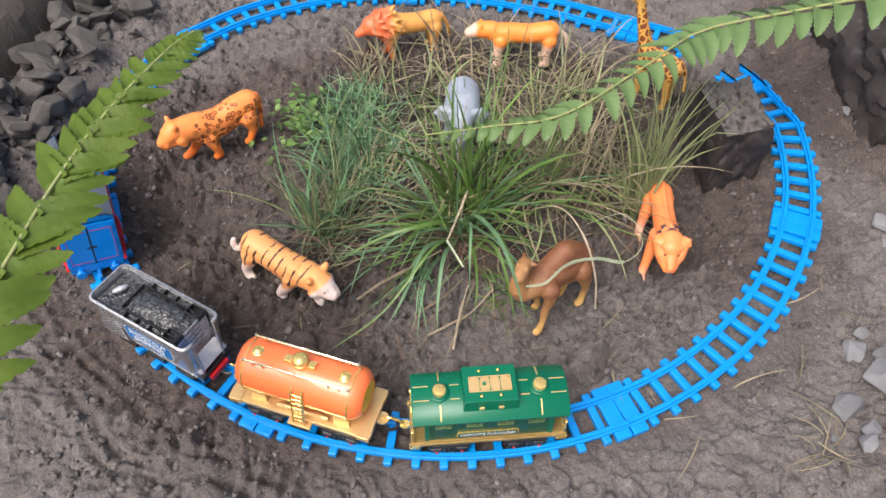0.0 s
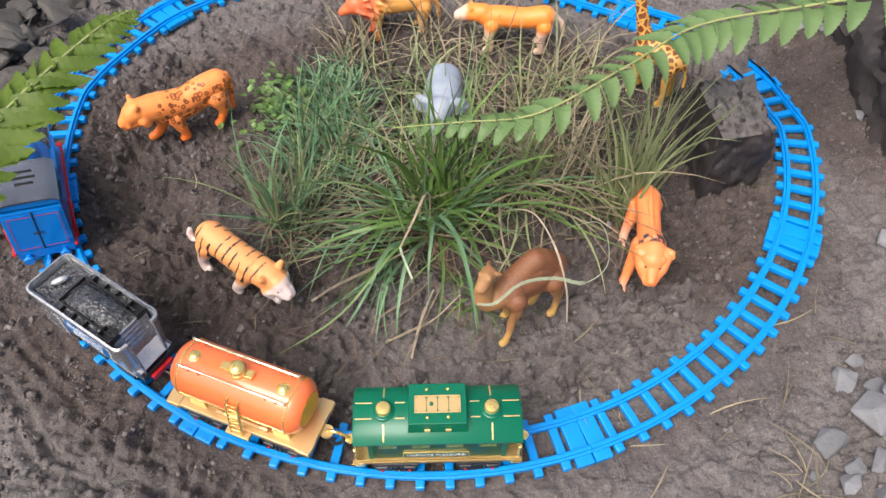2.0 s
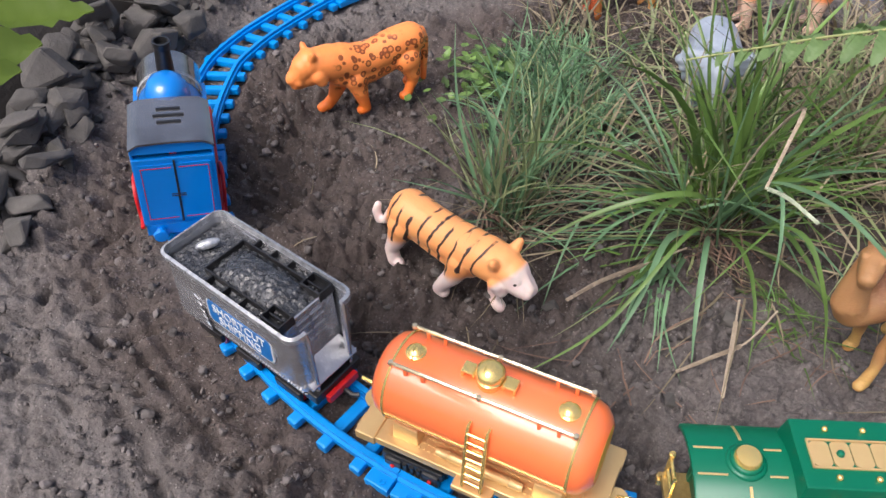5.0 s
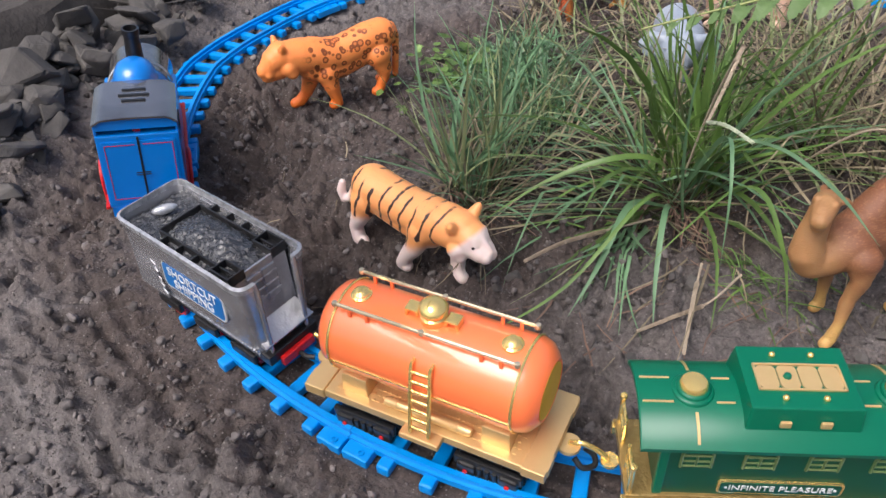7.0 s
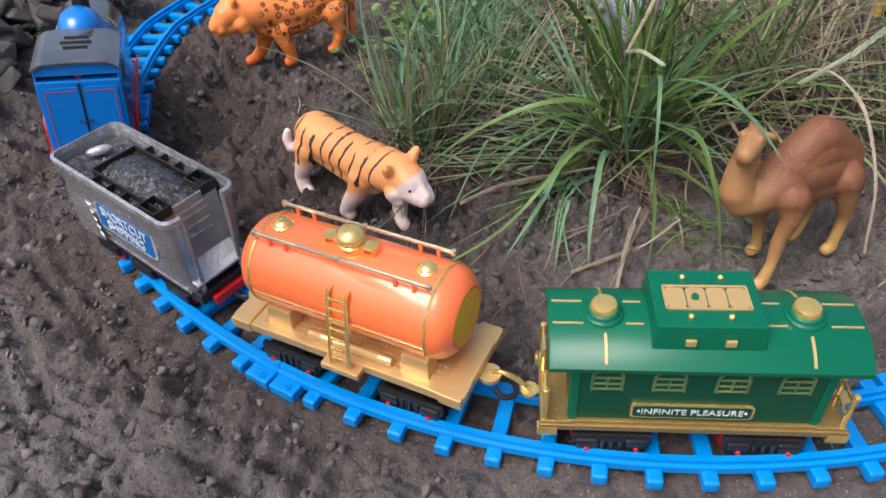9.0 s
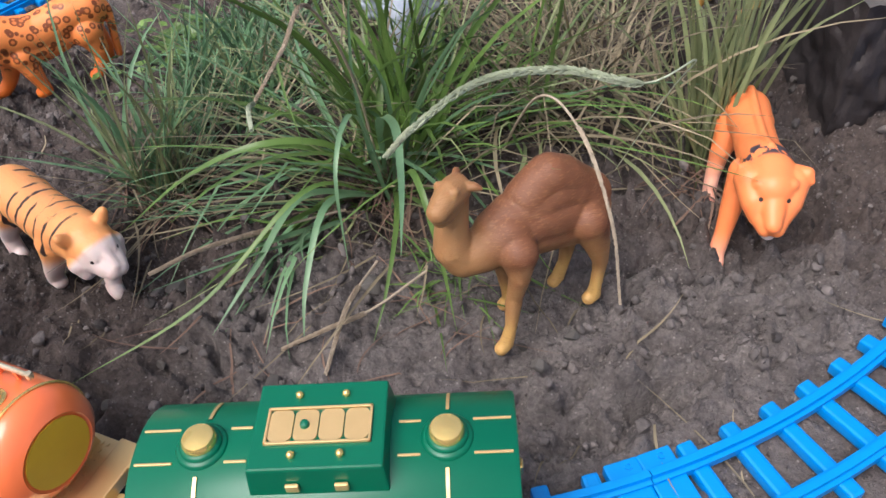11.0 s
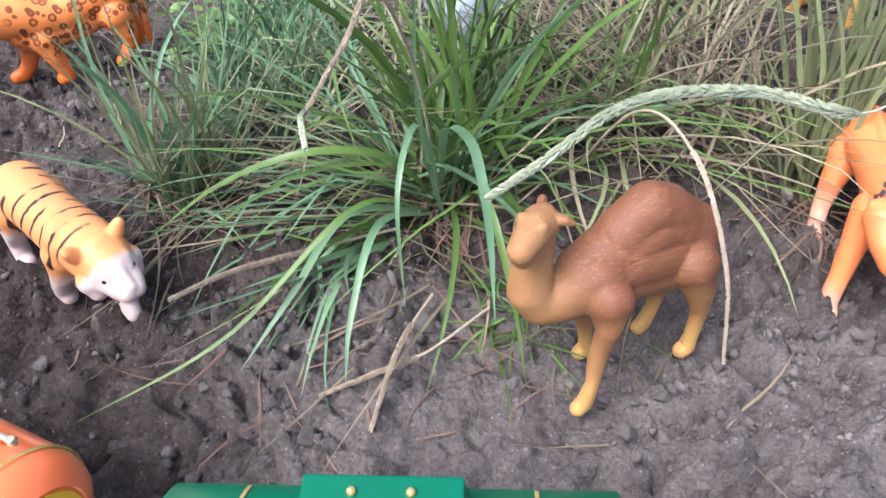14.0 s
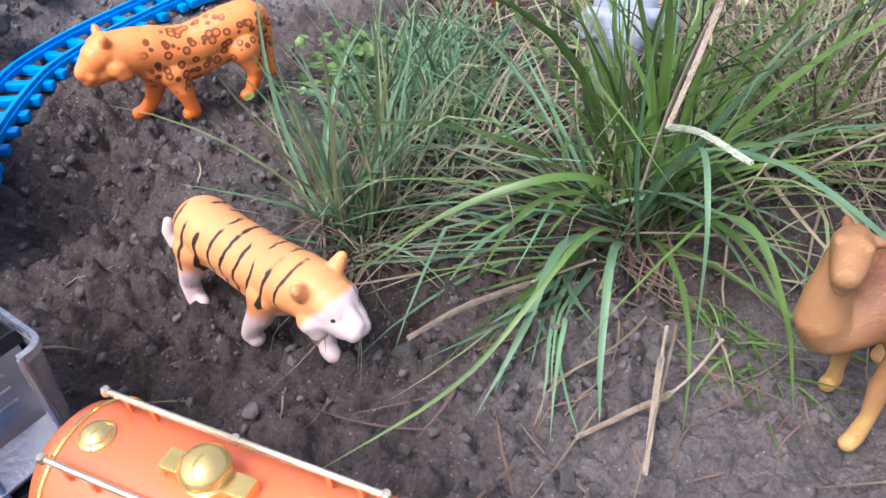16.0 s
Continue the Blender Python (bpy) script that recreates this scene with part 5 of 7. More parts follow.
def build_tiger():
    ch = [[(-0.024, 0, 0.0375, 0.0128), (-0.008, 0, 0.0365, 0.0122), (0.010, 0, 0.0360, 0.0122), (0.026, 0, 0.0370, 0.0126), (0.036, 0, 0.0385, 0.0118)],
          [(-0.020, 0, 0.0310, 0.0100), (0.0, 0, 0.0290, 0.0104), (0.022, 0, 0.0290, 0.0112)],
          [(0.034, 0, 0.0385, 0.0122), (0.045, 0, 0.0392, 0.0116), (0.0520, 0, 0.0380, 0.0098)],
          [(0.0540, 0.0025, 0.0360, 0.0070), (0.0600, 0.0022, 0.0335, 0.0052), (0.0635, 0.0018, 0.0322, 0.0040)],
          [(0.0540, -0.0025, 0.0360, 0.0070), (0.0600, -0.0022, 0.0335, 0.0052), (0.0635, -0.0018, 0.0322, 0.0040)],
          [(0.0545, 0, 0.0312, 0.0050), (0.0598, 0, 0.0300, 0.0034)], [(0.0560, 0, 0.0420, 0.0040), (0.0615, 0, 0.0375, 0.0030), (0.0650, 0, 0.0350, 0.0024)]]
    ch += both([(0.0470, 0.0092, 0.0475, 0.0034), (0.0480, 0.0108, 0.0505, 0.0024), (0.0485, 0.0114, 0.0520, 0.0012)])
    ch += both([(0.0490, 0.0080, 0.0345, 0.0056), (0.0510, 0.0078, 0.0300, 0.0040)])
    ch += both([(0.0555, 0.0052, 0.0425, 0.0026), (0.0590, 0.0040, 0.0392, 0.0022)])
    ch += [[(-0.024, -0.006, 0.031, 0.0098), (-0.027, -0.010, 0.020, 0.0060), (-0.031, -0.0115, 0.011, 0.0042), (-0.029, -0.012, 0.003, 0.0042), (-0.025, -0.012, 0.0022, 0.0036)],
           [(-0.022, 0.006, 0.031, 0.0098), (-0.020, 0.010, 0.020, 0.0060), (-0.022, 0.0115, 0.011, 0.0042), (-0.018, 0.012, 0.003, 0.0042), (-0.014, 0.012, 0.0022, 0.0036)],
           [(0.022, -0.006, 0.032, 0.0090), (0.018, -0.0095, 0.020, 0.0058), (0.012, -0.011, 0.011, 0.0045), (0.008, -0.011, 0.0035, 0.0042), (0.011, -0.011, 0.0024, 0.0038)],
           [(0.030, 0.005, 0.031, 0.0090), (0.035, 0.008, 0.019, 0.0058), (0.036, 0.006, 0.010, 0.0045), (0.038, 0.003, 0.003, 0.0042), (0.043, 0.002, 0.0022, 0.0036)],
           [(-0.034, 0, 0.038, 0.0034), (-0.039, -0.002, 0.030, 0.0026), (-0.043, -0.004, 0.0215, 0.0024), (-0.0475, -0.005, 0.0200, 0.0026), (-0.0490, -0.005, 0.0260, 0.0028), (-0.0480, -0.004, 0.0310, 0.0022)]]
    figure("tiger_figure", ch, tiger_paint(), at(-0.163, 0.139, -39, ground_z(-0.163, 0.135)), "orange plastic tiger figure with black stripes, standing on soil", 0.0008, 2)


def leopard_paint():
    m, base, x, y, z, no, vec = painted("leopard_paint", (0.98, 0.31, 0.08))
    vo = m.node_tree.nodes.new("ShaderNodeTexVoronoi")
    vo.inputs["Scale"].default_value = 185
    m.node_tree.links.new(vec, vo.inputs["Vector"])
    d = node_math(m, "ADD", vo.outputs["Distance"], node_math(m, "MULTIPLY", node_math(m, "SUBTRACT", no, 0.5), 0.45))
    ringed = node_math(m, "MULTIPLY", node_math(m, "ADD", 0.35, node_math(m, "MULTIPLY", node_step(m, d, 0.18, 0.27), 0.65)), node_math(m, "SUBTRACT", 1.0, node_step(m, d, 0.40, 0.47)))
    low = node_step(m, node_math(m, "ADD", z, node_math(m, "MULTIPLY", no, 0.004)), 0.019, 0.023)
    high = node_math(m, "SUBTRACT", 1.0, node_step(m, z, 0.051, 0.054))
    zone = node_math(m, "MULTIPLY", node_math(m, "SUBTRACT", 1.0, node_step(m, x, 0.019, 0.030)), node_math(m, "MULTIPLY", low, high))
    c = node_mix(m, node_math(m, "SUBTRACT", 1.0, node_step(m, z, 0.002, 0.026)), base, (0.9, 0.20, 0.025))
    set_base(m, node_mix(m, node_math(m, "MULTIPLY", node_math(m, "MULTIPLY", ringed, zone), 0.9), c, (0.16, 0.035, 0.010)))
    return m


def build_leopard():
    ch = [[(-0.0375, 0, 0.0425, 0.0120), (-0.0266, 0, 0.0420, 0.0120), (-0.0154, 0, 0.0395, 0.0122), (-0.0034, 0, 0.0370, 0.0125), (0.0090, 0, 0.0385, 0.0130), (0.0176, 0, 0.0420, 0.0126)],
          [(-0.0340, 0, 0.0350, 0.0110), (-0.0200, 0, 0.0330, 0.0106), (-0.0034, 0, 0.0300, 0.0112), (0.0090, 0, 0.0300, 0.0118), (0.0190, 0, 0.0340, 0.0110)],
          [(0.0176, 0, 0.0410, 0.0128), (0.0262, 0, 0.0435, 0.0126), (0.0335, 0, 0.0450, 0.0116), (0.0400, 0, 0.0475, 0.0100)],
          [(0.0400, 0, 0.0475, 0.0102), (0.0445, 0, 0.0455, 0.0090), (0.0485, 0, 0.0425, 0.0074), (0.0530, 0, 0.0400, 0.0056), (0.0545, 0, 0.0392, 0.0046)],
          [(0.0420, 0, 0.0390, 0.0082), (0.0500, 0, 0.0360, 0.0056), (0.0525, 0, 0.0350, 0.0044)]]
    ch += both([(0.0400, 0.0075, 0.0545, 0.0028), (0.0400, 0.0088, 0.0570, 0.0022), (0.0405, 0.0092, 0.0585, 0.0012)])
    ch += both([(0.0370, 0.0062, 0.0400, 0.0068), (0.0360, 0.0080, 0.0365, 0.0048)])
    ch += both([(0.0465, 0.0042, 0.0482, 0.0028)]) + both([(0.0510, 0.0030, 0.0378, 0.0042)])
    ch += [[(-0.0313, 0.006, 0.0310, 0.0105), (-0.0345, 0.008, 0.0190, 0.0062), (-0.0340, 0.008, 0.0130, 0.0044), (-0.0315, 0.008, 0.0085, 0.0038), (-0.0290, 0.008, 0.0032, 0.0036), (-0.0255, 0.008, 0.0022, 0.0034)],
           [(-0.0340, -0.006, 0.0310, 0.0105), (-0.0395, -0.008, 0.0200, 0.0060), (-0.0420, -0.009, 0.0120, 0.0040), (-0.0405, -0.009, 0.0040, 0.0036), (-0.0370, -0.009, 0.0024, 0.0034)],
           [(0.0100, 0.005, 0.0280, 0.0096), (0.0088, 0.008, 0.0180, 0.0060), (0.0072, 0.0082, 0.0100, 0.0045), (0.0060, 0.0082, 0.0032, 0.0040), (0.0095, 0.0082, 0.0024, 0.0037)],
           [(0.0165, -0.005, 0.0290, 0.0092), (0.0205, -0.008, 0.0160, 0.0058), (0.0235, -0.009, 0.0090, 0.0044), (0.0290, -0.010, 0.0034, 0.0042), (0.0335, -0.010, 0.0026, 0.0038)],
           [(-0.0470, 0, 0.0460, 0.0036), (-0.0495, 0.001, 0.0390, 0.0029), (-0.0480, 0.002, 0.0270, 0.0027), (-0.0466, 0.002, 0.0150, 0.0026), (-0.0460, 0.002, 0.0085, 0.0024)]]
    figure("leopard_figure", ch, leopard_paint(), at(-0.231, 0.305, 213.7, 0.0025), "orange plastic leopard figure with dark ring spots, standing on soil", 0.0008, 2)


def camel_paint():
    m, base, x, y, z, no, vec = painted("camel_paint", (0.40, 0.205, 0.08), 0.55)
    up = node_math(m, "ADD", z, node_math(m, "MULTIPLY", node_math(m, "SUBTRACT", no, 0.5), 0.03))
    brown = node_math(m, "MULTIPLY", node_step(m, up, 0.034, 0.054), node_math(m, "SUBTRACT", 1.0, node_step(m, x, 0.022, 0.040)))
    crown = node_math(m, "MULTIPLY", node_step(m, up, 0.084, 0.094), node_math(m, "SUBTRACT", 1.0, node_step(m, x, 0.030, 0.042)))
    c = node_mix(m, node_math(m, "MAXIMUM", brown, crown), base, (0.185, 0.070, 0.030))
    foot = node_math(m, "SUBTRACT", 1.0, node_step(m, z, 0.012, 0.026))
    fur = m.node_tree.nodes.new("ShaderNodeTexNoise")
    fur.inputs["Scale"].default_value, fur.inputs["Detail"].default_value, fur.inputs["Distortion"].default_value = 1.0, 6, 0.8
    grain = m.node_tree.nodes.new("ShaderNodeMapping")
    grain.inputs["Scale"].default_value, grain.inputs["Rotation"].default_value = (260, 900, 1500), (0, 0.45, 0)
    m.node_tree.links.new(vec, grain.inputs["Vector"])
    m.node_tree.links.new(grain.outputs["Vector"], fur.inputs["Vector"])
    c = node_mix(m, foot, c, (0.58, 0.35, 0.11))
    lock = node_math(m, "MULTIPLY", node_step(m, fur.outputs["Fac"], 0.5, 0.72), 0.5)
    set_base(m, node_mix(m, lock, c, (0.38, 0.19, 0.08)))
    bp = m.node_tree.nodes.new("ShaderNodeBump")
    bp.inputs["Strength"].default_value, bp.inputs["Distance"].default_value = 0.8, 0.00045
    m.node_tree.links.new(fur.outputs["Fac"], bp.inputs["Height"])
    m.node_tree.links.new(bp.outputs["Normal"], m.node_tree.nodes["Principled BSDF"].inputs["Normal"])
    return m


def build_camel():
    ch = [[(-0.0245, -0.0075, 0.0541, 0.0118), (-0.0118, -0.0088, 0.0616, 0.0124), (0.0004, -0.0088, 0.0616, 0.0124), (0.0123, -0.0085, 0.0597, 0.0112), (0.0216, -0.0081, 0.0579, 0.0094)],
          [(-0.0228, -0.0056, 0.0439, 0.0112), (-0.0090, -0.0064, 0.0486, 0.0124), (0.0030, -0.0069, 0.0509, 0.0124), (0.0138, -0.0067, 0.0502, 0.0112), (0.0233, -0.0071, 0.0523, 0.0100)],
          [(-0.0223, -0.0065, 0.0490, 0.0130), (-0.0101, -0.0076, 0.0551, 0.0140), (0.0022, -0.0079, 0.0565, 0.0138), (0.0139, -0.0076, 0.0551, 0.0122)],
          [(0.0050, -0.0090, 0.0665, 0.0100), (-0.0024, -0.0090, 0.0730, 0.0094), (-0.0065, -0.0090, 0.0740, 0.0100), (-0.0126, -0.0090, 0.0700, 0.0104), (-0.0193, -0.0090, 0.0625, 0.0108), (-0.0272, -0.0078, 0.0560, 0.0104)],
          [(0.0020, -0.0090, 0.0625, 0.0122), (-0.0070, -0.0090, 0.0660, 0.0122), (-0.0149, -0.0088, 0.0616, 0.0124)],
          [(0.018, -0.004, 0.0560, 0.0114), (0.028, -0.007, 0.0515, 0.0104), (0.0365, -0.0095, 0.0500, 0.0096), (0.0405, -0.0105, 0.0560, 0.0086), (0.0402, -0.0115, 0.0640, 0.0074), (0.0385, -0.0120, 0.0730, 0.0064), (0.0375, -0.0120, 0.0800, 0.0060)],
          [(0.0365, -0.0120, 0.0850, 0.0064), (0.0408, -0.0090, 0.0866, 0.0060), (0.0455, -0.0060, 0.0862, 0.0053), (0.0492, -0.0038, 0.0850, 0.0046)],
          [(0.0405, -0.0095, 0.0825, 0.0052), (0.0450, -0.0062, 0.0806, 0.0044), (0.0482, -0.0044, 0.0806, 0.0036)],
          [(0.0408, -0.0050, 0.0900, 0.0022)], [(0.0436, -0.0122, 0.0898, 0.0022)], [(0.0506, -0.0014, 0.0862, 0.0018)], [(0.0520, -0.0044, 0.0860, 0.0018)],
          [(0.0355, -0.0124, 0.0872, 0.0044)]]
    ch += [[(0.0340, -0.0092, 0.0878, 0.0019), (0.0312, -0.0066, 0.0875, 0.0020), (0.0292, -0.0052, 0.0865, 0.0012)], [(0.0335, -0.0165, 0.0875, 0.0019), (0.0322, -0.0185, 0.0880, 0.0018), (0.0310, -0.0198, 0.0878, 0.0011)]]
    ch += [[(0.0185, 0.005, 0.0530, 0.0088), (0.0205, 0.009, 0.0430, 0.0048), (0.0225, 0.008, 0.0310, 0.0036), (0.0230, 0.008, 0.0275, 0.0038), (0.0258, 0.010, 0.0153, 0.0027), (0.0284, 0.010, 0.0050, 0.0033), (0.0312, 0.010, 0.0028, 0.0032)],
           [(0.0170, -0.009, 0.0480, 0.0080), (0.0165, -0.012, 0.0340, 0.0040), (0.0150, -0.012, 0.0240, 0.0035), (0.0135, -0.012, 0.0120, 0.0027), (0.0125, -0.012, 0.0045, 0.0033), (0.0155, -0.012, 0.0028, 0.0032)],
           [(-0.0190, 0.003, 0.0510, 0.0100), (-0.0225, 0.006, 0.0380, 0.0062), (-0.0250, 0.007, 0.0260, 0.0037), (-0.0246, 0.007, 0.0200, 0.0031), (-0.0236, 0.007, 0.0100, 0.0029), (-0.0228, 0.007, 0.0040, 0.0035), (-0.0200, 0.007, 0.0028, 0.0033)],
           [(-0.0200, -0.009, 0.0500, 0.0094), (-0.0205, -0.011, 0.0360, 0.0056), (-0.0200, -0.011, 0.0230, 0.0036), (-0.0185, -0.011, 0.0140, 0.0028), (-0.0152, -0.011, 0.0050, 0.0033), (-0.0128, -0.011, 0.0028, 0.0032)],
           [(-0.0352, -0.0078, 0.0560, 0.0026), (-0.0373, -0.0061, 0.0467, 0.0021), (-0.0364, -0.0044, 0.0374, 0.0023)]]
    figure("camel_figure", ch, camel_paint(), at(0.0755, 0.0915, 210, -0.0062) @ Matrix.Diagonal((0.955, 0.955, 0.93, 1)), "brown plastic camel figure with tan legs, standing on soil", 0.0007, 3)


def lion_paint():
    m, base, x, y, z, no, vec = painted("orange_cat_paint", (1.0, 0.285, 0.092))
    hind = node_math(m, "SUBTRACT", 1.0, node_step(m, node_math(m, "ADD", z, node_math(m, "MULTIPLY", x, 0.2)), 0.006, 0.024))
    c = node_mix(m, node_math(m, "MULTIPLY", hind, 0.8), base, (0.85, 0.50, 0.38))
    jag = node_math(m, "MULTIPLY", node_math(m, "SUBTRACT", no, 0.5), 0.012)
    muzzle = node_math(m, "MULTIPLY", node_step(m, x, 0.036, 0.040), node_math(m, "SUBTRACT", 1.0, node_step(m, node_math(m, "ADD", z, jag), 0.0335, 0.0355)))
    c = node_mix(m, muzzle, c, (0.88, 0.74, 0.72))
    blot = m.node_tree.nodes.new("ShaderNodeTexNoise")
    blot.inputs["Scale"].default_value, blot.inputs["Detail"].default_value = 170, 4
    m.node_tree.links.new(vec, blot.inputs["Vector"])
    mark = node_math(m, "MULTIPLY", node_step(m, node_math(m, "ADD", blot.outputs["Fac"], node_math(m, "MULTIPLY", y, 6.0)), 0.47, 0.51), node_math(m, "MULTIPLY", node_step(m, x, 0.013, 0.015), node_math(m, "SUBTRACT", 1.0, node_step(m, x, 0.021, 0.024))))
    mark = node_math(m, "MULTIPLY", mark, node_step(m, z, 0.047, 0.051))
    c = node_mix(m, mark, c, (0.055, 0.045, 0.06))
    set_base(m, eyes(m, vec, c, (0.0400, 0.0115, 0.0478), (0.0400, 0.0005, 0.0478), 0.0013))
    fur = m.node_tree.nodes.new("ShaderNodeTexNoise")
    fur.inputs["Scale"].default_value, fur.inputs["Detail"].default_value = 1.0, 5
    grain = m.node_tree.nodes.new("ShaderNodeMapping")
    grain.inputs["Scale"].default_value, grain.inputs["Rotation"].default_value = (420, 150, 200), (0, 0, 0.5)
    m.node_tree.links.new(vec, grain.inputs["Vector"])
    m.node_tree.links.new(grain.outputs["Vector"], fur.inputs["Vector"])
    bp = m.node_tree.nodes.new("ShaderNodeBump")
    bp.inputs["Strength"].default_value, bp.inputs["Distance"].default_value = 0.25, 0.0006
    m.node_tree.links.new(fur.outputs["Fac"], bp.inputs["Height"])
    m.node_tree.links.new(bp.outputs["Normal"], m.node_tree.nodes["Principled BSDF"].inputs["Normal"])
    return m


def build_lion():
    ch = [[(-0.036, 0.004, 0.043, 0.0112), (-0.018, 0.004, 0.044, 0.0100), (0.004, 0.004, 0.046, 0.0100), (0.018, 0.005, 0.049, 0.0110)],
          [(-0.040, 0.004, 0.0535, 0.0022), (-0.018, 0.004, 0.0535, 0.0022), (0.004, 0.004, 0.0555, 0.0022), (0.016, 0.005, 0.0590, 0.0022)],
          [(0.018, 0.005, 0.048, 0.0105), (0.024, 0.006, 0.0495, 0.0108), (0.032, 0.006, 0.0480, 0.0100)],
          [(0.022, 0.006, 0.041, 0.0090), (0.032, 0.006, 0.0390, 0.0085)],
          [(0.028, -0.0030, 0.0490, 0.0072), (0.036, -0.0010, 0.0435, 0.0062), (0.040, 0.0015, 0.0385, 0.0050)],
          [(0.028, 0.0150, 0.0490, 0.0072), (0.036, 0.0130, 0.0435, 0.0062), (0.040, 0.0105, 0.0385, 0.0050)],
          [(0.0345, -0.0005, 0.0520, 0.0034), (0.0365, 0.006, 0.0505, 0.0034), (0.0345, 0.0125, 0.0520, 0.0034)],
          [(0.036, 0.006, 0.0470, 0.0062), (0.0425, 0.006, 0.0430, 0.0052), (0.0475, 0.006, 0.0400, 0.0040)],
          [(0.0435, 0.0030, 0.0380, 0.0046), (0.0465, 0.0036, 0.0365, 0.0036)], [(0.0435, 0.0090, 0.0380, 0.0046), (0.0465, 0.0084, 0.0365, 0.0036)],
          [(0.040, 0.006, 0.0345, 0.0055), (0.0440, 0.006, 0.0325, 0.0036)],
          [(0.026, 0.0160, 0.0530, 0.0034), (0.028, 0.0200, 0.0540, 0.0028), (0.030, 0.0216, 0.0510, 0.0018)], [(0.025, -0.0050, 0.0530, 0.0030), (0.0255, -0.0076, 0.0535, 0.0018)],
          [(-0.034, -0.002, 0.036, 0.0084), (-0.026, -0.007, 0.024, 0.0052), (-0.022, -0.009, 0.012, 0.0038), (-0.0165, -0.010, 0.003, 0.0036), (-0.012, -0.010, 0.0022, 0.0032)],
          [(-0.036, 0.010, 0.036, 0.0084), (-0.036, 0.013, 0.024, 0.0052), (-0.040, 0.014, 0.012, 0.0036), (-0.036, 0.014, 0.003, 0.0034), (-0.031, 0.014, 0.0022, 0.0032)],
          [(0.014, -0.002, 0.042, 0.0080), (0.020, -0.006, 0.028, 0.0052), (0.025, -0.008, 0.014, 0.0040), (0.029, -0.010, 0.003, 0.0040), (0.034, -0.010, 0.0022, 0.0036)],
          [(0.012, 0.011, 0.042, 0.0080), (0.008, 0.014, 0.028, 0.0052), (0.004, 0.015, 0.014, 0.0038), (0.003, 0.015, 0.003, 0.0036), (0.008, 0.015, 0.0022, 0.0034)],
          [(-0.046, 0.004, 0.044, 0.003), (-0.050, 0.003, 0.034, 0.0024), (-0.051, 0.001, 0.020, 0.0022)]]
    figure("lioness_figure", ch, lion_paint(), at(0.177, 0.155, 260, -0.0155), "bright orange plastic lioness figure with dark neck marks, standing on soil", 0.0007, 2)


def mane_paint():
    m, base, x, y, z, no, vec = painted("maned_lion_paint", (0.75, 0.36, 0.09))
    mane = node_step(m, node_math(m, "ADD", x, node_math(m, "MULTIPLY", node_math(m, "SUBTRACT", no, 0.5), 0.02)), 0.010, 0.018)
    set_base(m, node_mix(m, mane, base, (0.72, 0.16, 0.06)))
    return m


def build_back_cats():
    ch = [[(-0.036, 0, 0.040, 0.0108), (-0.015, 0, 0.039, 0.0108), (0.010, 0, 0.041, 0.0125)],
          [(0.012, 0, 0.042, 0.0140), (0.026, 0, 0.045, 0.0140), (0.034, 0, 0.044, 0.0115)], [(0.038, 0, 0.042, 0.0080), (0.047, 0, 0.038, 0.0052), (0.050, 0, 0.0365, 0.0042)]]
    for x in (-0.036, 0.014):
        ch += both([(x, 0.007, 0.034, 0.0085), (x + 0.002, 0.009, 0.018, 0.005), (x, 0.009, 0.003, 0.0040), (x + 0.005, 0.009, 0.0022, 0.0036)])
    ch += [[(-0.045, 0, 0.044, 0.003), (-0.052, 0, 0.032, 0.0024), (-0.055, 0, 0.014, 0.0024)]]
    rng = random.Random(31)
    for _ in range(60):
        a, x = rng.uniform(0, 2 * math.pi), rng.uniform(0.006, 0.034)
        y, z = math.cos(a), math.sin(a)
        r = 0.0135 if x < 0.03 else 0.0115
        ch.append([(x, r * y, 0.044 + r * z, 0.0026), (x - rng.uniform(0.002, 0.007), (r + 0.0045) * y, 0.043 + (r + 0.0045) * z, 0.0012)])
    figure("lion_figure", ch, mane_paint(), at(-0.040, 0.452, 192, ground_z(-0.04, 0.452)), "tan plastic lion figure with reddish mane, standing among dry grass", 0.0011)
    m, base, x, y, z, no, vec = painted("pale_cat_paint", (1.0, 0.30, 0.055))
    white = node_math(m, "MAXIMUM", node_math(m, "SUBTRACT", 1.0, node_step(m, z, 0.024, 0.033)), node_math(m, "MAXIMUM", node_step(m, x, 0.042, 0.048), node_math(m, "SUBTRACT", 1.0, node_step(m, x, -0.048, -0.042))))
    set_base(m, node_mix(m, white, base, (0.75, 0.52, 0.40)))
    ch = [[(-0.036, 0, 0.040, 0.0112), (-0.015, 0, 0.037, 0.0108), (0.010, 0, 0.038, 0.0112), (0.026, 0, 0.039, 0.0100)],
          [(0.028, 0, 0.042, 0.0095), (0.042, 0, 0.042, 0.0088), (0.052, 0, 0.038, 0.0058)], [(0.040, 0.006, 0.049, 0.002), (0.040, 0.0065, 0.051, 0.001)], [(0.040, -0.006, 0.049, 0.002), (0.040, -0.0065, 0.051, 0.001)]]
    for x0 in (-0.036, 0.018):
        ch += both([(x0, 0.007, 0.032, 0.0085), (x0 + 0.002, 0.009, 0.018, 0.005), (x0, 0.009, 0.003, 0.0038), (x0 + 0.005, 0.009, 0.0022, 0.0036)])
    ch += [[(-0.046, 0, 0.042, 0.003), (-0.054, 0, 0.034, 0.0026), (-0.058, 0, 0.018, 0.0024)]]
    figure("wildcat_figure", ch, m, at(0.085, 0.424, 176, ground_z(0.085, 0.424)), "orange and white plastic wildcat figure, standing among dry grass", 0.0011)


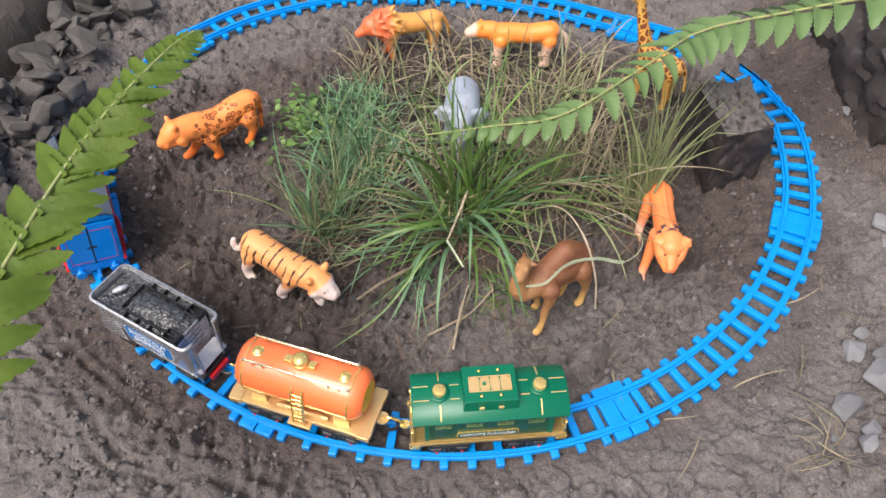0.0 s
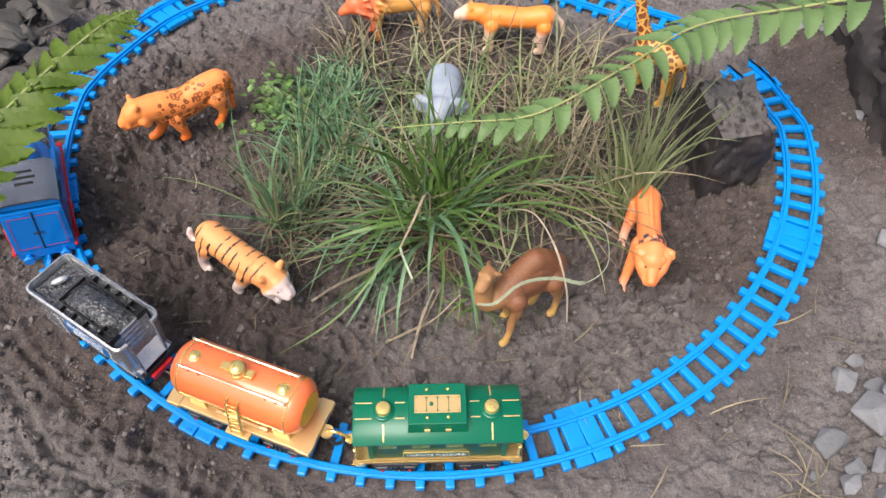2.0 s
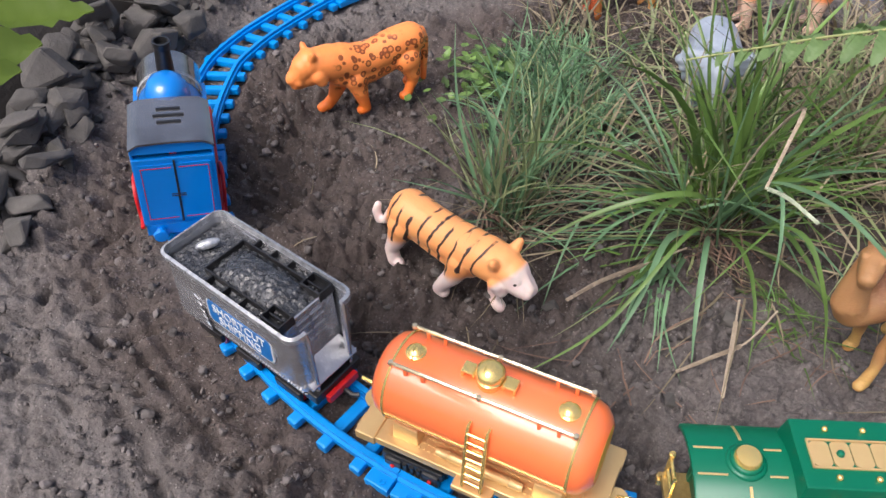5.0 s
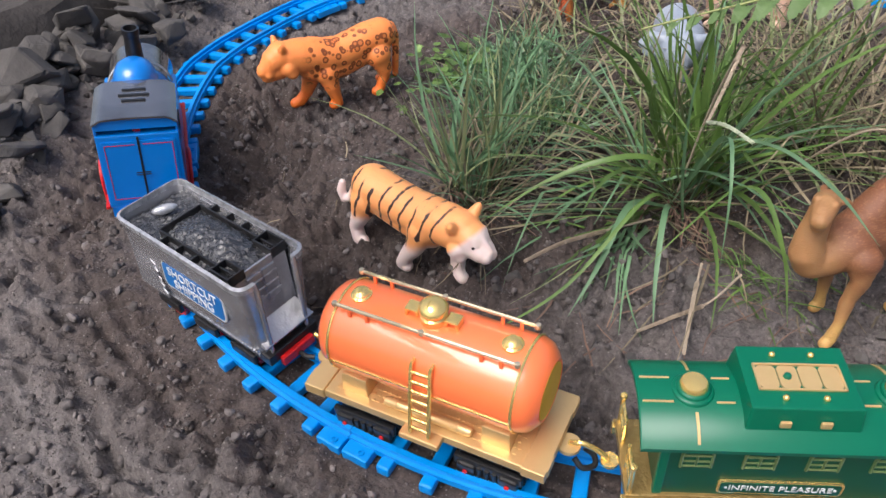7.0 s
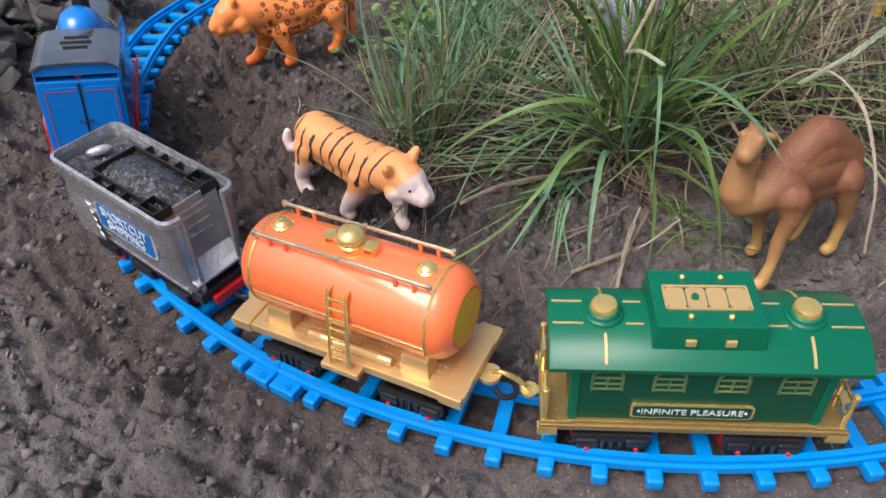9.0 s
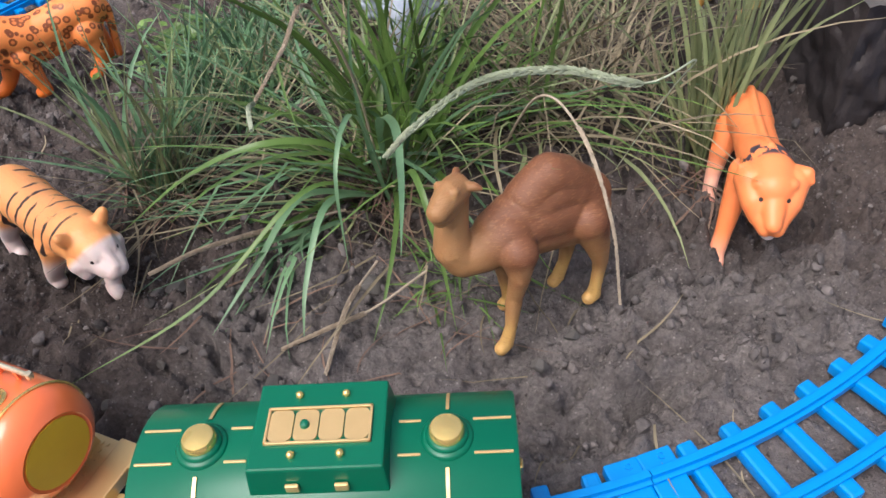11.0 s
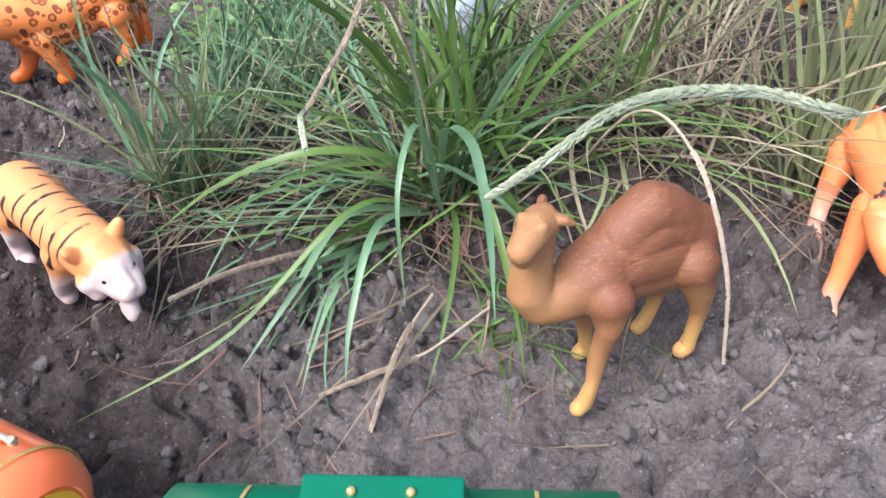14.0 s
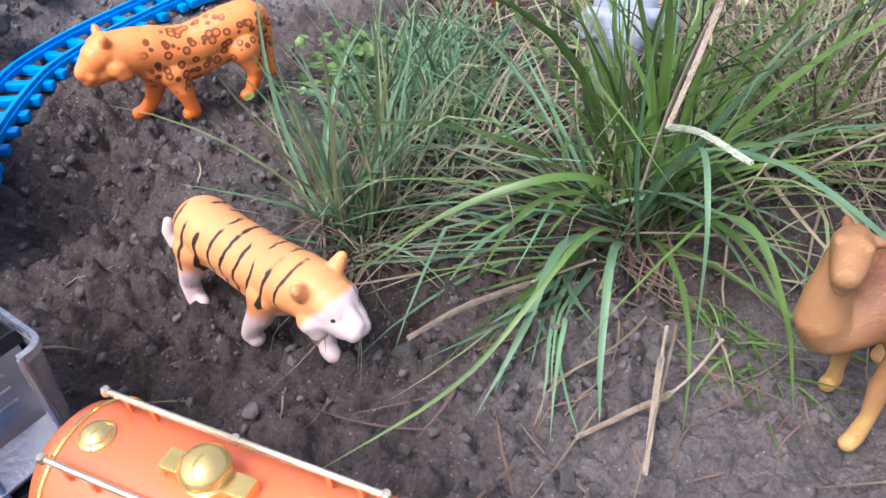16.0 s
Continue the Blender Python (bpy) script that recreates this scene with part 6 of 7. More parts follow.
def build_giraffe():
    m, base, x, y, z, no, vec = painted("giraffe_paint", (0.72, 0.40, 0.10))
    vo = m.node_tree.nodes.new("ShaderNodeTexVoronoi")
    vo.feature = "DISTANCE_TO_EDGE"
    vo.inputs["Scale"].default_value = 150
    m.node_tree.links.new(vec, vo.inputs["Vector"])
    spot = node_math(m, "MULTIPLY", node_step(m, vo.outputs["Distance"], 0.10, 0.15), node_math(m, "MULTIPLY", node_step(m, z, 0.036, 0.044), node_math(m, "SUBTRACT", 1.0, node_step(m, z, 0.108, 0.112))))
    set_base(m, node_mix(m, spot, base, (0.20, 0.055, 0.018)))
    ch = [[(-0.022, 0, 0.050, 0.0105), (-0.006, 0, 0.052, 0.0115), (0.010, 0, 0.055, 0.0105)],
          [(0.010, 0, 0.058, 0.0088), (0.017, 0, 0.072, 0.0068), (0.023, 0, 0.088, 0.0056), (0.028, 0, 0.103, 0.0050), (0.031, 0, 0.113, 0.0050)],
          [(0.032, 0, 0.115, 0.0055), (0.040, 0, 0.112, 0.0044), (0.047, 0, 0.108, 0.0034)]]
    ch += both([(0.030, 0.0025, 0.119, 0.0012), (0.0295, 0.0028, 0.1245, 0.0013)]) + both([(0.028, 0.004, 0.117, 0.0020), (0.025, 0.008, 0.118, 0.0012)])
    for x0 in (-0.022, 0.010):
        ch += both([(x0, 0.006, 0.046, 0.0068), (x0 + 0.001, 0.008, 0.030, 0.0042), (x0 - 0.001, 0.009, 0.015, 0.0030), (x0, 0.009, 0.003, 0.0034), (x0 + 0.002, 0.009, 0.0022, 0.0034)])
    ch += [[(-0.032, 0, 0.052, 0.002), (-0.036, 0, 0.040, 0.0016), (-0.037, 0, 0.028, 0.002)]]
    figure("giraffe_figure", ch, m, at(0.218, 0.350, 142, ground_z(0.218, 0.35)), "tan plastic giraffe figure with brown patches, standing behind grass", 0.001)


def build_elephant():
    m = material("pale_grey_plastic", (0.36, 0.41, 0.48), (0.24, 0.28, 0.34), 60, 0.45, bump=0.2, bump_scale=400)
    ch = [[(-0.022, 0, 0.033, 0.0150), (0.0, 0, 0.033, 0.0165), (0.014, 0, 0.032, 0.0140)], [(0.020, 0, 0.036, 0.0115), (0.028, 0, 0.034, 0.0095)],
          [(0.034, 0, 0.030, 0.0060), (0.040, 0, 0.020, 0.0045), (0.042, 0, 0.010, 0.0036), (0.046, 0, 0.006, 0.0030)]]
    ch += both([(0.018, 0.010, 0.041, 0.0042), (0.015, 0.018, 0.041, 0.0036)]) + both([(0.018, 0.010, 0.037, 0.0042), (0.014, 0.021, 0.036, 0.0034)]) + both([(0.018, 0.010, 0.033, 0.0042), (0.015, 0.018, 0.031, 0.0034)])
    for x0 in (-0.022, 0.012):
        ch += both([(x0, 0.008, 0.025, 0.0075), (x0, 0.009, 0.012, 0.0060), (x0, 0.009, 0.004, 0.0060)])
    figure("elephant_figure", ch, m, at(0.012, 0.298, 262, ground_z(0.012, 0.298)) @ Matrix.Diagonal((1.0, 1.1, 1.05, 1)), "pale grey plastic elephant figure, half hidden by grass", 0.001)


build_tiger()
build_leopard()
build_camel()
build_lion()
build_back_cats()
build_giraffe()
build_elephant()


# ---- grass ----
def blades(specs, seed, name, mat, label, category="grass", kind="stuff"):
    """One clump: specs of (count, x, y, spread, length lo-hi, lean lo-hi, heading, heading spread, droop, width)."""
    rng = random.Random(seed)
    verts, faces = [], []
    for count, cx, cy, spread, l0, l1, lean0, lean1, head, hspread, droop, width in specs:
        for _ in range(count):
            a, d = rng.uniform(0, 2 * math.pi), spread * math.sqrt(rng.random())
            x, y = cx + d * math.cos(a), cy + d * math.sin(a)
            h = radians(head + rng.uniform(-hspread, hspread))
            lean = radians(rng.uniform(lean0, lean1))
            ln = rng.uniform(l0, l1)
            dirv = Vector((math.cos(h) * math.sin(lean), math.sin(h) * math.sin(lean), math.cos(lean)))
            dr = droop * rng.uniform(0.3, 1.4)
            p = Vector((x, y, ground_z(x, y) - 0.001))
            side = dirv.cross(Vector((rng.uniform(-0.3, 0.3), rng.uniform(-0.3, 0.3), 1))).normalized()
            bend = side * rng.uniform(-0.9, 0.9)
            n = 6
            w0 = width * rng.uniform(0.6, 1.3)
            start = len(verts)
            v = dirv.copy()
            kink = rng.randint(2, 5) if rng.random() < 0.26 else 0
            for k in range(n + 1):
                s = k / n
                w = w0 * (1 - s) ** 0.7 * (0.55 + 0.9 * min(1, s * 3)) if k < n else w0 * 0.05
                up = side.cross(v).normalized()
                verts += [p - side * w / 2, p - up * w * 0.18, p + side * w / 2]
                p = p + v * (ln / n)
                low = ground_z(p.x, p.y) + 0.0012
                if p.z < low:
                    p.z = low
                    v.z = max(v.z, 0)
                v = v + Vector((0, 0, -dr / n)) + bend / n
                if k == kink and kink:
                    v = v + Vector((rng.uniform(-0.5, 0.5), rng.uniform(-0.5, 0.5), -0.6))
                v.normalize()
                side = (side - v * side.dot(v)).normalized()
            for k in range(n):
                b = start + 3 * k
                faces += [(b, b + 1, b + 4, b + 3), (b + 1, b + 2, b + 5, b + 4)]
    me = bpy.data.meshes.new(name)
    me.from_pydata([tuple(v) for v in verts], [], faces)
    me.polygons.foreach_set("use_smooth", [True] * len(faces))
    me.materials.append(M[mat])
    return tagged(new(name, me), label, category, kind=kind)


blades([(58, 0.006, 0.194, 0.020, 0.08, 0.18, 3, 48, 90, 180, 0.9, 0.0034), (34, 0.004, 0.190, 0.022, 0.06, 0.15, 30, 80, 80, 180, 1.2, 0.0030), (11, -0.010, 0.176, 0.012, 0.06, 0.13, 50, 95, 205, 30, 0.7, 0.0022)], 1, "grass_clump", "grass", "dense green grass clump with long arching blades")
blades([(34, 0.0, 0.190, 0.024, 0.08, 0.18, 10, 75, 90, 180, 1.2, 0.0028), (10, -0.03, 0.172, 0.02, 0.08, 0.13, 60, 92, 185, 30, 0.4, 0.0020), (12, -0.026, 0.156, 0.010, 0.06, 0.11, 45, 90, 235, 18, 0.7, 0.0024)], 31, "grass_clump", "grass_blue", "pale blue-green blades leaning out of the clump")
blades([(46, 0.0, 0.192, 0.024, 0.06, 0.16, 8, 60, 90, 150, 0.9, 0.0013), (10, -0.02, 0.168, 0.02, 0.05, 0.11, 45, 95, 220, 60, 0.6, 0.0013)], 34, "grass_clump", "grass_pale", "thin yellow-green blades mixed into the clump")
blades([(30, 0.055, 0.215, 0.030, 0.07, 0.16, 10, 75, 90, 180, 1.1, 0.0020), (30, 0.03, 0.25, 0.03, 0.07, 0.15, 10, 70, 90, 180, 1.1, 0.0021)], 2, "grass_clump", "grass", "green grass clump mixed with dry stalks")
blades([(26, -0.126, 0.184, 0.012, 0.05, 0.12, 0, 30, 60, 120, 0.6, 0.0023), (30, -0.126, 0.184, 0.014, 0.03, 0.08, 25, 75, 0, 180, 0.7, 0.0018)], 3, "grass_clump", "grass_blue", "upright blue-green grass clump with pale stems")
blades([(60, -0.124, 0.188, 0.016, 0.04, 0.12, 0, 45, 60, 150, 0.6, 0.0017)], 33, "grass_clump", "grass_pale", "thin pale stems among blue-green grass")
blades([(170, -0.090, 0.282, 0.042, 0.03, 0.09, 0, 75, 70, 180, 0.9, 0.0019), (320, -0.100, 0.352, 0.036, 0.012, 0.045, 0, 85, 70, 180, 1.4, 0.0019), (46, -0.10, 0.24, 0.03, 0.05, 0.10, 0, 60, 60, 140, 0.8, 0.0020)], 4, "grass_clump", "grass_blue", "bushy fine blue-green grass clump")
blades([(90, -0.090, 0.275, 0.045, 0.03, 0.09, 10, 85, 70, 180, 0.9, 0.0014)], 35, "grass_clump", "grass_pale", "thin yellow-green blades in the bushy clump")
blades([(70, -0.128, 0.182, 0.02, 0.03, 0.10, 5, 80, 200, 180, 0.3, 0.0012), (50, -0.06, 0.235, 0.05, 0.06, 0.13, 25, 90, 90, 180, 0.6, 0.0013), (16, -0.05, 0.178, 0.02, 0.06, 0.12, 80, 92, 180, 30, 0.1, 0.0016)], 5, "dry_grass", "straw", "pale dry grass stalks at the foot of green grass")
blades([(46, 0.172, 0.192, 0.013, 0.10, 0.18, 4, 26, 55, 30, 0.25, 0.0024), (26, 0.165, 0.195, 0.016, 0.07, 0.14, 10, 55, 130, 60, 0.6, 0.0020)], 6, "grass_clump", "grass_pale", "tall pale green grass stems leaning over a boulder")
blades([(170, 0.100, 0.245, 0.060, 0.06, 0.16, 30, 92, 90, 180, 0.5, 0.0016), (110, 0.14, 0.22, 0.045, 0.05, 0.14, 25, 92, 140, 95, 0.6, 0.0015), (80, 0.06, 0.30, 0.05, 0.05, 0.13, 40, 92, 90, 180, 0.4, 0.0015), (7, 0.02, 0.16, 0.04, 0.05, 0.12, 60, 95, 250, 90, 0.3, 0.0011), (34, 0.0, 0.19, 0.03, 0.06, 0.15, 20, 80, 90, 120, 0.8, 0.0012)], 7, "dry_grass", "straw", "tangled dry straw between grass clumps")
blades([(90, 0.03, 0.415, 0.055, 0.05, 0.11, 20, 85, 90, 180, 0.8, 0.0017), (50, -0.07, 0.41, 0.03, 0.04, 0.09, 20, 70, 90, 180, 0.8, 0.0017), (60, 0.15, 0.37, 0.04, 0.05, 0.11, 20, 85, 90, 180, 0.8, 0.0017)], 8, "dry_grass", "straw", "pale dry grass around the figures")
blades([(60, 0.13, 0.33, 0.05, 0.05, 0.11, 20, 75, 90, 180, 0.9, 0.0020), (40, -0.02, 0.36, 0.04, 0.04, 0.09, 20, 75, 90, 180, 0.9, 0.0020), (40, 0.09, 0.25, 0.06, 0.06, 0.14, 15, 80, 90, 180, 0.9, 0.0017)], 9, "grass_clump", "grass_pale", "thin pale green grass among dry stalks")
blades([(60, 0.172, 0.186, 0.018, 0.02, 0.05, 60, 110, 250, 110, 0.9, 0.0012), (60, 0.0, 0.176, 0.018, 0.02, 0.06, 70, 110, 260, 110, 0.9, 0.0011), (40, -0.126, 0.180, 0.016, 0.02, 0.05, 70, 105, 260, 110, 0.9, 0.0010), (26, -0.02, 0.09, 0.07, 0.02, 0.06, 80, 100, 90, 180, 0.2, 0.0010)], 10, "grass_roots", "root", "brown matted grass roots lying bare on soil", "roots")

blades([(38, 0.034, 0.114, 0.016, 0.015, 0.045, 40, 95, 200, 120, 0.7, 0.0011)], 51, "grass_clump", "grass", "small tuft of fine dark green grass beside the camel figure")


def build_weed():
    """Low leafy weed beside the blue-green grass."""
    rng = random.Random(77)
    verts, faces = [], []
    for _ in range(150):
        x, y = -0.148 + rng.gauss(0, 0.018), 0.335 + rng.gauss(0, 0.026)
        p = Vector((x, y, ground_z(x, y) + rng.uniform(0.003, 0.03)))
        a = rng.uniform(0, 2 * math.pi)
        f = Vector((math.cos(a), math.sin(a), rng.uniform(-0.3, 0.6))).normalized()
        s = f.cross(Vector((0, 0, 1))).normalized()
        ln, wd, b = rng.uniform(0.006, 0.013), rng.uniform(0.004, 0.008), len(verts)
        verts += [tuple(p), tuple(p + f * ln * 0.4 + s * wd / 2), tuple(p + f * ln * 0.45 - Vector((0, 0, 0.001))), tuple(p + f * ln * 0.4 - s * wd / 2), tuple(p + f * ln * 0.8 + s * wd * 0.35), tuple(p + f * ln * 0.8 - s * wd * 0.35), tuple(p + f * ln)]
        faces += [(b, b + 2, b + 1), (b, b + 3, b + 2), (b + 1, b + 2, b + 6, b + 4), (b + 2, b + 3, b + 5, b + 6)]
    me = bpy.data.meshes.new("weed")
    me.from_pydata(verts, [], faces)
    me.materials.append(M["grass"])
    tagged(new("weed", me), "low leafy green weed on soil", "weed", kind="stuff")


build_weed()


def seed_head(path, start, mat, label, r=0.0010, grow=0.0026, stem=0.0007):
    """A grass stalk through the points of path, with a spike of small seeds from that share of its length on."""
    pts = spline(path, 40)
    t = thing("grass_stalk", Matrix.Translation(pts[0]), label, "grass stalk", "seeding grass stalks")
    inv = Matrix.Translation(-pts[0])
    bm = bmesh.new()
    tube(bm, [inv @ p for p in pts], [stem * (1 - 0.43 * k / 39) for k in range(40)], 6)
    part("stem", bm, mat, t, "", True)
    bm = bmesh.new()
    rng = random.Random(int(1000 * abs(path[0][0]) + 7))
    dense = spline([pts[k] for k in range(int(start * 39), 40)], 130)
    for k in range(len(dense) - 1):
        f = (dense[k + 1] - dense[k]).normalized()
        for side in range(7):
            a = rng.uniform(0, 2 * math.pi)
            u = f.cross(Vector((0.3, 0.1, 1))).normalized()
            v = f.cross(u)
            o = (u * math.cos(a) + v * math.sin(a))
            c = inv @ (dense[k] + o * r * 0.4)
            tip = c + (f * 0.9 + o * 0.36).normalized() * grow * (1.0 - 0.5 * k / 130)
            tube(bm, [c, c.lerp(tip, 0.5) + o * 0.0001, tip], [0.00018, 0.00026, 0.00006], 3, False)
    ob = part("spike", bm, mat, t)
    ob["kind"] = "stuff"
    return t


seed_head([(0.120, 0.185, -0.006), (0.124, 0.120, 0.085), (0.108, 0.045, 0.144), (0.090, 0.024, 0.151), (0.070, 0.024, 0.156), (0.050, 0.020, 0.157), (0.034, 0.010, 0.152), (0.025, 0.018, 0.138)], 0.46, "seed", "pale green arching grass stalk with seed spike", 0.0008, 0.0024, 0.0003)
seed_head([(0.060, 0.20, 0.0), (0.075, 0.14, 0.075), (0.088, 0.105, 0.082), (0.100, 0.086, 0.050), (0.106, 0.080, 0.008)], 0.5, "seed_dry", "dry hanging grass stalk with seed spike", 0.0006, 0.0017)
seed_head([(-0.02, 0.155, 0.006), (-0.05, 0.125, 0.022), (-0.075, 0.105, 0.030), (-0.094, 0.090, 0.031)], 0.35, "seed_dry", "dry grass stalk with seed spike lying low", 0.0010, 0.0026)
seed_head([(0.022, 0.11, 0.004), (0.0, 0.085, 0.008), (-0.02, 0.074, 0.008), (-0.038, 0.066, 0.006)], 0.4, "seed_dry", "dry grass stalk with seed spike lying on soil", 0.0009, 0.0024)
seed_head([(0.0, 0.11, 0.012), (-0.010, 0.080, 0.016), (-0.018, 0.052, 0.006)], 0.3, "seed_dry", "dry grass stalk with seed spike lying on soil", 0.0009, 0.0024)

seed_head([(-0.002, 0.18, 0.0), (-0.002, 0.145, 0.085), (-0.006, 0.104, 0.139), (-0.014, 0.088, 0.132), (-0.023, 0.073, 0.122)], 0.5, "seed_dry", "dry branching grass stalk above the clump", 0.0005, 0.0019)
seed_head([(-0.023, 0.073, 0.122), (-0.020, 0.058, 0.1295), (-0.015, 0.041, 0.133)], 0.05, "seed", "pale green seed spike of a grass stalk", 0.0006, 0.0017)


def long_blade(path, width, mat, label):
    """One broad folded grass blade along path."""
    pts = spline(path, 24)
    verts, faces = [], []
    for k, p in enumerate(pts):
        f = (pts[min(k + 1, 23)] - pts[max(k - 1, 0)]).normalized()
        side = f.cross(Vector((0.1, -0.5, 1))).normalized()
        up = side.cross(f)
        s = k / 23
        w = width * (0.5 + 0.5 * min(1, 4 * s)) * max(0.04, (1 - s**2.5))
        verts += [tuple(p - side * w / 2), tuple(p - up * w * 0.15), tuple(p + side * w / 2)]
    for k in range(23):
        b = 3 * k
        faces += [(b, b + 1, b + 4, b + 3), (b + 1, b + 2, b + 5, b + 4)]
    me = bpy.data.meshes.new("long_grass")
    me.from_pydata(verts, [], faces)
    me.polygons.foreach_set("use_smooth", [True] * len(faces))
    me.materials.append(M[mat])
    return tagged(new("long_grass", me), label, "grass blade", "single long grass blades")


for path, width, mat, label in (
    ([(-0.004, 0.178, 0.005), (-0.018, 0.155, 0.045), (-0.045, 0.137, 0.062), (-0.082, 0.133, 0.050), (-0.122, 0.128, 0.022)], 0.0040, "grass", "long bright green grass blade arching over the soil"),
    ([(0.0, 0.178, 0.01), (0.006, 0.145, 0.065), (0.018, 0.100, 0.092), (0.024, 0.050, 0.105), (0.026, 0.012, 0.109)], 0.0042, "grass_blue", "broad blue-green grass blade drooping from the clump"),
    ([(-0.010, 0.168, 0.006), (-0.036, 0.140, 0.028), (-0.054, 0.104, 0.018), (-0.072, 0.078, 0.003)], 0.0040, "grass_blue", "long pale green grass blade touching the soil"),
    ([(-0.006, 0.168, 0.006), (-0.030, 0.130, 0.040), (-0.075, 0.085, 0.016), (-0.128, 0.054, 0.003)], 0.0026, "grass", "long dark green grass blade lying towards the track"),
    ([(-0.004, 0.168, 0.004), (-0.020, 0.125, 0.036), (-0.028, 0.090, 0.022), (-0.030, 0.070, 0.004)], 0.0036, "grass_blue", "long pale green grass blade touching the soil"),
    ([(0.004, 0.170, 0.004), (0.020, 0.120, 0.055), (0.030, 0.090, 0.040), (0.036, 0.072, 0.004)], 0.0034, "grass", "green grass blade bent down beside the camel"),
    ([(0.0, 0.175, 0.01), (0.0, 0.120, 0.085), (-0.004, 0.085, 0.085), (-0.004, 0.072, 0.045)], 0.0026, "grass_blue", "broad blue-green grass blade drooping from the clump"),
):
    long_blade(path, width, mat, label)


# ---- fern fronds ----
def frond(path, count, length, width, mat, label, start=0.0, droop=0.4, tilt=0.0, seed=1, taper=0.55, uneven=0.0, ahead=0.35, gaps=0.0):
    """A frond along path: rib with paired leaflets, each a part."""
    rng = random.Random(seed)
    pts = spline(path, 80)
    t = thing("fern_frond", Matrix.Translation(pts[0]), label, "fern")
    inv = Matrix.Translation(-pts[0])
    bm = bmesh.new()
    tube(bm, [inv @ p for p in pts], [0.0016 - 0.0011 * k / 79 for k in range(80)], 8)
    part("rib", bm, "rachis", t, "pale green rib", True)
    for i in range(count):
        s = start + (1 - start) * i / count
        k = min(77, int(s * 79))
        p, f = pts[k], (pts[k + 1] - pts[k]).normalized()
        across = f.cross(Vector((0, 0, 1))).normalized()
        size = math.sin(math.pi * (0.16 + (1 - 0.16) * (0.30 + 0.70 * s))) ** taper if taper else 1
        for side in (-1, 1):
            ln = length * max(0.16, size) * rng.uniform(0.88, 1.1) * (1 - uneven * side)
            out = (across * side + f * ahead * rng.uniform(0.75, 1.25)).normalized()
            twist = rng.uniform(-0.2, 0.2) + tilt * side
            if rng.random() < gaps:
                continue
            bm = bmesh.new()
            n, rows = 18, []
            q = p + f * (0.5 * side * 0.004)
            v = out.copy()
            sweep = f * rng.uniform(0.1, 0.5) / n
            for j in range(n + 1):
                u = j / n
                tooth = 0.13 if j % 2 else -0.05
                w = width * max(0.3, size) * (1.06 - 0.34 * u) * (1 - u**3.4) ** 0.7 * (1 + tooth * min(1, 3 * u))
                nrm = (f - v * f.dot(v)).normalized()
                upv = v.cross(nrm)
                wave = 0.0010 * math.sin(7 * u + i) * u
                a = nrm * math.cos(twist) + upv * math.sin(twist)
                rows.append([bm.verts.new(inv @ (q + a * w * e / 2 + Vector((0, 0, wave - 0.20 * w * (1 - abs(e)) + 0.0005 * math.sin(2.1 * j + 3 * e))))) for e in (-1, -0.5, 0, 0.5, 1)])
                q = q + v * (ln / n)
                v = (v + sweep + Vector((0, 0, -droop / n))).normalized()
            for r0, r1 in zip(rows, rows[1:]):
                for e in range(4):
                    bm.faces.new((r0[e], r0[e + 1], r1[e + 1], r1[e]))
            part("leaflet", bm, mat, t, "", True)
    return t


frond([(-0.62, -0.62, -0.006), (-0.50, -0.44, 0.18), (-0.36, -0.28, 0.258), (-0.27, -0.16, 0.262), (-0.249, -0.055, 0.256), (-0.236, 0.022, 0.252), (-0.219, 0.080, 0.251), (-0.195, 0.140, 0.247), (-0.184, 0.168, 0.240)], 29, 0.050, 0.0172, "fern", "bright green fern frond with toothed leaflets hanging over the bed", 0.375, 0.55, 0.15, 3, 0.5, 0.08, 0.8, 0.03)
frond([(0.57, 0.33, ground_z(0.57, 0.33) - 0.004), (0.50, 0.29, 0.165), (0.384, 0.286, 0.165), (0.295, 0.285, 0.152), (0.215, 0.270, 0.147), (0.150, 0.222, 0.148), (0.078, 0.180, 0.140), (0.022, 0.190, 0.122), (-0.030, 0.207, 0.100)], 36, 0.036, 0.0190, "fern_dull", "dull green fern frond arching over the grass", 0.0, 0.9, 0.1, 4, 0.5)


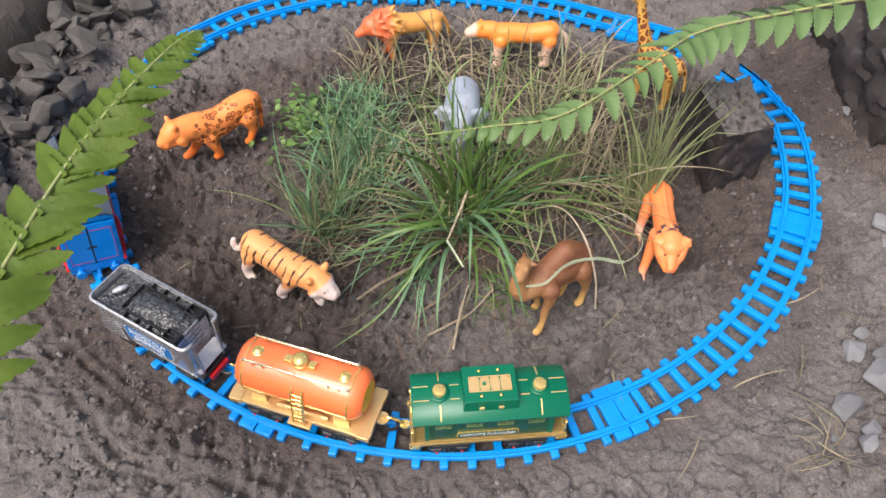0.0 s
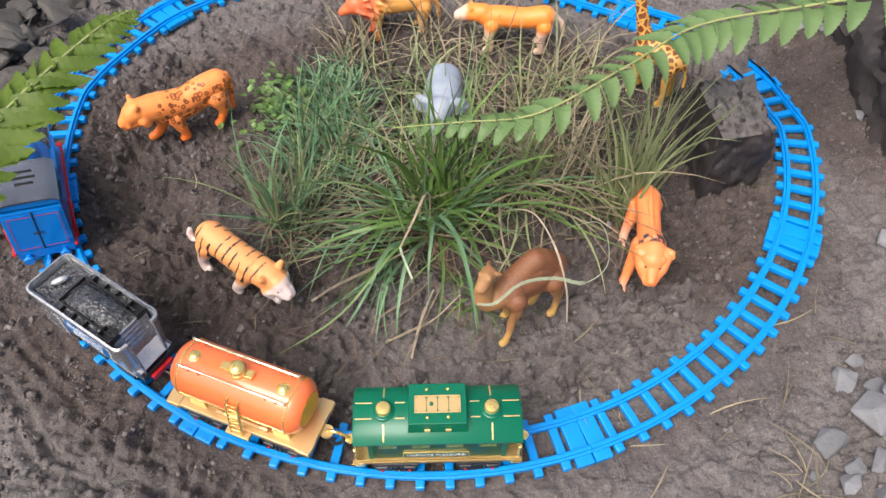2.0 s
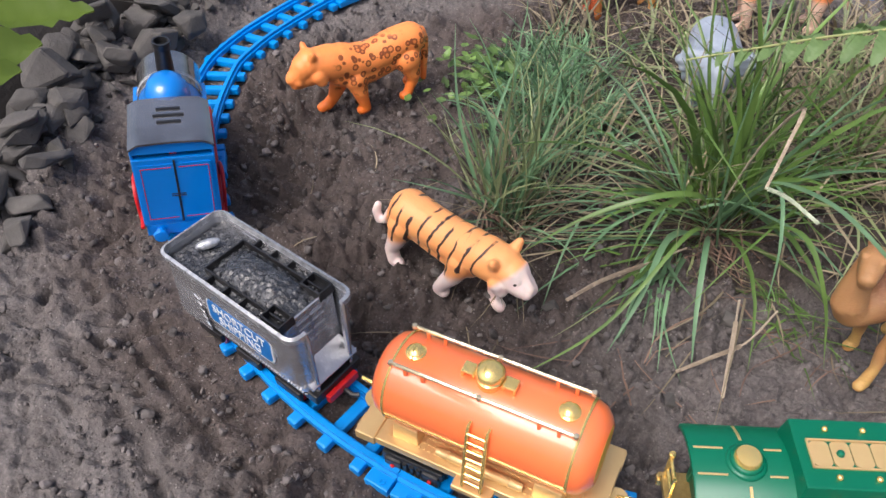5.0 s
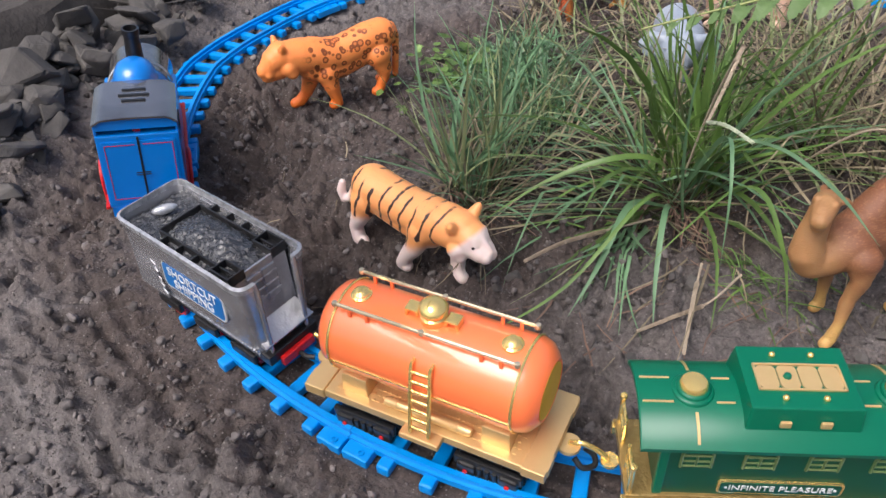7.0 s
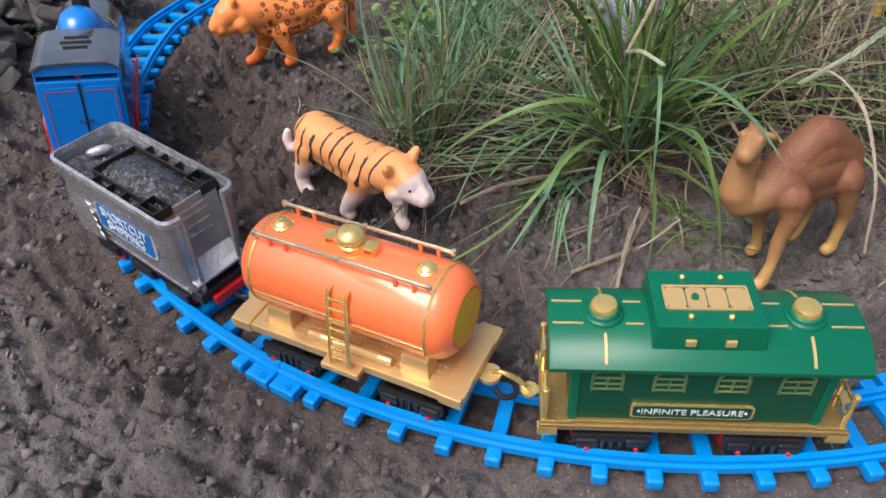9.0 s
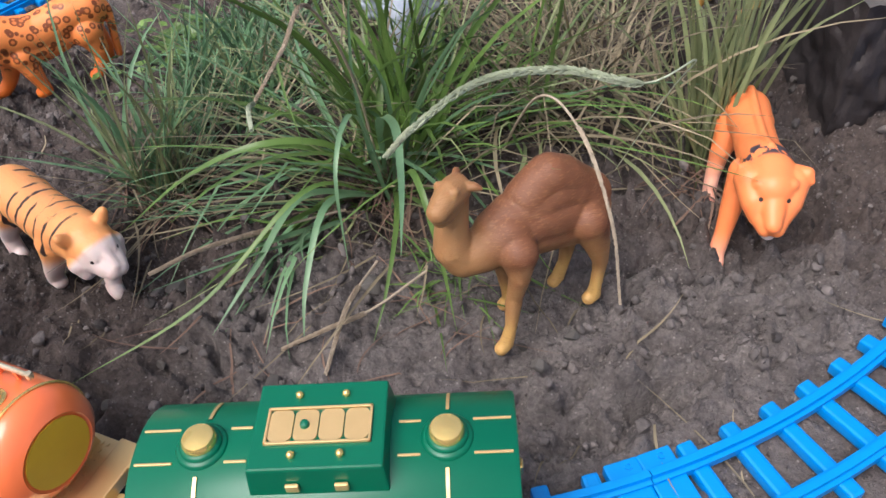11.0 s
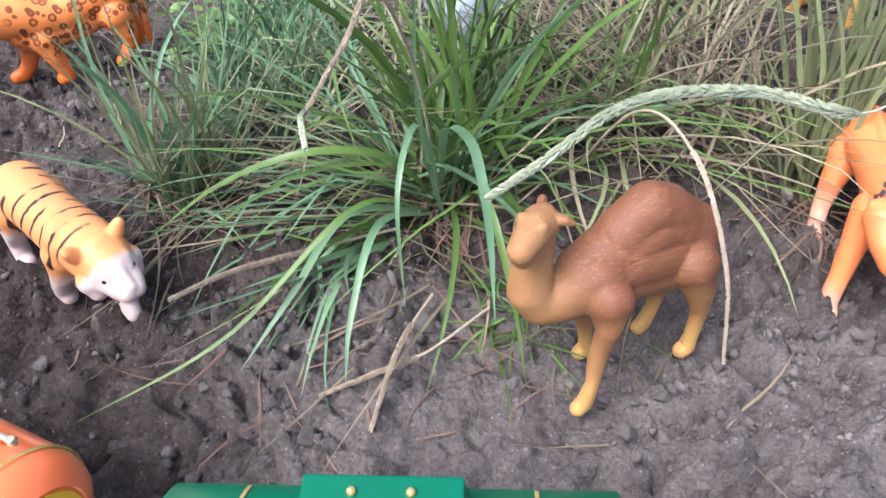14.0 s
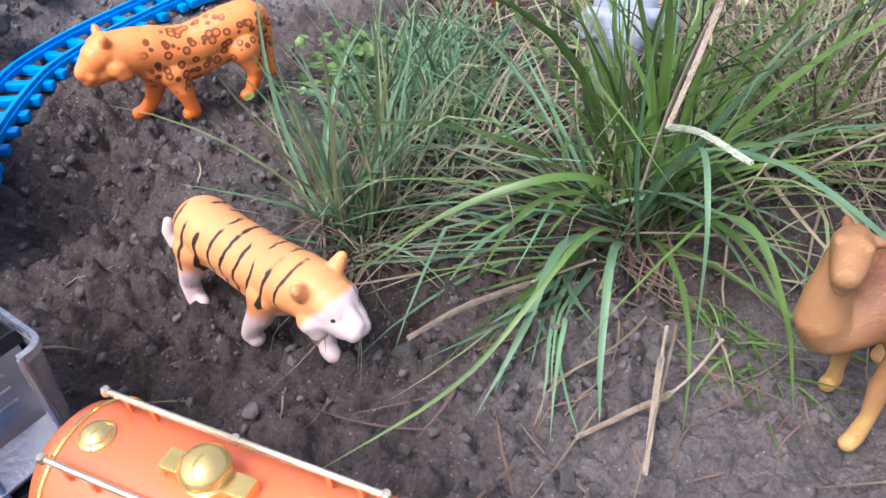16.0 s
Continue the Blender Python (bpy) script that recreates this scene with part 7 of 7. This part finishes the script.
blades([(14, 0.20, -0.06, 0.09, 0.03, 0.08, 86, 92, 0, 180, 0.0, 0.0012), (16, 0.262, -0.055, 0.012, 0.02, 0.05, 70, 95, 90, 180, 0.3, 0.0009), (15, 0.03, 0.06, 0.09, 0.02, 0.06, 84, 94, 0, 180, 0.0, 0.0011), (20, -0.2, 0.14, 0.1, 0.01, 0.04, 86, 94, 0, 180, 0.0, 0.0009), (14, 0.30, 0.03, 0.1, 0.02, 0.05, 86, 94, 0, 180, 0.0, 0.0010)], 41, "dry_straw", "straw", "loose bits of dry straw scattered on soil", "straw")


# ---- loose crumbs of soil ----
def scatter(count, lo, hi, power, seed, name, label, xr, yr):
    rng = random.Random(seed)
    shapes = []
    for k in range(10):
        bm = hull_rock(1.0, 400 + k, rng.uniform(0.6, 0.95), 16 if hi > 0.003 else 9, 0.03 if hi > 0.003 else 0)
        bmesh.ops.triangulate(bm, faces=bm.faces)
        bm.verts.index_update()
        shapes.append((np.array([v.co[:] for v in bm.verts]), np.array([[v.index for v in f.verts] for f in bm.faces])))
        bm.free()
    vs, fs, base = [], [], 0
    while count:
        x, y = rng.uniform(*xr), rng.uniform(*yr)
        if noise.noise(Vector((x * 9, y * 9, 2))) + 0.5 * rng.random() < 0.02:
            continue
        d = ring_distance(x, y)
        size = lo + (hi - lo) * rng.random() ** power
        if d < 0.03 and size > 0.002:
            continue
        count -= 1
        v, f = shapes[rng.randrange(10)]
        m = np.array(Euler((rng.uniform(0, 6), rng.uniform(0, 6), rng.uniform(0, 6))).to_matrix())
        vs.append(v @ m.T * size + (x, y, ground_z(x, y) + size * 0.22))
        fs.append(f + base)
        base += len(v)
    me = bpy.data.meshes.new(name)
    me.from_pydata(np.concatenate(vs).tolist(), [], np.concatenate(fs).tolist())
    me.polygons.foreach_set("use_smooth", [True] * len(me.polygons))
    me.materials.append(M["clod"])
    tagged(new(name, me), label, "soil crumbs", kind="stuff")


scatter(9000, 0.0012, 0.0085, 3.6, 21, "soil_crumbs", "scattered crumbs of soil and grit", (-0.44, 0.44), (-0.16, 0.58))

scatter(46000, 0.0006, 0.0024, 1.6, 22, "soil_grit", "fine grit and crumbs of dry soil", (-0.44, 0.44), (-0.16, 0.50))
scatter(160, 0.004, 0.010, 2.2, 23, "soil_clods", "broken clods of soil along the ruts", (-0.40, -0.02), (-0.16, 0.10))
scatter(900, 0.0030, 0.0090, 1.8, 24, "soil_clods", "lumps of dry soil lying over the bed", (-0.40, 0.40), (-0.15, 0.46))
